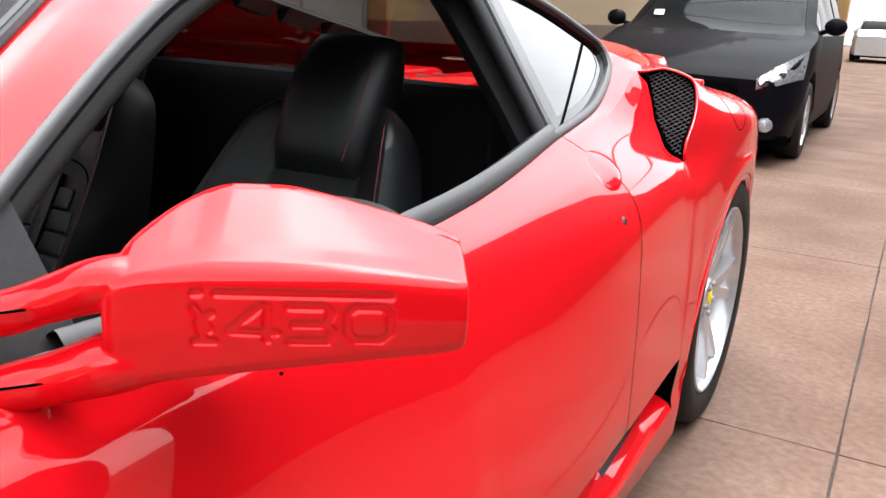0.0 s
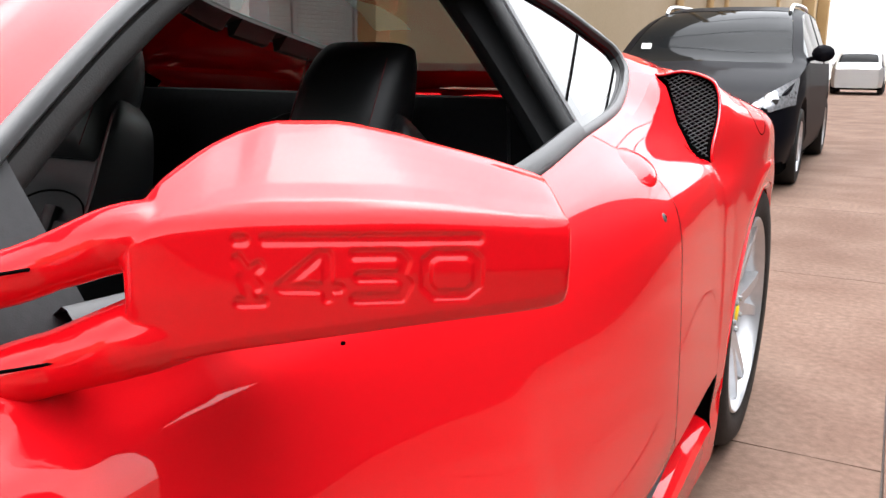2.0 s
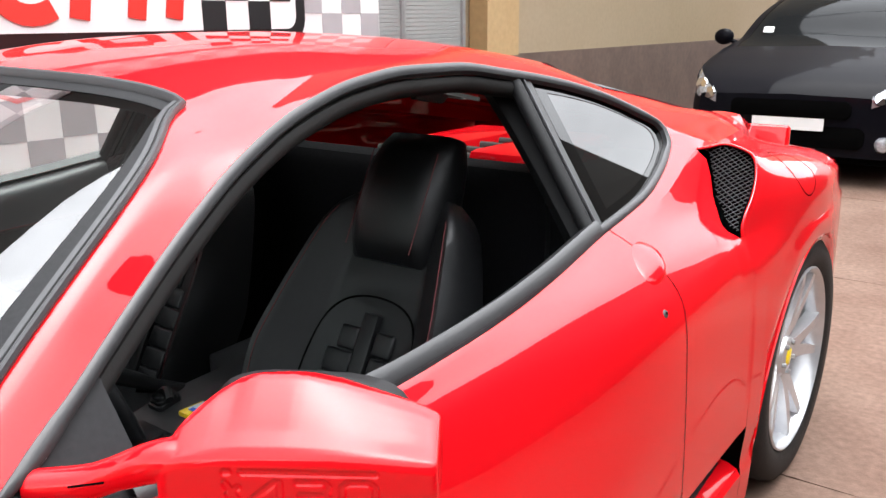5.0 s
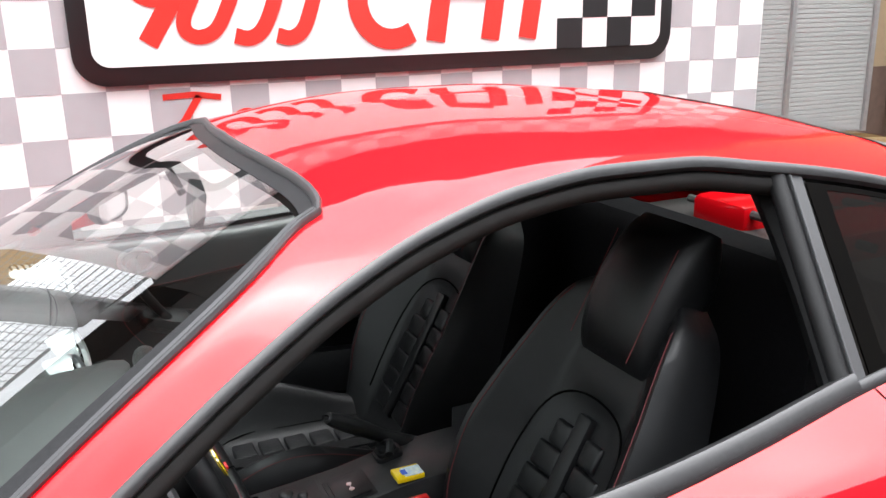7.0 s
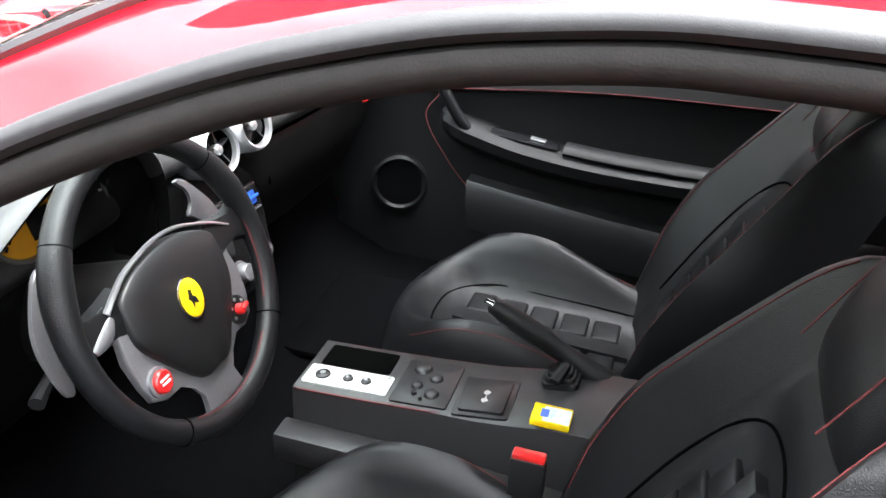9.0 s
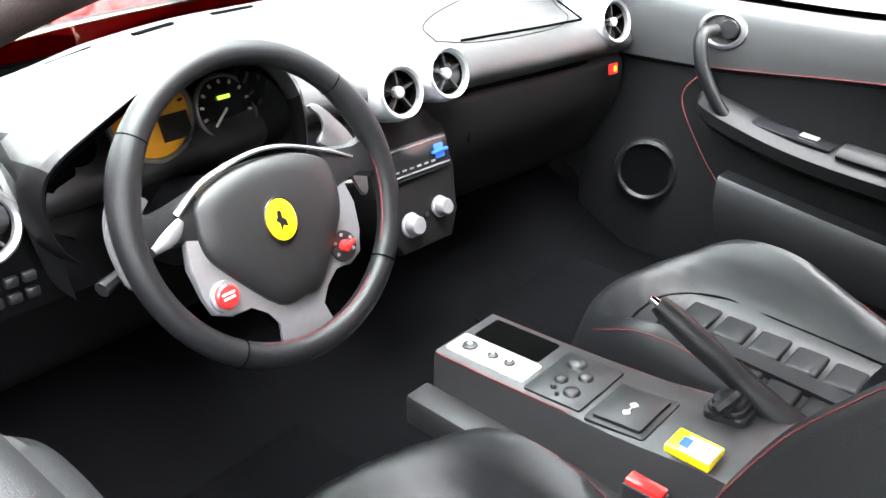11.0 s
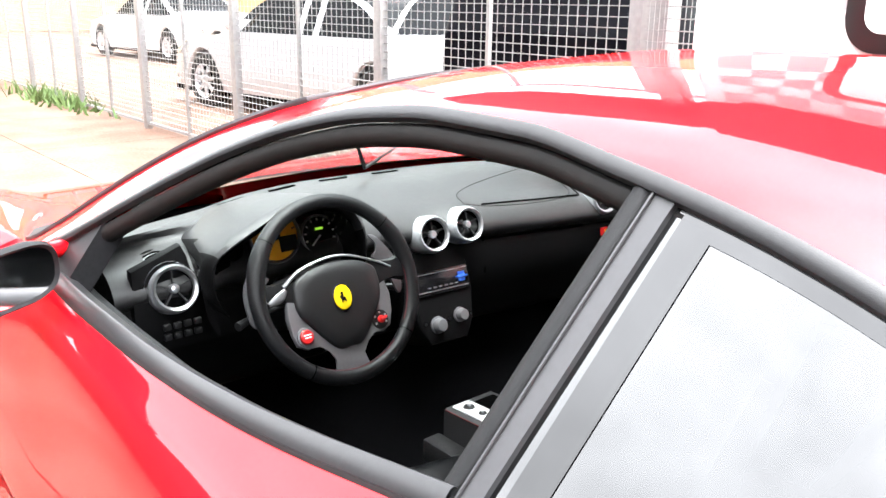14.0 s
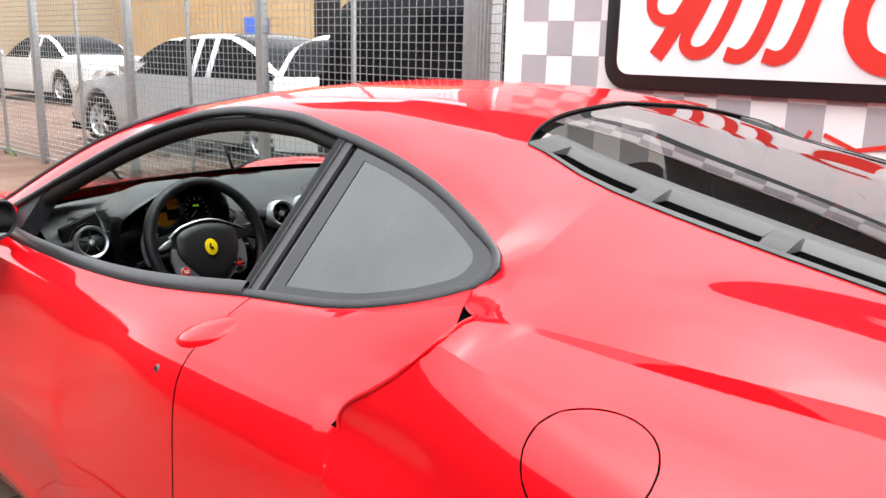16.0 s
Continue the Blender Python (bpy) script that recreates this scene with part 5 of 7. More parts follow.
# ---- the cabin ----
stitch = material("red_stitching", (0.10, 0.012, 0.014), rough=0.8, grain=0.3, scale=400)
hub_grey = material("satin_dark_grey", (0.007, 0.0072, 0.0077), rough=0.42, grain=0.1, scale=150, bump=0.15, bscale=900, spec=0.6)
spoke_grey = material("grey_metal_trim", (0.22, 0.22, 0.23), rough=0.35, metal=0.6, grain=0.05, scale=200)
pod_silver = material("silver_pod_paint", (0.42, 0.43, 0.44), rough=0.38, metal=0.5, grain=0.05, scale=150)
button_red = material("red_button", (0.55, 0.015, 0.015), rough=0.3, coat=0.5, grain=0.05)
dial_yellow = material("yellow_dial", (0.80, 0.36, 0.01), rough=0.5, grain=0.05, scale=100)
screen_black = material("gloss_black", (0.008, 0.008, 0.009), rough=0.15, grain=0.1)
cyan_paint = material("cyan_sticker", (0.05, 0.55, 0.70), rough=0.5, grain=0.05)
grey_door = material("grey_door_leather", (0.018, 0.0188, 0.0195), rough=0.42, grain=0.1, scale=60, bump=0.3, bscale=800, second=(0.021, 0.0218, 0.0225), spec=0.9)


def glow(name, colour, strength):
    mat = bpy.data.materials.new(name)
    mat.use_nodes = True
    p = mat.node_tree.nodes["Principled BSDF"]
    p.inputs["Base Color"].default_value = (*colour, 1)
    p.inputs["Emission Color"].default_value = (*colour, 1)
    p.inputs["Emission Strength"].default_value = strength
    return mat


lamp_red = glow("red_telltale", (0.9, 0.02, 0.03), 0.5)
lamp_green = glow("green_display", (0.35, 0.75, 0.05), 0.3)

# lining of roof and pillars, floor, bulkheads
lining = []
for (u, a), (u2, b) in zip(RINGS, RINGS[1:]):
    mid = (u + u2) / 2
    if not SCREEN[0] < mid < REAR[0]:
        continue
    for r in range(ROW_RAIL, len(a) - 1):
        if zone(u, u2, r) == "windscreen" and mid < SCREEN[1] - 0.02:
            continue
        lining.append((a[r], b[r], b[r + 1], a[r + 1]))
part("headlining", sheet(lining, lift=0.022), alcantara, car, "black suede headlining")
lining = []
for (u, a), (u2, b) in zip(RINGS, RINGS[1:]):
    mid = (u + u2) / 2
    if DLO[0] - 0.2 < mid < 0.83:
        for r in range(ROW_LEDGE, ROW_BELT):
            if zone(u, u2, r) != "intake":
                lining.append((a[r], b[r], b[r + 1], a[r + 1]))
for side in (1, -1):
    part("side_lining", sheet(lining if side > 0 else [tuple(mirror_x(p) for p in reversed(q)) for q in lining], False, lift=0.016), leather, car)
bm = bmesh.new()
rows = []
for i in range(13):
    y = -0.95 + 1.55 * i / 12
    z = 0.20 if y > -0.55 else 0.20 + 0.30 * ((-0.55 - y) / 0.40) ** 1.4
    rows.append([(x, y, z + 0.004 * math.sin(9 * x + 7 * y)) for x in (-0.80, -0.5, -0.2, 0.0, 0.2, 0.5, 0.80)])
grid(bm, rows)
part("cabin_floor", bm, carpet, car, "black carpet floor")
for sx in (0.40, -0.40):
    bm = bmesh.new()
    slab(bm, rounded(0.36, 0.40, 0.05), 0.0, 0.010, Matrix.Translation((sx, -0.43, 0.215)), 0.003)
    part("floor_mat", bm, carpet, car, "black floor mat")
bm = bmesh.new()
rows = []
for i in range(11):
    x = -0.80 + 1.60 * i / 10
    rows.append([(x, 0.60, 0.2), (x, 0.62, 0.6), (x * 0.82, 0.64, 0.865), (x * 0.78, 0.66, 0.893), (x * 0.60, 0.76, 0.893)])
grid(bm, rows)
part("bulkhead", bm, alcantara, car, "black suede bulkhead behind the seats")
bm = bmesh.new()
box(bm, (-0.80, -0.985, 0.2), (0.80, -0.96, 0.80))
part("firewall", bm, dark, car)
# engine seen below the rear glass
bm = bmesh.new()
for sx in (0.16, -0.16):
    box(bm, (sx - 0.10, 1.02, 0.77), (sx + 0.10, 1.55, 0.866), 0.02)
part("engine_plenum", bm, red, car, "red crackle engine plenums")
bm = bmesh.new()
box(bm, (-0.47, 0.98, 0.72), (0.47, 1.72, 0.80), 0.02)
for i in range(5):
    tube(bm, [(-0.30, 1.05 + i * 0.11, 0.84), (0.30, 1.05 + i * 0.11, 0.84)], 0.012, 8)
part("engine_block", bm, rail_grey, car, "grey engine bay parts")

# dashboard
dash_front = curve((-0.74, -0.70), (-0.6, -0.80), (-0.47, -0.90), (-0.2, -0.96), (0.1, -0.965), (0.3, -0.92), (0.47, -0.83), (0.6, -0.78), (0.74, -0.70))
lip_z = curve((-0.74, 0.690), (-0.55, 0.712), (-0.35, 0.728), (-0.15, 0.742), (0.05, 0.748), (0.20, 0.755), (0.74, 0.735))
lip_y = curve((-0.74, -0.60), (-0.55, -0.575), (-0.35, -0.565), (-0.15, -0.565), (0.0, -0.60), (0.16, -0.60), (0.25, -0.575), (0.74, -0.60))
bm = bmesh.new()
rows = []
for i in range(61):
    x = -0.735 + 1.47 * i / 60
    yl, zl, yf = lip_y(x), lip_z(x), dash_front(x)
    prof = [(yf - 0.02, 0.80), (yf, 0.828), (yf * 0.6 + yl * 0.4, 0.836), (yl - 0.11, zl + 0.070), (yl - 0.04, zl + 0.048), (yl - 0.008, zl + 0.022), (yl, zl), (yl - 0.012, zl - 0.018), (yl - 0.030, zl - 0.030),
            (yl - 0.018, zl - 0.05), (yl - 0.022, zl - 0.12), (yl - 0.06, zl - 0.20), (yl - 0.12, zl - 0.28), (-0.95, 0.40)]
    rows.append(spline([(x, a, b) for a, b in prof], 4))
grid(bm, [r[:33] for r in rows])
dashboard = part("dashboard", bm, dash_skin, car, "black leather dashboard")
top_pts = [p for r in rows for p in r[:33]]
DASH_TOP = BVHTree.FromPolygons([Vector(p) for p in top_pts], [(a * 33 + c, a * 33 + c + 1, (a + 1) * 33 + c + 1, (a + 1) * 33 + c) for a in range(60) for c in range(32)])
bm = bmesh.new()
seam = []
for p in spline([(-0.13, -0.622, 0), (-0.20, -0.603, 0), (-0.35, -0.600, 0), (-0.48, -0.612, 0), (-0.552, -0.65, 0), (-0.56, -0.70, 0), (-0.51, -0.742, 0), (-0.40, -0.745, 0), (-0.25, -0.715, 0), (-0.15, -0.67, 0), (-0.13, -0.622, 0)], 6):
    spot = DASH_TOP.ray_cast(Vector((p[0], p[1], 1.0)), Vector((0, 0, -1)))[0]
    if spot:
        seam.append(spot + Vector((0, 0, 0.0003)))
tube(bm, seam, 0.0008, 5)
part("dash_seam", bm, dark, dashboard)
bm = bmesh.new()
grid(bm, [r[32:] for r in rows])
# blacker than the dash top: shade on the driver-facing parts is in the colour
dash_shaded = material("black_shaded_dash", (0.0035, 0.0035, 0.0038), rough=0.6, grain=0.15, scale=80, bump=0.3, bscale=800, spec=0.12)
part("lower_dash", bm, dash_shaded, dashboard, "black lower dashboard and glovebox")
# padded panel above the glovebox, stitched seam, glovebox gap
bm = bmesh.new()
tube(bm, spline([(x, lip_y(x) - 0.045, lip_z(x) + 0.052) for x in (-0.18, -0.28, -0.40, -0.50, -0.56)], 5), 0.0022, 5)
tube(bm, spline([(-0.56, lip_y(-0.56) - 0.045, lip_z(-0.56) + 0.054), (-0.575, -0.70, 0.79), (-0.53, -0.78, 0.825), (-0.40, -0.83, 0.845)], 5), 0.0022, 5)
tube(bm, spline([(x, lip_y(x) - 0.026, lip_z(x) - 0.030) for x in (-0.17, -0.30, -0.45, -0.56)], 5), 0.004, 5)
tube(bm, [(-0.17, lip_y(-0.17) - 0.026, lip_z(-0.17) - 0.03), (-0.175, lip_y(-0.17) - 0.02, lip_z(-0.17) - 0.12)], 0.003, 5)
part("dash_seam", bm, dark, dashboard)
for xa, xb in ((0.42, 0.34), (0.26, 0.18), (0.10, 0.02), (-0.06, -0.14)):
    bm = bmesh.new()
    pts = []
    for x in (xa, xb):
        y = dash_front(x) * 0.85 + lip_y(x) * 0.15
        pts.append((x, y, 0.8355))
    tube(bm, pts, 0.006, 6, flat=0.3, up=(0, 0, 1))
    part("demist_slot", bm, dark, dashboard)
# instrument hood
arch_pts = [(0.556, 0.700), (0.578, 0.735), (0.586, 0.780), (0.574, 0.818), (0.518, 0.852), (0.445, 0.884), (0.371, 0.895), (0.300, 0.878), (0.260, 0.835), (0.246, 0.775), (0.248, 0.70)]
outer = spline([(x, z, 0) for x, z in arch_pts], 5)
bm = bmesh.new()
rows = []
for y, k, dz in ((-0.515, 0.95, -0.008), (-0.503, 0.97, -0.005), (-0.497, 1.0, 0.0), (-0.503, 1.04, 0.005), (-0.52, 1.07, 0.006), (-0.60, 1.07, 0.0), (-0.72, 1.05, -0.022), (-0.82, 1.02, -0.055)):
    rows.append([(0.425 + (p.x - 0.425) * k, max(y, -0.53 - 0.29 * min(1.0, max(0.0, (p.y - 0.815) / 0.03))) - 0.08 * max(0.0, 0.86 - p.y), 0.74 + (p.y - 0.74) * (k if y > -0.5 else 1.0) + dz) for p in outer])
grid(bm, rows)
# hood's lip and sides get the blacker leather, painting in their shade
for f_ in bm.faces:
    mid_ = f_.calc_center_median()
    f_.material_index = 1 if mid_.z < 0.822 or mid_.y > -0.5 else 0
hood = part("instrument_hood", bm, [dash_skin, dash_shaded], car, "black leather instrument hood")
bm = bmesh.new()
rows = [[(0.425 + (p.x - 0.425) * k, y - 0.06 * max(0.0, 0.86 - p.y), 0.74 + (p.y - 0.74) * k - 0.012) for p in outer] for y, k in ((-0.512, 0.955), (-0.645, 0.95))]
grid(bm, rows)
put(bm, rows[1], [tuple(range(len(outer)))])
part("instrument_panel", bm, screen_black, hood)
face = (0, 0.94, 0.33)


def dial(x, z, r, mat, name):
    m = aim((x, -0.598, z), face)
    b = bmesh.new()
    lathe(b, [(r, 0.0), (r * 1.06, 0.008), (r * 1.12, 0.006), (r * 1.14, 0.0)], m, 40)
    part(name + "_ring", b, spoke_grey, hood)
    b = bmesh.new()
    lathe(b, [(0.0, 0.003), (r, 0.002)], m, 40)
    part(name, b, mat, hood)
    b = bmesh.new()
    for i in range(11):
        a = radians(220 - 26 * i)
        box(b, (-0.0016, r * 0.80, 0.003), (0.0016, r * 0.93, 0.0045), m=m @ Matrix.Rotation(a - math.pi / 2, 4, "Z"))
    box(b, (-0.0015, 0.0, 0.0045), (0.0015, r * 0.75, 0.006), m=m @ Matrix.Rotation(radians(130), 4, "Z"))
    part(name + "_marks", b, screen_black if mat is dial_yellow else white_paint, hood)
    return m


m = dial(0.406, 0.812, 0.051, dial_yellow, "rev_counter")
b = bmesh.new()
box(b, (0.006, -0.036, 0.004), (0.046, -0.004, 0.006), m=m)
lathe(b, [(0.0, 0.008), (0.010, 0.007), (0.011, 0.003)], m, 20)
part("rev_counter_boss", b, screen_black, hood)
m = dial(0.300, 0.795, 0.040, screen_black, "speedometer")
b = bmesh.new()
box(b, (-0.009, 0.012, 0.004), (0.009, 0.017, 0.006), m=m)
part("odometer", b, lamp_green, hood)
b = bmesh.new()
for x, z in ((0.520, 0.742), (0.545, 0.742)):
    lathe(b, [(0.0, 0.003), (0.0035, 0.0)], aim((x, -0.592, z), face), 8)
part("warning_lamp", b, lamp_red, hood)
for x, z in ((0.50, 0.80), (0.53, 0.775)):
    b = bmesh.new()
    lathe(b, [(0.0, 0.002), (0.022, 0.002), (0.024, 0.0)], aim((x, -0.598, z), face), 24)
    part("small_gauge", b, dark, hood)

# fascia in the same blackened leather, its shade part of the colour
bm = bmesh.new()
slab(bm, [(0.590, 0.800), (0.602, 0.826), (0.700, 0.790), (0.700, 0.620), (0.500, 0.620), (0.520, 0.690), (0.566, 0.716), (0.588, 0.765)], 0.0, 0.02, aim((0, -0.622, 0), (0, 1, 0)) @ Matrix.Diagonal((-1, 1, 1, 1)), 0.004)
part("side_fascia", bm, dash_shaded, dashboard, "black leather fascia beside the instruments")


# air vents
def vent(at, normal, outer_r=0.046, pod=0.14, skin=None):
    m = aim(at, normal)
    v = new("air_vent")
    v.parent = car
    v.matrix_basis = m
    b = bmesh.new()
    lathe(b, [(outer_r * 0.98, -pod), (outer_r * 1.06, -0.05), (outer_r * 1.05, -0.012), (outer_r, 0.0), (outer_r * 0.95, 0.004)], Matrix(), 40)
    part("vent_pod", b, skin or pod_silver, v, "silver vent pod")
    b = bmesh.new()
    lathe(b, [(outer_r * 0.97, 0.003), (outer_r * 0.91, 0.007), (outer_r * 0.80, 0.004), (outer_r * 0.77, -0.008)], Matrix(), 40)
    part("vent_ring", b, silver, v, "satin silver ring")
    b = bmesh.new()
    lathe(b, [(outer_r * 0.77, -0.004), (outer_r * 0.74, -0.03), (0.0, -0.034)], Matrix(), 32)
    part("vent_throat", b, dark, v)
    for i in range(5):
        b = bmesh.new()
        r = outer_r * 0.75
        box(b, (0.004, -0.0016, -0.016), (r, 0.0016, -0.004), m=Matrix.Rotation(radians(72 * i + 90), 4, "Z"))
        part("vent_blade", b, hub_grey, v)
    b = bmesh.new()
    lathe(b, [(0.0, 0.002), (0.007, 0.001), (0.0095, -0.003), (0.0095, -0.012)], Matrix(), 20)
    part("vent_knob", b, silver, v)
    return v


vent((0.626, -0.585, 0.749), (0.05, 0.93, 0.30))
vent((-0.630, -0.585, 0.753), (0.12, 0.93, 0.30))
vent((0.005, -0.572, 0.754), (0.12, 0.95, 0.28), 0.043)
vent((-0.097, -0.566, 0.763), (0.12, 0.95, 0.28), 0.043)
for sx in (0.632, -0.636):
    b = bmesh.new()
    rows = []
    for i in range(9):
        t = i / 8
        y = -0.60 - 0.13 * t
        w, h = 0.047 - 0.010 * t, 0.047 - 0.020 * t
        rows.append([(sx + w * math.cos(math.pi * j / 12), y, 0.752 + 0.022 * t + h * math.sin(math.pi * j / 12)) for j in range(13)])
    grid(b, rows)
    pod = part("side_pod", b, pod_silver, car, "silver side vent pod")
    for i in range(6):
        b = bmesh.new()
        y = -0.640 - 0.014 * i
        t = (-0.60 - y) / 0.13
        w, h = 0.047 - 0.010 * t, 0.0475 - 0.020 * t
        tube(b, [(sx + w * math.cos(a), y + 0.010 * math.cos(a), 0.752 + 0.022 * t + h * math.sin(a)) for a in (1.05, 1.3, 1.57, 1.84, 2.09)], 0.0028, 5)
        part("side_vent_slot", b, dark, pod)

# centre stack with radio and climate knobs
stack_n = (0.06, 0.95, 0.30)
b = bmesh.new()
ms = aim((-0.027, -0.572, 0.60), stack_n)
slab(b, [(-0.082, 0.11), (0.082, 0.11), (0.086, 0.0), (0.080, -0.07), (0.055, -0.115), (-0.055, -0.115), (-0.080, -0.07), (-0.086, 0.0)], -0.10, 0.0, ms, 0.008)
stack = part("radio_console", b, dash_shaded, car, "black console with radio and climate controls")
b = bmesh.new()
slab(b, rounded(0.155, 0.056, 0.004), 0.0, 0.006, ms @ Matrix.Translation((0, 0.032, 0)), 0.002)
part("radio", b, screen_black, stack, "black car radio")
b = bmesh.new()
for z, w in ((0.055, 0.15), (0.012, 0.15)):
    box(b, (-w / 2, z - 0.0012, 0.006), (w / 2, z + 0.0012, 0.0075), m=ms)
for i in range(6):
    box(b, (-0.045 + i * 0.016, 0.019, 0.006), (-0.036 + i * 0.016, 0.022, 0.0072), m=ms)
part("radio_marks", b, silver, stack)
b = bmesh.new()
box(b, (0.045, 0.022, 0.006), (0.066, 0.046, 0.009), 0.002, ms)
tube(b, [ms @ Vector((0.038, 0.034, 0.010)), ms @ Vector((0.072, 0.034, 0.010))], 0.003, 6)
part("radio_knob", b, blue_paint, stack, "blue radio control")
for dx, dz, r in ((-0.030, -0.070, 0.017), (0.038, -0.058, 0.015)):
    b = bmesh.new()
    lathe(b, [(r * 1.25, 0.0), (r * 1.2, 0.003), (r, 0.004), (r * 0.92, 0.018), (r * 0.80, 0.021), (0.0, 0.021)], ms @ Matrix.Translation((dx, dz, 0)), 28)
    part("climate_knob", b, spoke_grey, stack, "silver climate knob")
b = bmesh.new()
for dx in (-0.065, 0.005, 0.066):
    lathe(b, [(0.0, 0.003), (0.005, 0.003), (0.006, 0.0)], ms @ Matrix.Translation((dx, -0.062, 0)), 10)
part("climate_button", b, screen_black, stack)
for i in range(4):
    for j in range(2):
        b = bmesh.new()
        box(b, (0.585 + 0.020 * i, -0.575, 0.655 + 0.020 * j), (0.600 + 0.020 * i, -0.566, 0.668 + 0.020 * j), 0.003)
        part("dash_switch", b, hub_grey, car)
b = bmesh.new()
slab(b, rounded(0.028, 0.022, 0.002), 0.0, 0.003, aim((-0.628, -0.578, 0.657), (0.1, 0.98, 0.1)))
part("airbag_label", b, button_red, car, "red and yellow warning label")
b = bmesh.new()
slab(b, rounded(0.010, 0.012, 0.002), 0.003, 0.004, aim((-0.633, -0.578, 0.657), (0.1, 0.98, 0.1)))
part("airbag_mark", b, dial_yellow, car)
b = bmesh.new()
slab(b, rounded(0.055, 0.04, 0.006), 0.0, 0.002, aim((-0.50, -0.80, 0.862), (0.2, -0.75, 0.6)))
part("window_sticker", b, cyan_paint, car, "cyan windscreen sticker")

# steering wheel
wheel_n = Vector((0, 0.922, 0.387)).normalized()
mw = aim((0.374, -0.413, 0.744), wheel_n)
sw = new("steering_wheel")
sw.parent = car
sw.matrix_basis = mw
b = bmesh.new()
ring, rad = [], []
for i in range(72):
    a = 2 * math.pi * i / 72
    ring.append((0.171 * math.cos(a), 0.171 * math.sin(a), 0.0))
    d = math.degrees(a) % 360
    grip = sum(math.exp(-((((d - g + 180) % 360) - 180) / 16) ** 2) for g in (25, 155))
    rad.append(0.0150 + 0.0028 * grip)
tube(b, ring, rad, 14, closed=True)
part("rim", b, leather, sw, "black leather rim")
for d in (40, 140, 235, 318):
    b = bmesh.new()
    a = radians(d)
    r = [(0.171 * math.cos(a) + 0.0158 * math.cos(q) * math.cos(a), 0.171 * math.sin(a) + 0.0158 * math.cos(q) * math.sin(a), 0.0158 * math.sin(q)) for q in [2 * math.pi * j / 14 for j in range(14)]]
    tube(b, r, 0.0010, 5, closed=True)
    part("rim_seam", b, dark, sw)
b = bmesh.new()
for a0, a1 in ((325, 395), (243, 308)):
    pts = [(0.1575 * math.cos(radians(a0 + (a1 - a0) * i / 16)), 0.1575 * math.sin(radians(a0 + (a1 - a0) * i / 16)), 0.004) for i in range(17)]
    tube(b, pts, 0.0013, 5)
part("rim_stitching", b, stitch, sw)
b = bmesh.new()
pad = spline([(-0.090, 0.030, 0), (-0.054, 0.047, 0), (-0.004, 0.053, 0), (0.046, 0.047, 0), (0.084, 0.030, 0), (0.092, 0.008, 0), (0.090, -0.026, 0), (0.074, -0.056, 0), (0.028, -0.110, 0), (0.0, -0.114, 0), (-0.033, -0.110, 0), (-0.080, -0.056, 0), (-0.098, -0.026, 0), (-0.098, 0.008, 0)], 4, True)
mid = Vector((-0.003, -0.022, 0))
rows = []
for k, z in ((1.0, -0.016), (1.0, -0.002), (0.985, 0.003), (0.95, 0.006), (0.7, 0.0095), (0.35, 0.0105), (0.05, 0.011)):
    rows.append([mid + (p - mid) * k + Vector((0, 0, z)) for p in pad])
grid(b, rows, True)
put(b, rows[-1], [tuple(range(len(pad)))])
part("airbag_pad", b, hub_grey, sw, "dark grey airbag pad", sharp=50)
b = bmesh.new()
plate_o = [(-0.104, 0.026), (-0.112, 0.0), (-0.120, -0.034), (-0.116, -0.068), (-0.110, -0.090), (-0.090, -0.100), (-0.066, -0.096), (-0.046, -0.112), (-0.036, -0.131), (-0.040, -0.150), (-0.048, -0.160), (0.036, -0.160), (0.026, -0.150), (0.022, -0.131), (0.036, -0.112), (0.056, -0.098), (0.080, -0.104), (0.100, -0.094), (0.108, -0.068), (0.114, -0.034), (0.106, 0.0), (0.096, 0.026)]
slab(b, plate_o[::-1], -0.012, -0.002, None, 0.003)
part("spoke_trim", b, spoke_grey, sw, "grey metal spoke trim")
for sx in (1, -1):
    b = bmesh.new()
    rows = []
    for x, y, w in ((0.085, 0.012, 0.032), (0.110, 0.014, 0.024), (0.135, 0.014, 0.020), (0.162, 0.012, 0.028)):
        rows.append([(sx * x, y - w, -0.014), (sx * x, y - w * 0.8, -0.002), (sx * x, y, 0.001), (sx * x, y + w * 0.8, -0.002), (sx * x, y + w, -0.014)])
    grid(b, rows)
    part("spoke", b, leather, sw)
    b = bmesh.new()
    horn = spline([(0.120, 0.091, 0), (0.134, 0.090, 0), (0.154, 0.066, 0), (0.170, 0.040, 0), (0.176, 0.010, 0), (0.172, -0.030, 0), (0.160, -0.036, 0), (0.150, 0.000, 0), (0.138, 0.030, 0), (0.118, 0.045, 0), (0.132, 0.058, 0), (0.134, 0.074, 0)], 3, True)
    slab(b, [(sx * p.x, p.y) for p in (horn if sx > 0 else horn[::-1])], -0.046, -0.040, None, 0.0015)
    part("shift_paddle", b, spoke_grey, sw, "grey metal shift paddle")
b = bmesh.new()
arc_ = spline([(-0.114, 0.024, 0.000), (-0.092, 0.040, 0.004), (-0.068, 0.051, 0.005), (-0.013, 0.061, 0.006), (0.035, 0.057, 0.005), (0.094, 0.036, 0.002), (0.129, 0.018, 0.0)], 5)
tube(b, arc_, [0.0042 - 0.0024 * i / (len(arc_) - 1) for i in range(len(arc_))], 6)
part("pad_trim", b, silver, sw, "bright trim over the pad")
b = bmesh.new()
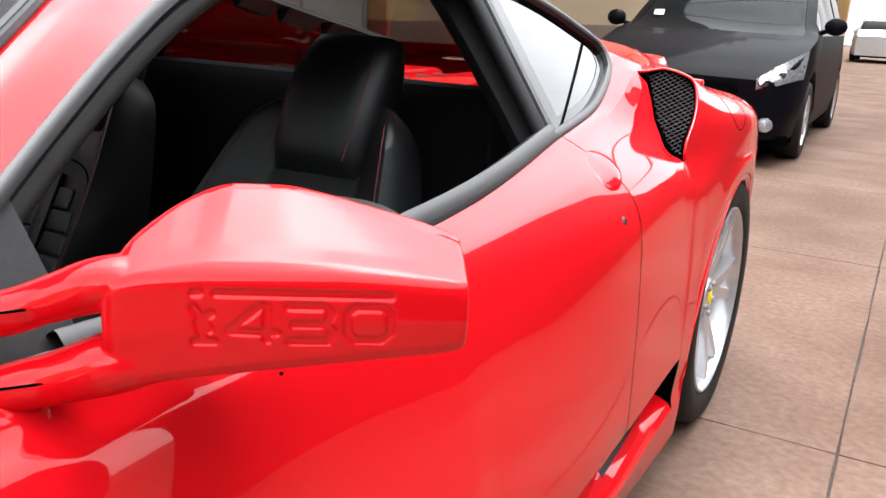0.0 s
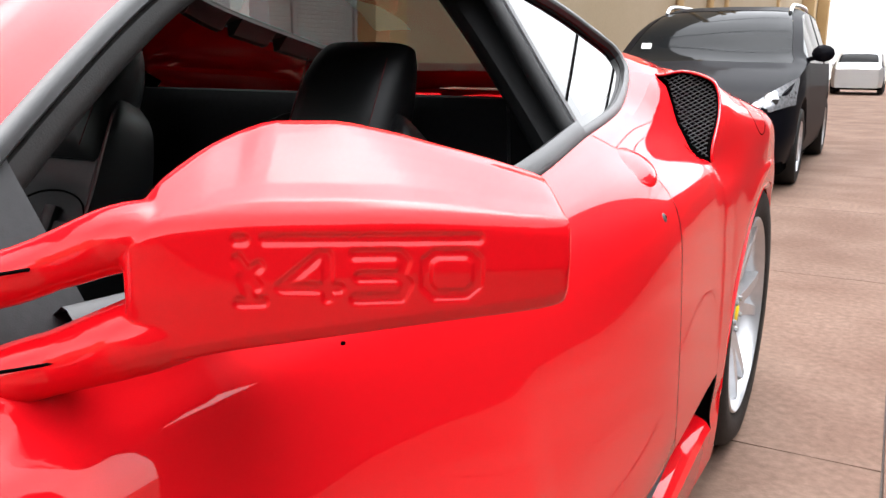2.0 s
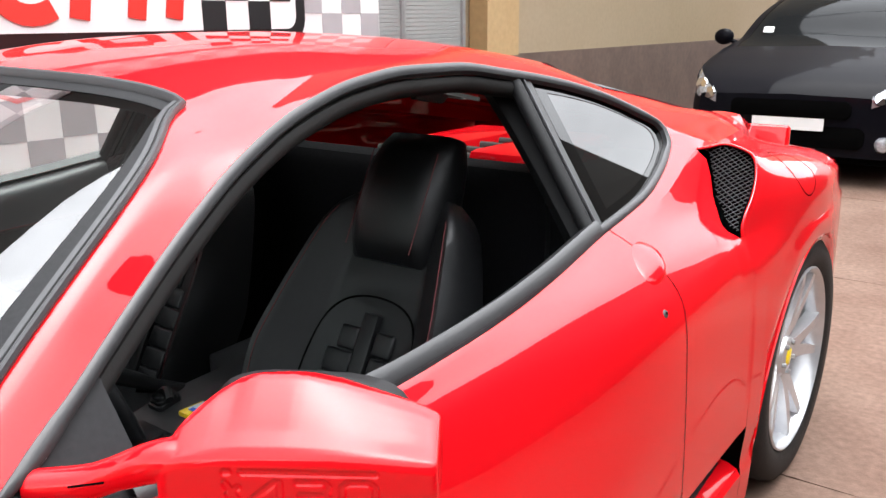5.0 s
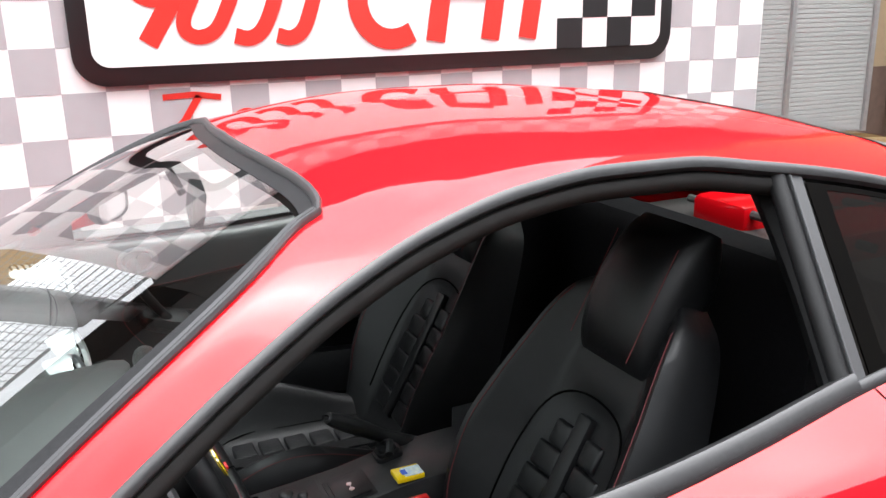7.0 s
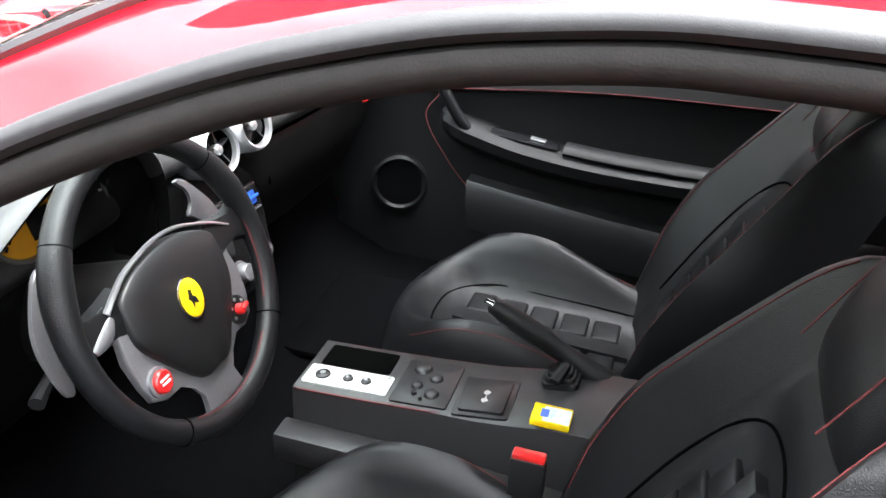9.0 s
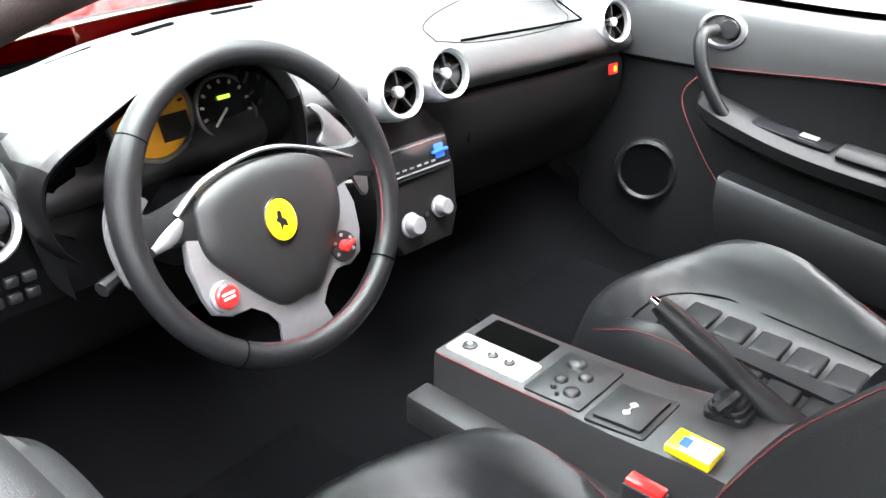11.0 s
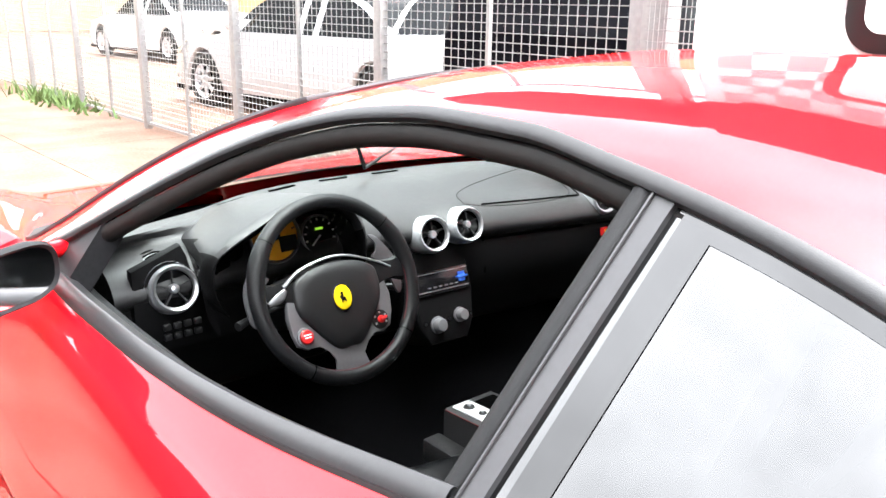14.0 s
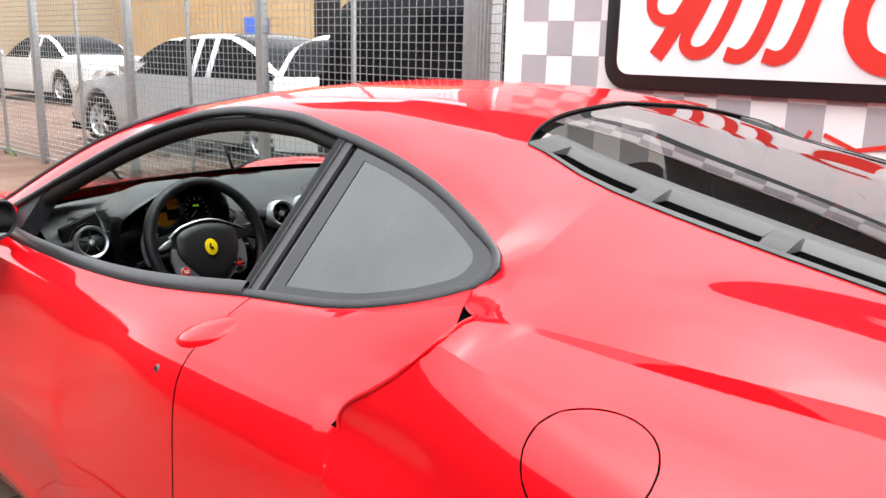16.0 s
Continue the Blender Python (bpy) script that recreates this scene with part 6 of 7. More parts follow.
tube(b, spline([(-0.112, 0.018, 0.002), (-0.128, 0.006, 0.002), (-0.150, -0.002, 0.0)], 4), [0.004 + 0.005 * math.sin(math.pi * i / 8) for i in range(9)], 8, flat=0.4, up=(0, 0, 1))
part("spoke_inlay", b, spoke_grey, sw)
b = bmesh.new()
oval = [(-0.004 + 0.0195 * math.cos(2 * math.pi * i / 28), 0.024 * math.sin(2 * math.pi * i / 28) - 0.019) for i in range(28)]
slab(b, oval, 0.008, 0.0145, None, 0.0015)
badge = part("badge", b, yellow, sw, "yellow oval badge")
b = bmesh.new()
slab(b, [(-0.004, -0.010), (0.000, -0.004), (0.006, -0.008), (0.005, 0.001), (0.001, 0.004), (0.002, 0.012), (-0.003, 0.013), (-0.005, 0.006), (-0.008, 0.003), (-0.004, -0.001)], 0.0145, 0.0152, Matrix.Translation((-0.004, -0.021, 0)))
part("badge_figure", b, screen_black, badge)
b = bmesh.new()
tube(b, [(-0.004 + 0.0205 * math.cos(2 * math.pi * i / 28), 0.0252 * math.sin(2 * math.pi * i / 28) - 0.019, 0.0130) for i in range(28)], 0.0010, 5, closed=True)
part("badge_rim", b, chrome, badge)


sb = Vector((-0.093, -0.075, 0))
md = Vector((0.076, -0.079, 0))
for at, name, r in ((sb, "start_button", 0.0135), (md, "mode_switch", 0.0075)):
    b = bmesh.new()
    lathe(b, [(0.0, 0.009), (r * 0.85, 0.0085), (r, 0.0065), (r, -0.004)], Matrix.Translation(at), 24)
    part(name, b, button_red, sw, "red round button")
b = bmesh.new()
lathe(b, [(0.0138, -0.002), (0.0142, 0.003), (0.0175, 0.002), (0.018, -0.003)], Matrix.Translation(sb), 28)
part("button_ring", b, spoke_grey, sw)
b = bmesh.new()
for dy, w in ((0.0035, 0.008), (-0.0015, 0.007)):
    box(b, (sb.x - w, sb.y + dy - 0.0012, 0.0088), (sb.x + w, sb.y + dy + 0.0012, 0.0094))
part("button_legend", b, white_paint, sw)
b = bmesh.new()
lathe(b, [(0.0, 0.001), (0.0185, 0.0005), (0.020, -0.004)], Matrix.Translation(md), 28)
part("mode_dial", b, hub_grey, sw)
for i in range(5):
    b = bmesh.new()
    a = radians(-30 + 60 * i)
    lathe(b, [(0.0, 0.0022), (0.0022, 0.002), (0.0025, 0.0)], Matrix.Translation(md + Vector((0.0138 * math.cos(a), 0.0138 * math.sin(a), 0))), 8)
    part("dial_mark", b, silver, sw)
b = bmesh.new()
tube(b, [md + Vector((-0.002, 0, 0.009)), md + Vector((0.010, 0.003, 0.009))], 0.0032, 8)
part("mode_lever", b, button_red, sw)
b = bmesh.new()
tube(b, [Vector((0.378, -0.43, 0.728)), Vector((0.378, -0.62, 0.655))], [0.045, 0.06], 16)
part("steering_column", b, hub_grey, car, "dark steering column shroud")
b = bmesh.new()
for sx in (0.098, -0.098):
    tube(b, [Vector((0.378 + sx * 0.4, -0.50, 0.705)), Vector((0.378 + sx * 1.5, -0.475, 0.70)), Vector((0.378 + sx * 1.9, -0.46, 0.695))], [0.006, 0.006, 0.009], 8)
part("column_stalk", b, hub_grey, car)

# centre console
b = bmesh.new()
con_top = curve((-0.42, 0.398), (-0.25, 0.408), (-0.10, 0.422), (0.05, 0.448), (0.35, 0.46))
rows = []
for i in range(25):
    y = -0.415 + 0.95 * i / 24
    z = con_top(y)
    xl = 0.098 + 0.03 * max(0.0, (y + 0.2) / 0.4) * (1 if y < 0.2 else 0)
    xr = -0.048
    if y > 0.2:
        xl, xr = 0.13, -0.13
    rows.append([(xr - 0.004, y, 0.2), (xr - 0.002, y, z - 0.012), (xr, y, z - 0.003), (xr + 0.004, y, z), (xl - 0.004, y, z), (xl, y, z - 0.003), (xl + 0.002, y, z - 0.012), (xl + 0.004, y, 0.2)])
grid(b, rows)
put(b, rows[0], [tuple(range(8))])
console = part("centre_console", b, dash_skin, car, "dark centre console between the seats")
b = bmesh.new()
box(b, (0.10, -0.43, 0.28), (0.15, 0.05, 0.335), 0.006)
part("console_ledge", b, dash_skin, console)
b = bmesh.new()
for x in (-0.046, 0.098):
    tube(b, [(x, y, con_top(y) - 0.003) for y in (-0.41, -0.3, -0.2, -0.1, 0.0, 0.1)], 0.0016, 6)
tube(b, [(-0.046, -0.412, 0.396), (0.098, -0.412, 0.396)], 0.0016, 6)
part("console_piping", b, stitch, console)


def on_console(x, y, up=0.0):
    return Matrix.Translation((x, y, con_top(y) + up)) @ Matrix.Rotation(math.atan2(con_top(y + 0.02) - con_top(y - 0.02), 0.04), 4, "X")


b = bmesh.new()
slab(b, rounded(0.060, 0.125, 0.006), 0.0004, 0.0012, on_console(-0.004, -0.335))
part("console_tray", b, dark, console)
b = bmesh.new()
slab(b, rounded(0.050, 0.148, 0.003), 0.0, 0.003, on_console(0.057, -0.334), 0.001)
plate = part("switch_plate", b, white_paint, console, "white switch plate with three round controls")
for dy, r in ((-0.045, 0.011), (0.0, 0.0075), (0.032, 0.0075)):
    b = bmesh.new()
    mm = on_console(0.057, -0.334 + dy)
    lathe(b, [(r * 1.2, 0.003), (r * 1.1, 0.006), (r * 0.8, 0.0075), (0.0, 0.0078)], mm, 24)
    part("round_switch", b, hub_grey, plate)
    b = bmesh.new()
    lathe(b, [(0.0, 0.0088), (r * 0.4, 0.0085), (r * 0.45, 0.007)], mm, 12)
    part("switch_mark", b, silver, plate)
for sx in (-1, 1):
    for sy in (-1, 1):
        b = bmesh.new()
        lathe(b, [(0.0, 0.0042), (0.003, 0.0038), (0.0035, 0.003)], on_console(0.057 + sx * 0.020, -0.334 + sy * 0.066), 8)
        part("plate_screw", b, steel, plate)
b = bmesh.new()
slab(b, rounded(0.118, 0.095, 0.004), 0.0, 0.004, on_console(0.034, -0.203), 0.0015)
bp_ = part("button_plate", b, hub_grey, console, "dark plate of round buttons")
for dx, dy, r in ((-0.035, -0.018, 0.014), (-0.012, 0.012, 0.010), (0.012, -0.014, 0.009), (0.030, 0.016, 0.011), (0.034, -0.012, 0.004), (0.046, 0.002, 0.003)):
    b = bmesh.new()
    lathe(b, [(r * 1.15, 0.004), (r, 0.008), (r * 0.8, 0.0095), (0.0, 0.010)], on_console(0.034 + dx, -0.203 + dy), 20)
    part("round_button", b, hub_grey, bp_)
b = bmesh.new()
slab(b, rounded(0.102, 0.090, 0.005), 0.0, 0.004, on_console(0.050, -0.100), 0.0015)
slab(b, rounded(0.085, 0.072, 0.004), 0.004, 0.009, on_console(0.050, -0.100), 0.002)
ash = part("ashtray", b, hub_grey, console, "dark ashtray lid with a small badge")
b = bmesh.new()
mm = on_console(0.056, -0.100, 0.0092)
for dx in (-0.010, 0.010):
    slab(b, rounded(0.010, 0.010, 0.002, 2), 0.0, 0.0012, mm @ Matrix.Translation((dx, 0, 0)) @ Matrix.Rotation(0.5 * (1 if dx > 0 else -1), 4, "Z"))
box(b, (-0.008, -0.001, 0), (0.008, 0.001, 0.001), m=mm)
part("ashtray_badge", b, silver, ash)
b = bmesh.new()
for i in range(3):
    slab(b, rounded(0.05 - 0.006 * i, 0.06 - 0.01 * i, 0.012), 0.008 * i, 0.008 * i + 0.010, on_console(-0.010, 0.008), 0.004)
tube(b, spline([(-0.03, 0.0, 0.455), (-0.005, 0.01, 0.472), (0.02, 0.0, 0.460)], 5), 0.010, 8)
part("lever_boot", b, leather, console, "crumpled leather boot")
# handbrake
hb = new("handbrake")
hb.parent = car
b = bmesh.new()
tube(b, spline([(-0.017, -0.118, 0.556), (-0.023, -0.085, 0.535), (-0.030, -0.04, 0.507), (-0.036, 0.0, 0.480)], 4), [0.0125, 0.0145, 0.016, 0.017, 0.0175, 0.018, 0.018, 0.018, 0.0175, 0.017, 0.0165, 0.016, 0.0155], 14)
part("grip", b, leather, hb, "black leather handbrake grip")
b = bmesh.new()
tube(b, [Vector((-0.0150, -0.128, 0.562)), Vector((-0.017, -0.118, 0.556))], [0.005, 0.007], 10)
part("release_button", b, chrome, hb)
b = bmesh.new()
tube(b, [Vector((-0.036, 0.0, 0.480)), Vector((-0.05, 0.09, 0.42))], [0.015, 0.025], 10)
tube(b, spline([(-0.075, -0.02, 0.47), (-0.072, 0.04, 0.445), (-0.07, 0.10, 0.42)], 4), 0.010, 8)
part("lever", b, leather, hb)

# packet on the console, belt buckle
packet = thing("tissue_packet", "small yellow and blue packet lying on the console", "packet", (0.098, 0.010, 0.456))
b = bmesh.new()
box(b, (-0.022, -0.030, -0.008), (0.022, 0.030, 0.004), 0.003)
part("wrapper", b, yellow, packet)
b = bmesh.new()
box(b, (-0.014, -0.012, 0.0042), (0.020, 0.028, 0.0052))
part("label_panel", b, material("pale_blue_print", (0.45, 0.62, 0.75), rough=0.4, grain=0.2, scale=120, second=(0.7, 0.75, 0.6), patch=60), packet)
b = bmesh.new()
box(b, (-0.006, -0.016, 0.0054), (0.012, -0.004, 0.006))
part("blue_mark", b, blue_paint, packet)
for x, y, z in ((0.184, -0.005, 0.444), (-0.577, 0.14, 0.33)):
    bk = new("belt_buckle")
    bk.parent = car
    b = bmesh.new()
    box(b, (x - 0.012, y - 0.026, z - 0.07), (x + 0.012, y + 0.026, z), 0.004)
    part("buckle_body", b, hub_grey, bk)
    b = bmesh.new()
    box(b, (x - 0.010, y - 0.024, z - 0.002), (x + 0.010, y + 0.024, z + 0.007), 0.003)
    part("buckle_button", b, button_red if x > 0 else spoke_grey, bk, "red buckle button" if x > 0 else "")


# seats
def seat(cx, back=0.0):
    """A bucket seat: cushion, shell back with wings, ribbed inserts and a fixed head rest."""
    s = thing("bucket_seat", "black leather bucket seat with ribbed centre and red stitching", "seat", (cx, 0.0, 0.2), "pair of bucket seats")
    o = Vector((-cx, 0, -0.2))

    def P(x, y, z):
        return Vector((cx + x, y, z)) + o

    FY, FR, W = -0.215, 0.20, 0.250      # where the front rounds off, its radius, half the width
    END = 0.13 + back

    def span(y):
        """Half the cushion's width at y."""
        return W * math.sqrt(max(0.0004, 1 - (max(0.0, FY - y) / FR) ** 2)) * (1 - 0.10 * max(0.0, (y + 0.10) / 0.23))

    def seat_z(x, y):
        """Height of the cushion at x and y: a sunk middle in a horseshoe of raised padding."""
        a, c = abs(x) / (span(y) if y > FY else W), max(0.0, FY - y) / FR
        r = math.hypot(a, c)
        flank = a / max(r, 0.01)
        ridge = 0.026 + 0.082 * flank ** 2 * math.exp(-((y + 0.15) / 0.19) ** 2) + 0.012 * flank ** 2
        bump = math.exp(-((r - 0.76) / 0.185) ** 2)
        return 0.305 - 0.047 * (y + 0.40) + bump * ridge - 0.012 * max(0.0, 1 - (r / 0.58) ** 2) - 0.085 * max(0.0, (r - 0.84) / 0.16) ** 2
    b = bmesh.new()
    rows = []
    for i in range(33):
        t = i / 32
        y = FY - FR * math.cos(math.pi * t * 2.2 / 2) * 0.998 if t < 1 / 2.2 else FY + (END - FY) * (t - 1 / 2.2) / (1 - 1 / 2.2)
        w = span(y)
        rows.append([P(-w, y, 0.20)] + [P(w * math.sin(math.pi * j / 32), y, seat_z(w * math.sin(math.pi * j / 32), y)) for j in range(-16, 17)] + [P(w, y, 0.20)])
    grid(b, rows)
    put(b, rows[0], [tuple(range(len(rows[0])))])
    part("cushion", b, leather, s, "black leather seat cushion with raised horseshoe padding", sharp=70)
    for i in range(5):
        y = -0.225 + 0.068 * i
        for sx in (-1, 1):
            b = bmesh.new()
            z = seat_z(0.064, y)
            box(b, (sx * 0.064 - 0.038, y - 0.029, z - 0.02), (sx * 0.064 + 0.038, y + 0.029, z + 0.009), 0.0065, Matrix.Translation(Vector((cx, 0, 0)) + o), 3)
            part("cushion_rib", b, leather, s)
    b = bmesh.new()
    grid(b, [[P(x, -0.27 + 0.37 * i / 10, seat_z(0.0, -0.27 + 0.37 * i / 10) + dz) for x, dz in ((-0.024, -0.004), (-0.021, 0.012), (0.021, 0.012), (0.024, -0.004))] for i in range(11)])
    part("cushion_strap", b, leather, s)
    b = bmesh.new()
    shoe = [(sx * 0.125, y) for sx, y in ((-1, 0.10), (-1, 0.0), (-1, -0.10), (-1, -0.20))] + [(-0.105, -0.265), (-0.06, -0.303), (0.0, -0.312), (0.06, -0.303), (0.105, -0.265)] + [(0.125, y) for y in (-0.20, -0.10, 0.0, 0.10)]
    tube(b, spline([P(x, y, seat_z(x, y) + 0.0008) for x, y in shoe], 4), 0.0022, 5)
    part("cushion_seam", b, dark, s)
    lean = radians(29)
    up = Vector((0, math.sin(lean), math.cos(lean)))
    fw = Vector((0, -math.cos(lean), math.sin(lean)))
    base = P(0, 0.155 + back, 0.33)

    def B(x, h, d):
        return base + Vector((x, 0, 0)) + up * h + fw * d
    wb = curve((-0.10, 0.195), (0.0, 0.214), (0.10, 0.238), (0.22, 0.250), (0.33, 0.232), (0.43, 0.206), (0.51, 0.182), (0.555, 0.162), (0.582, 0.138), (0.605, 0.104), (0.625, 0.078), (0.69, 0.068))
    amp = curve((-0.10, 0.02), (0.02, 0.050), (0.12, 0.074), (0.21, 0.080), (0.31, 0.072), (0.41, 0.062), (0.50, 0.052), (0.555, 0.036), (0.585, 0.016), (0.61, 0.0), (0.73, 0.0))

    def face_d(q, h):
        """How far the back's front stands forward."""
        hollow = -0.018 * max(0.0, 1 - (q / 0.55) ** 2) * (1 if h < 0.35 else max(0.0, 1 - (h - 0.35) / 0.06))
        wing = min(1.0, max(0.0, (abs(q) - 0.50) / 0.38)) ** 1.1 - 0.55 * max(0.0, (abs(q) - 0.90) / 0.10) ** 1.5
        return 0.045 + hollow + amp(h) * wing - 0.02 * max(0.0, (abs(q) - 0.9) / 0.1) ** 2
    b = bmesh.new()
    rows = []
    for i in range(37):
        h = -0.08 + 0.765 * i / 36
        w = wb(h)
        row = [B(w * j / 22, h, face_d(j / 22, h) - 0.05 * max(0.0, (h - 0.63) / 0.06) ** 2) for j in range(-22, 23)]
        row += [B(q * w, h, -0.050 + 0.03 * max(0.0, (h - 0.25) / 0.3)) for q in (0.97, 0.5, -0.5, -0.97)]
        rows.append(row)
    grid(b, rows, True)
    put(b, rows[-1], [tuple(range(len(rows[0])))])
    part("backrest", b, leather, s, "black leather shell back with side wings", sharp=70)
    mb = Matrix.Translation(base) @ Matrix(((1, 0, 0, 0), (0, up.y, fw.y, 0), (0, up.z, fw.z, 0), (0, 0, 0, 1)))
    for i in range(6):
        h = 0.022 + 0.053 * i
        wr = (0.098, 0.104, 0.106, 0.104, 0.096, 0.072)[i]
        for xa, xb in ((-wr, -0.022), (0.022, wr)):
            b = bmesh.new()
            box(b, (xa, h - 0.0255, 0.010), (xb, h + 0.0255, 0.040), 0.0065, mb, 3)
            part("back_rib", b, leather, s)
    b = bmesh.new()
    box(b, (-0.019, -0.01, 0.010), (0.019, 0.345, 0.044), 0.005, mb, 2)
    part("back_strap", b, leather, s)
    # seam round the insert
    b = bmesh.new()
    pts = [(-0.125, 0.02), (-0.135, 0.15), (-0.134, 0.24), (-0.118, 0.322), (-0.075, 0.366), (0.0, 0.380), (0.075, 0.366), (0.118, 0.322), (0.134, 0.24), (0.135, 0.15), (0.125, 0.02)]
    tube(b, spline([B(x, h, face_d(x / wb(h), h) + 0.001) for x, h in pts], 4), 0.0022, 5)
    part("insert_seam", b, dark, s)
    # head rest
    b = bmesh.new()
    rows = []
    for i in range(15):
        t = i / 14
        h = 0.452 + 0.278 * t
        w = 0.108 + 0.004 * math.sin(math.pi * t) - 0.006 * t
        k = min(1.0, math.sin(math.pi * min(max(t, 0.012), 0.985)) ** 0.32)
        row = []
        for j in range(20):
            a = 2 * math.pi * j / 20
            x = math.copysign(abs(math.cos(a)) ** 0.62, math.cos(a)) * w * (0.86 + 0.14 * k)
            d = 0.030 + 0.004 * t + math.copysign(abs(math.sin(a)) ** 0.75, math.sin(a)) * 0.074 * k
            row.append(B(x, h, d))
        rows.append(row)
    grid(b, rows, True)
    put(b, rows[0], [tuple(reversed(range(20)))])
    put(b, rows[-1], [tuple(range(20))])
    part("head_rest", b, leather, s, "fixed leather head rest", sharp=70)
    for sx in (-1, 1):
        b = bmesh.new()
        tube(b, [B(sx * 0.084, h, 0.030 + 0.004 * (h - 0.462) / 0.25 + 0.060) for h in (0.47, 0.52, 0.58, 0.64, 0.68)], 0.0011, 5)
        part("head_rest_stitching", b, stitch, s, "fine red stitching")
        b = bmesh.new()
        tube(b, [B(sx * wb(h) * 0.86, h, face_d(0.86, h) + 0.0004) for h in [0.03 + 0.52 * i / 20 for i in range(21)]], 0.0011, 5)
        part("wing_stitching", b, stitch, s, "fine red stitching")
        b = bmesh.new()
        tube(b, [P(sx * span(y) * 0.83, y, seat_z(span(y) * 0.83, y) + 0.0004) for y in [-0.31 + 0.40 * i / 20 for i in range(21)]], 0.0011, 5)
        part("cushion_stitching", b, stitch, s, "fine red stitching")
    return s


seat(0.372, -0.032)
seat(-0.375, 0.022)
# seat belts by the pillars
for side in (1, -1):
    b = bmesh.new()
    pts = spline([(side * 0.60, 0.55, 0.98), (side * 0.63, 0.50, 0.70), (side * 0.66, 0.34, 0.32)], 6)
    tube(b, pts, 0.023, 8, flat=0.06, up=(side, 0.3, 0))
    part("seat_belt", b, material("grey_webbing", (0.05, 0.05, 0.052), rough=0.8, grain=0.2, scale=300), car, "dark grey seat belt")


# door trims
pad_low = curve((-0.70, 0.660), (-0.42, 0.668), (-0.2, 0.690), (0.0, 0.706), (0.38, 0.716))


def door_trim(side):
    d = new("door_trim")
    d.parent = car
    d["label"] = "black leather door trim with armrest and grab handle"
    f = (lambda x, y, z: Vector((side * x, y, z)))
    b = bmesh.new()
    rows = []
    for i in range(15):
        y = -0.70 + 1.08 * i / 14
        za = dlo_low(y)
        zp = pad_low(y)
        drop = 0.0 if side < 0 else 0.03
        prof = [(0.800, za - 0.004 - drop), (0.770, za - 0.004 - drop), (0.752, za - 0.022 - drop), (0.742, zp * 0.55 + za * 0.45 - 0.01), (0.738, zp)]
        rows.append(spline([f(x, y, z) for x, z in prof], 3))
    grid(b, rows)
    # driver's pad is blacker than its twin: shade put into the colour
    part("upper_pad", b, grey_door if side < 0 else arm_leather, d, "leather upper door pad, painted blacker for shade on the driver's side")
    b = bmesh.new()
    rows = []
    for i in range(15):
        y = -0.70 + 1.08 * i / 14
        rows.append([f(x, y, z) for x, z in ((0.739, pad_low(y) - 0.001), (0.748, pad_low(y) - 0.010), (0.752, 0.60), (0.750, 0.54), (0.745, 0.46), (0.735, 0.36), (0.745, 0.2))])
    grid(b, rows)
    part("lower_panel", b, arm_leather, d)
    b = bmesh.new()
    tube(b, [f(0.737, y, pad_low(y) + 0.001) for y in (-0.42, -0.3, -0.2, -0.1, 0.0, 0.1, 0.2, 0.36)], 0.0010, 5)
    tube(b, spline([f(0.738, -0.42, 0.666), f(0.722, -0.46, 0.60), f(0.715, -0.40, 0.50), f(0.70, -0.33, 0.43)], 5), 0.0013, 5)
    part("door_stitching", b, stitch, d)
    b = bmesh.new()
    rows = []
    for t, (y, z, w, h) in enumerate(((-0.425, 0.612, 0.010, 0.012), (-0.415, 0.612, 0.050, 0.028), (-0.39, 0.606, 0.072, 0.034), (-0.33, 0.590, 0.082, 0.036), (-0.20, 0.562, 0.085, 0.036), (-0.02, 0.548, 0.090, 0.038), (0.20, 0.545, 0.090, 0.038), (0.36, 0.545, 0.085, 0.036))):
        rows.append([f(0.75, y, z + h * 0.3), f(0.75 - w * 0.75, y, z + h * 0.32), f(0.75 - w, y, z - h * 0.1), f(0.75 - w * 0.95, y, z - h * 0.8), f(0.75 - w * 0.5, y, z - h * 1.5), f(0.75, y, z - h * 1.9)])
    dense = []
    cols = [spline([r[j] for r in rows], 4) for j in range(6)]
    grid(b, [[c[i] for c in cols] for i in range(len(cols[0]))])
    part("armrest", b, arm_leather, d, "black leather armrest")
    b = bmesh.new()
    box(b, (-0.024, -0.10, 0.0), (0.024, 0.10, 0.006), 0.003, Matrix.Translation(f(0.712, -0.235, 0.580)) @ Matrix.Rotation(-0.11, 4, "X"))
    part("switch_panel", b, screen_black, d)
    b = bmesh.new()
    box(b, (-0.010, -0.018, 0.006), (0.010, 0.018, 0.011), 0.003, Matrix.Translation(f(0.714, -0.185, 0.575)) @ Matrix.Rotation(-0.11, 4, "X"))
    part("window_switch", b, silver, d)
    b = bmesh.new()
    tube(b, spline([f(0.71, -0.12, 0.572), f(0.705, 0.0, 0.566), f(0.705, 0.2, 0.562), f(0.71, 0.34, 0.562)], 5), 0.032, 10, flat=0.45, up=(0, 0, 1))
    part("arm_cushion", b, arm_leather, d)
    if side < 0:
        b = bmesh.new()
        tube(b, spline([f(0.735, -0.415, 0.745), f(0.700, -0.425, 0.738), f(0.682, -0.410, 0.690), f(0.682, -0.375, 0.630), f(0.690, -0.345, 0.588)], 6), 0.0135, 12)
        part("grab_handle", b, leather, d, "leather-wrapped grab handle")
        b = bmesh.new()
        lathe(b, [(0.030, 0.0), (0.034, 0.006), (0.040, 0.004), (0.042, -0.002)], aim(f(0.744, -0.405, 0.745), (-side, 0, 0.1)) @ Matrix.Diagonal((1.25, 0.9, 1, 1)), 32)
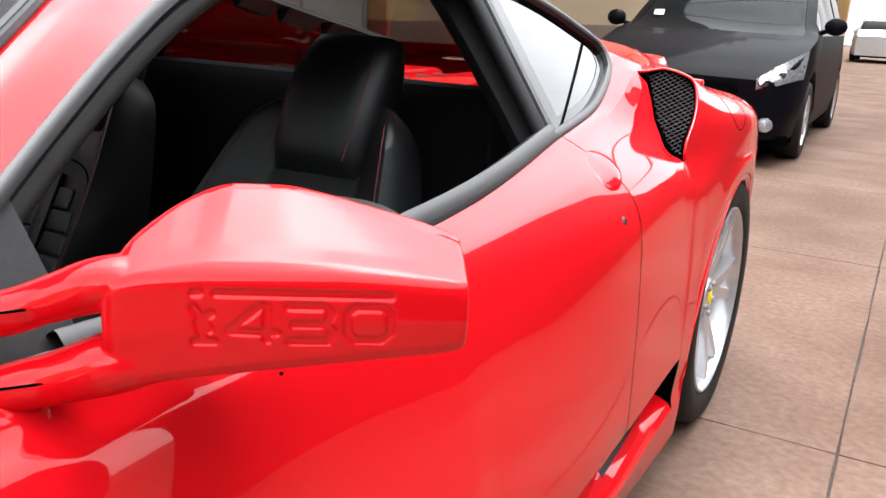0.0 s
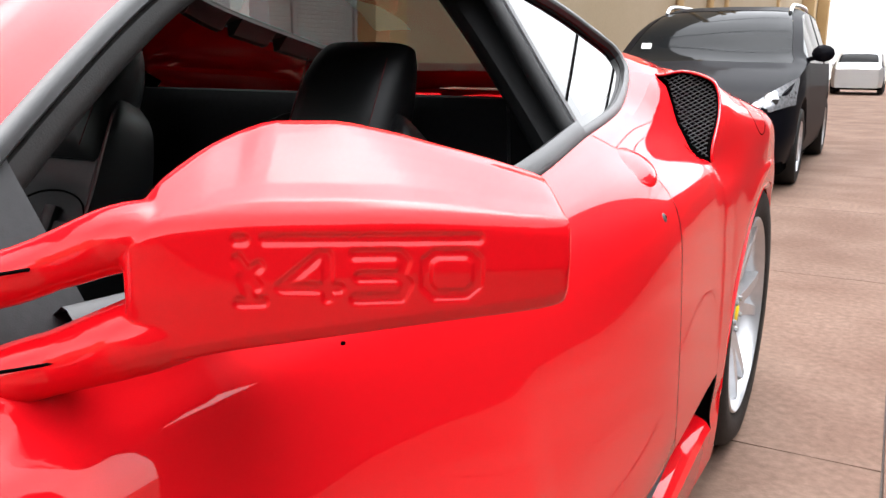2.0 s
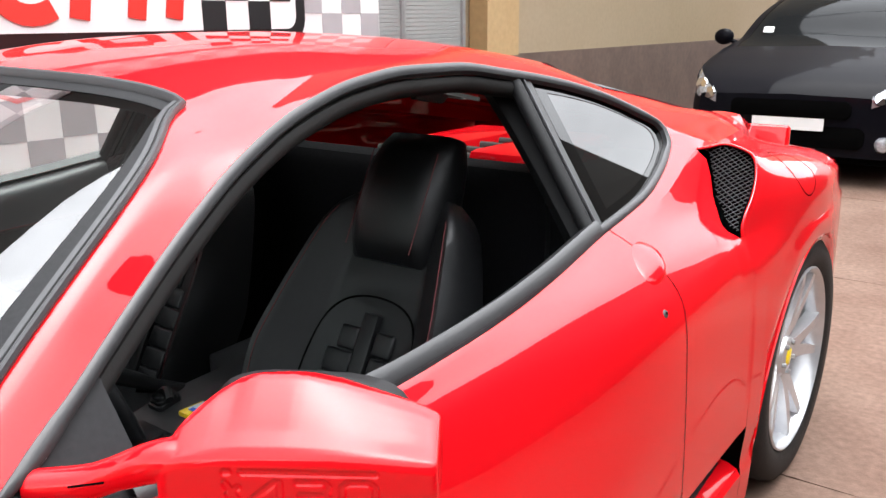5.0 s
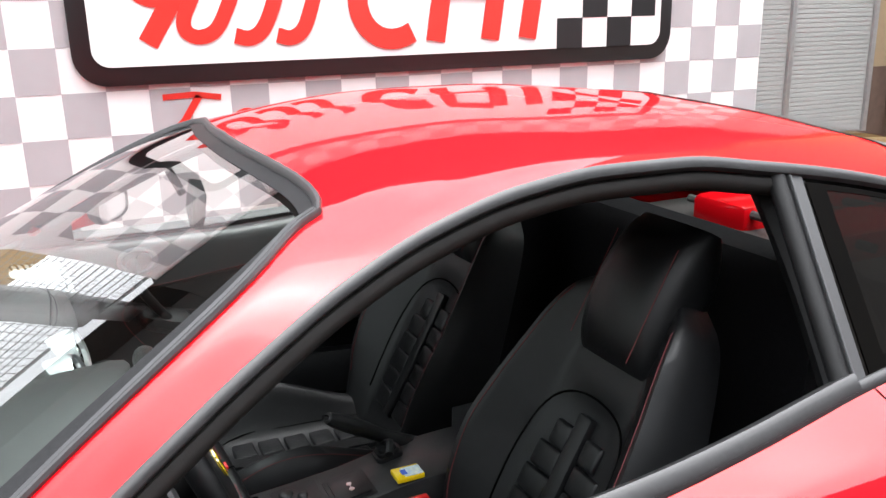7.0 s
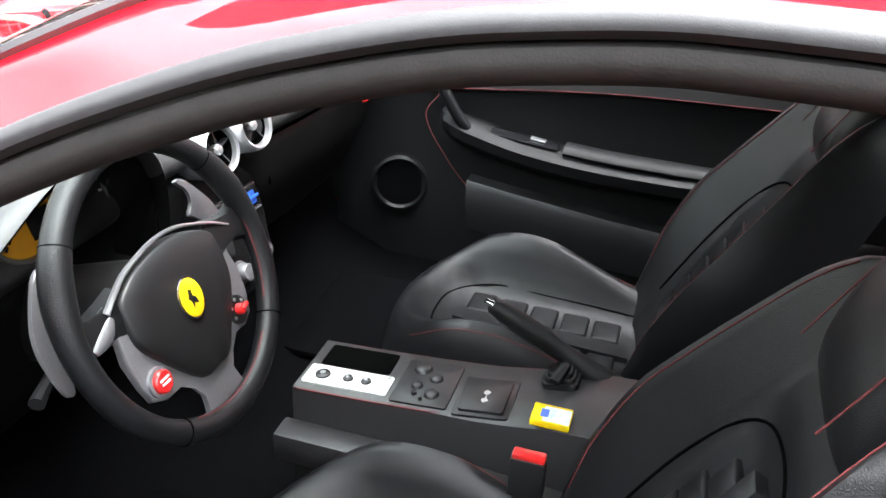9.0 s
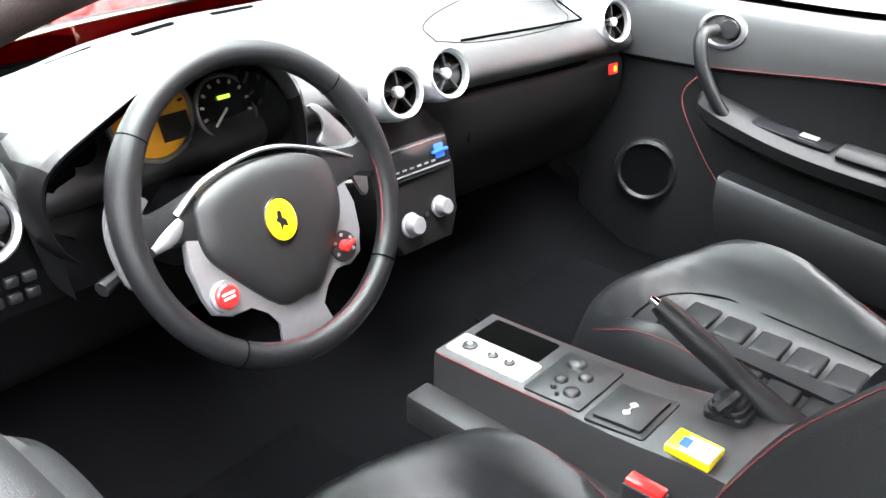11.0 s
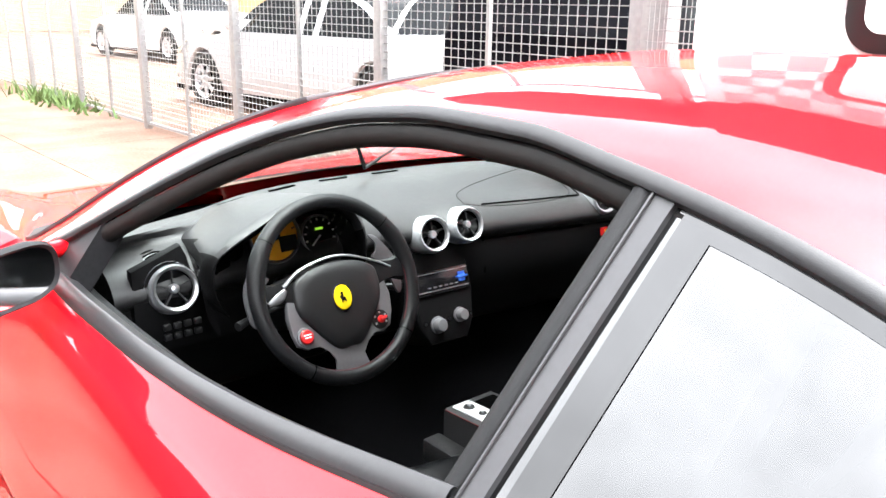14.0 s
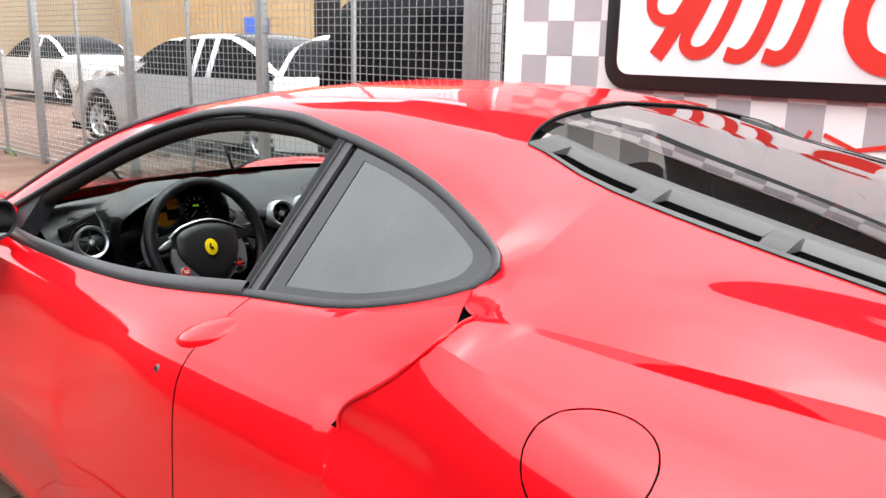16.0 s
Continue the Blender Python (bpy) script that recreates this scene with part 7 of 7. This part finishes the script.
        part("handle_ring", b, spoke_grey, d, "grey metal handle ring")
        b = bmesh.new()
        lathe(b, [(0.0, 0.010), (0.018, 0.009), (0.020, 0.0)], aim(f(0.742, -0.388, 0.75), (-side, 0, 0.1)), 20)
        part("handle_boss", b, hub_grey, d)
    b = bmesh.new()
    lathe(b, [(0.058, 0.010), (0.064, 0.016), (0.072, 0.012), (0.075, 0.0)], aim(f(0.735, -0.525, 0.412), (-side, 0.25, 0.1)), 36)
    part("speaker_ring", b, leather, d)
    b = bmesh.new()
    lathe(b, [(0.0, 0.006), (0.058, 0.008)], aim(f(0.735, -0.525, 0.412), (-side, 0.25, 0.1)), 36)
    part("speaker_grille", b, carpet, d)
    b = bmesh.new()
    rows = []
    for y, z in ((-0.345, 0.455), (-0.2, 0.435), (0.0, 0.410), (0.2, 0.395), (0.36, 0.39)):
        rows.append([f(0.745, y, z + 0.006), f(0.705, y, z + 0.004), f(0.698, y, z - 0.008), f(0.700, y, z - 0.06), f(0.735, y, z - 0.14)])
    grid(b, rows)
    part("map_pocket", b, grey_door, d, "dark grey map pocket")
    return d


door_trim(1)
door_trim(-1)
# inner mirror
b = bmesh.new()
slab(b, rounded(0.20, 0.055, 0.022), 0.0, 0.022, aim((0.0, -0.35, 1.045), (0.1, 0.97, -0.2)), 0.006)
tube(b, [(0, -0.36, 1.06), (0, -0.38, 1.105)], 0.008, 6)
part("inner_mirror", b, black_trim, car, "black interior mirror")

# ---- parked cars round about ----
def parked_car(name, label, paint, prof, width, length, glass, detail=True):
    """A plain road car, nose towards -y, wheels on z = 0. prof: roofline as (y, z) from nose to tail; glass: the cabin's (front, rear) stations of belt and roof."""
    c = thing(name, label, "car")
    top = curve(*prof)
    yf, yr = -length / 2, length / 2
    (wf, rf, rr, wr, belt, roof) = glass
    plan = curve((yf, 0.80), (yf + 0.15, 0.92), (yf + 0.5, 0.985), (yf + 1.0, 1.0), (yr - 0.9, 1.0), (yr - 0.35, 0.95), (yr, 0.80))
    ax = (yf + 0.82, yr - 0.80)
    wheel_r = 0.315

    def half(y):
        w = width / 2 * plan(y)
        zb = 0.22
        for a in ax:
            zb = max(zb, arch(y, a, 0.36, 0.69, 0.22))
        zt = top(y)
        b = min(belt, zt - 0.02)
        inside = wf < y < wr
        up = min(1.0, max(0.0, (y - wf) / (rf - wf))) if y < rf else min(1.0, max(0.0, (wr - y) / (wr - rr))) if y > rr else 1.0
        lean = 0.16 * up if inside else 0.06
        zw = min(b - 0.03, max(0.55, zb + 0.05))
        pts = [(w * 0.96, zb), (w, (zb + zw) / 2), (w, zw), (w * 0.975, b)]
        if inside and zt > b + 0.05:
            pts += [(w * 0.95 - lean, zt - 0.06), (w * 0.80 - lean, zt - 0.012), (w * 0.4, zt), (0, zt + 0.005)]
        else:
            pts += [(w * 0.93, b + (zt - b) * 0.6), (w * 0.80, zt - 0.005), (w * 0.4, zt), (0, zt + 0.008)]
        return pts
    marks = sorted(set([yf, yr, wf, rf, rr, wr, ax[0] - 0.36, ax[0] + 0.36, ax[1] - 0.36, ax[1] + 0.36]))
    us = []
    for a, b in zip(marks, marks[1:]):
        n = max(2, int((b - a) / 0.09))
        us += [a + (b - a) * i / n for i in range(n)]
    us.append(yr)
    rows = []
    for u in us:
        k = half(u)
        fine = []
        for a, b in zip(k, k[1:]):
            for j in range(3):
                fine.append((a[0] + (b[0] - a[0]) * j / 3, a[1] + (b[1] - a[1]) * j / 3))
        fine.append(k[-1])
        rows.append([Vector((x, u, z)) for x, z in fine])
    skin, panes, screens = [], {}, {}
    for i in range(len(us) - 1):
        m_ = (us[i] + us[i + 1]) / 2
        for j in range(len(rows[0]) - 1):
            q = (rows[i][j], rows[i + 1][j], rows[i + 1][j + 1], rows[i][j + 1])
            if 9 <= j < 12 and wf + 0.30 < m_ < wr - 0.12 and not any(abs(m_ - p) < 0.06 for p in ((rf + rr) / 2 - 0.1, rr - 0.15)):
                panes.setdefault(sum(m_ > p for p in ((rf + rr) / 2 - 0.1, rr - 0.15)), []).append(q)
            elif j >= 14 and (wf + 0.05 < m_ < rf - 0.02 or rr + 0.02 < m_ < wr - 0.05):
                screens.setdefault(m_ > (rf + rr) / 2, []).append(q)
            else:
                skin.append(q)
    part("body", sheet(skin), paint, c, sharp=50)
    g = material_glass_car
    for qs in panes.values():
        part("side_window", sheet(qs, False, lift=0.004), g, c)
        part("side_window", sheet([tuple(mirror_x(p) for p in reversed(q)) for q in qs], False, lift=0.004), g, c)
    for back, qs in screens.items():
        part("rear_window" if back else "windscreen", sheet(qs, lift=0.004), g, c)
    for end, name_ in ((rows[0], "front_bumper"), (rows[-1], "tailgate")):
        b = bmesh.new()
        put(b, list(end) + [mirror_x(p) for p in reversed(end[:-1])], [tuple(range(2 * len(end) - 1))])
        part(name_, b, paint, c)
    tree = BVHTree.FromPolygons([p for q in skin for p in q] + [mirror_x(p) for q in skin for p in q], [tuple(range(4 * i, 4 * i + 4)) for i in range(2 * len(skin))])
    b = bmesh.new()
    box(b, (-width * 0.46, yf + 0.1, 0.16), (width * 0.46, yr - 0.1, 0.24))
    part("floor_pan", b, dark, c)
    for a in ax:
        for s_ in (1, -1):
            m_ = Matrix.Translation((s_ * (width / 2 - 0.10), a, wheel_r)) @ Matrix.Rotation(radians(90 * s_), 4, "Y")
            w_ = new("wheel")
            w_.parent = c
            w_.matrix_basis = m_
            b = bmesh.new()
            lathe(b, [(0.20, 0.085), (0.25, 0.098), (0.295, 0.09), (wheel_r, 0.06), (wheel_r, -0.08), (0.25, -0.10)], Matrix(), 28)
            part("tyre", b, rubber, w_)
            b = bmesh.new()
            lathe(b, [(0.205, 0.09), (0.19, 0.075), (0.18, 0.0)], Matrix(), 28)
            for i in range(7):
                box(b, (0.03, -0.022, 0.050), (0.195, 0.022, 0.078), 0.006, Matrix.Rotation(2 * math.pi * i / 7, 4, "Z"))
            lathe(b, [(0, 0.085), (0.05, 0.08), (0.055, 0.04)], Matrix(), 16)
            part("rim", b, alloy, w_)
            b = bmesh.new()
            lathe(b, [(0.0, 0.02), (0.19, 0.02)], Matrix(), 20)
            part("wheel_back", b, dark, w_)
    for s_ in (1, -1):
        b = bmesh.new()
        tube(b, [Vector((s_ * (width / 2 - 0.06), wf + 0.28, belt + 0.02)), Vector((s_ * (width / 2 + 0.02), wf + 0.26, belt + 0.05))], 0.02, 6)
        rows_ = []
        for i in range(7):
            a = math.pi * i / 6
            rr_ = math.sin(a)
            rows_.append([(s_ * (width / 2 + 0.07 - 0.10 * math.cos(a) * 0.9), wf + 0.26 + 0.055 * rr_ * math.cos(q), belt + 0.08 + 0.075 * rr_ * math.sin(q)) for q in [2 * math.pi * j / 10 for j in range(10)]])
        grid(b, rows_, True)
        part("door_mirror", b, paint, c)
        b = bmesh.new()
        rows_ = []
        shine = []
        for i in range(11):
            t = i / 10
            row = []
            for j in range(6):
                x = width / 2 * (0.64 + 0.33 * t)
                z = (0.58 + 0.11 * t + j / 5 * (0.10 + 0.11 * t)) * belt / 0.98
                hit, nn, _, _ = tree.ray_cast(Vector((x, yf - 0.8, z)), Vector((0, 1, -0.02)))
                hit = hit or Vector((x, yf + 0.02, z))
                row.append(Vector((s_ * (hit.x + 0.006), hit.y - 0.012, hit.z + 0.004)))
            rows_.append(row)
        for _ in range(4):
            flat = [[p.copy() for p in r] for r in rows_]
            for i in range(11):
                for j in range(6):
                    near_ = [flat[i2][j2] for i2, j2 in ((i - 1, j), (i + 1, j), (i, j - 1), (i, j + 1)) if 0 <= i2 < 11 and 0 <= j2 < 6]
                    rows_[i][j].y = 0.5 * flat[i][j].y + 0.5 * sum(p.y for p in near_) / len(near_) - 0.002
        grid(b, rows_)
        lamp = part("headlamp", b, lamp_glass, c, "large clear headlamp")
        for i, r in ((2, 0.045), (5, 0.05)):
            b = bmesh.new()
            at = rows_[i][2 if i == 2 else 3]
            lathe(b, [(0.0, 0.010), (r * 0.6, 0.006), (r, 0.003), (r * 1.1, -0.01)], aim(at, (s_ * 0.35, -0.9, 0.25)), 18)
            part("lamp_bowl", b, chrome, lamp)
        b = bmesh.new()
        lathe(b, [(0.0, 0.02), (0.045, 0.015), (0.055, 0.0), (0.06, -0.03)], aim((s_ * width * 0.385, yf - 0.02, 0.33), (s_ * 0.25, -1, 0.05)), 18)
        part("fog_lamp", b, lamp_glass, c, "round fog lamp")
    b = bmesh.new()
    slab(b, rounded(width * 0.50, 0.13, 0.05), 0.0, 0.02, aim((0, yf - 0.005, 0.56), (0, -1, 0.1)), 0.006)
    slab(b, rounded(width * 0.62, 0.16, 0.06), 0.0, 0.015, aim((0, yf - 0.002, 0.36), (0, -1, 0.1)), 0.006)
    part("grille", b, dark, c, "dark radiator grille")
    b = bmesh.new()
    slab(b, rounded(0.52, 0.11, 0.008), 0.0, 0.01, aim((0, yf - 0.022, 0.46), (0, -1, 0.05)))
    part("plate", b, white_paint, c, "plain pale plate")
    return c


material_glass_car = material("car_window_glass", (0.006, 0.007, 0.008), rough=0.05, grain=0.1, spec=0.035)
mpv = parked_car("people_carrier", "black compact people carrier parked behind the sports car", car_black,
                 ((-2.15, 0.66), (-2.05, 0.75), (-1.6, 0.90), (-1.15, 1.00), (-0.55, 1.32), (-0.1, 1.465), (0.3, 1.52), (1.2, 1.51), (1.75, 1.45), (2.05, 1.08), (2.15, 0.95)),
                 1.74, 4.3, (-1.20, -0.10, 1.70, 2.02, 0.98, 1.56))
mpv.matrix_basis = Matrix.Translation((-0.33, 7.87, 0)) @ Matrix.Rotation(radians(0.5), 4, "Z")
for s_ in (1, -1):
    b = bmesh.new()
    tube(b, spline([(s_ * 0.57, -0.15, 1.44), (s_ * 0.57, 0.1, 1.52), (s_ * 0.57, 1.2, 1.545), (s_ * 0.55, 1.6, 1.47)], 4), 0.018, 6)
    part("roof_rail", b, silver, mpv, "silver roof rail")
b = bmesh.new()
slab(b, rounded(0.09, 0.06, 0.006), 0.0, 0.003, aim((-0.55, -0.93, 1.12), (0, -0.8, 0.6)))
part("permit_card", b, white_paint, mpv)
HATCH = ((-1.95, 0.62), (-1.85, 0.72), (-1.4, 0.86), (-1.0, 0.93), (-0.45, 1.28), (0.0, 1.43), (0.8, 1.43), (1.4, 1.33), (1.75, 1.02), (1.95, 0.85))
SALOON = ((-2.30, 0.58), (-2.2, 0.68), (-1.6, 0.83), (-0.95, 0.92), (-0.35, 1.25), (0.1, 1.40), (0.7, 1.41), (1.2, 1.28), (1.65, 1.03), (2.2, 0.98), (2.3, 0.85))
far = parked_car("hatchback", "small silver hatchback parked far down the yard", car_silver, HATCH, 1.68, 3.9, (-1.05, 0.05, 1.30, 1.80, 0.90, 1.42))
far.matrix_basis = Matrix.Translation((-0.2, 33.0, 0)) @ Matrix.Rotation(radians(180), 4, "Z")
saloon = parked_car("saloon_car", "silver saloon parked behind the grating fence", car_silver, SALOON, 1.78, 4.6, (-1.0, 0.12, 0.75, 1.75, 0.92, 1.40))
saloon.matrix_basis = Matrix.Translation((-4.35, -7.55, 0)) @ Matrix.Rotation(radians(8), 4, "Z")
white1 = parked_car("hatchback", "white hatchback parked behind the grating fence", car_white, HATCH, 1.70, 3.95, (-1.05, 0.05, 1.30, 1.80, 0.90, 1.42))
white1.matrix_basis = Matrix.Translation((-5.6, -5.9, 0)) @ Matrix.Rotation(radians(-62), 4, "Z")
white2 = parked_car("saloon_car", "white saloon parked further back behind the fence", car_white, SALOON, 1.78, 4.6, (-1.0, 0.12, 0.75, 1.75, 0.92, 1.40))
white2.matrix_basis = Matrix.Translation((-7.2, -13.0, 0)) @ Matrix.Rotation(radians(10), 4, "Z")
copy_thing(white1, Matrix.Translation((-9.8, -12.5, 0)) @ Matrix.Rotation(radians(15), 4, "Z"))
copy_thing(white2, Matrix.Translation((-6.6, -17.8, 0)) @ Matrix.Rotation(radians(6), 4, "Z"))
suv = parked_car("off_road_car", "black off-road car parked behind the grating fence", car_black,
                 ((-2.1, 0.85), (-2.0, 0.95), (-1.4, 1.08), (-1.05, 1.14), (-0.6, 1.55), (-0.2, 1.74), (1.6, 1.74), (1.95, 1.45), (2.1, 1.1)), 1.85, 4.2, (-1.08, -0.2, 1.65, 2.02, 1.12, 1.73))
suv.matrix_basis = Matrix.Translation((-4.6, -3.2, 0)) @ Matrix.Rotation(radians(-75), 4, "Z")
# weeds at the fence's foot
weeds = thing("weeds", "green weeds at the foot of the fence", "plant", (-1.95, -10.2, 0), kind="stuff")
leaf = material("weed_green", (0.07, 0.13, 0.03), rough=0.7, grain=0.3, scale=40, second=(0.10, 0.15, 0.04))
b = bmesh.new()
rnd = random.Random(3)
for i in range(260):
    x, y = rnd.gauss(0, 0.12), rnd.gauss(0, 0.7)
    hgt, a = rnd.uniform(0.05, 0.22), rnd.uniform(0, 6.3)
    dx, dy = math.cos(a) * 0.02, math.sin(a) * 0.02
    put(b, [(x - dx, y - dy, 0), (x + dx, y + dy, 0), (x + dy * 3 + dx * 0.4, y + dx * 3, hgt * 0.7), (x + dy * 5, y + dx * 5, hgt)], [(0, 1, 2), (0, 2, 3)])
part("blades", b, leaf, weeds)
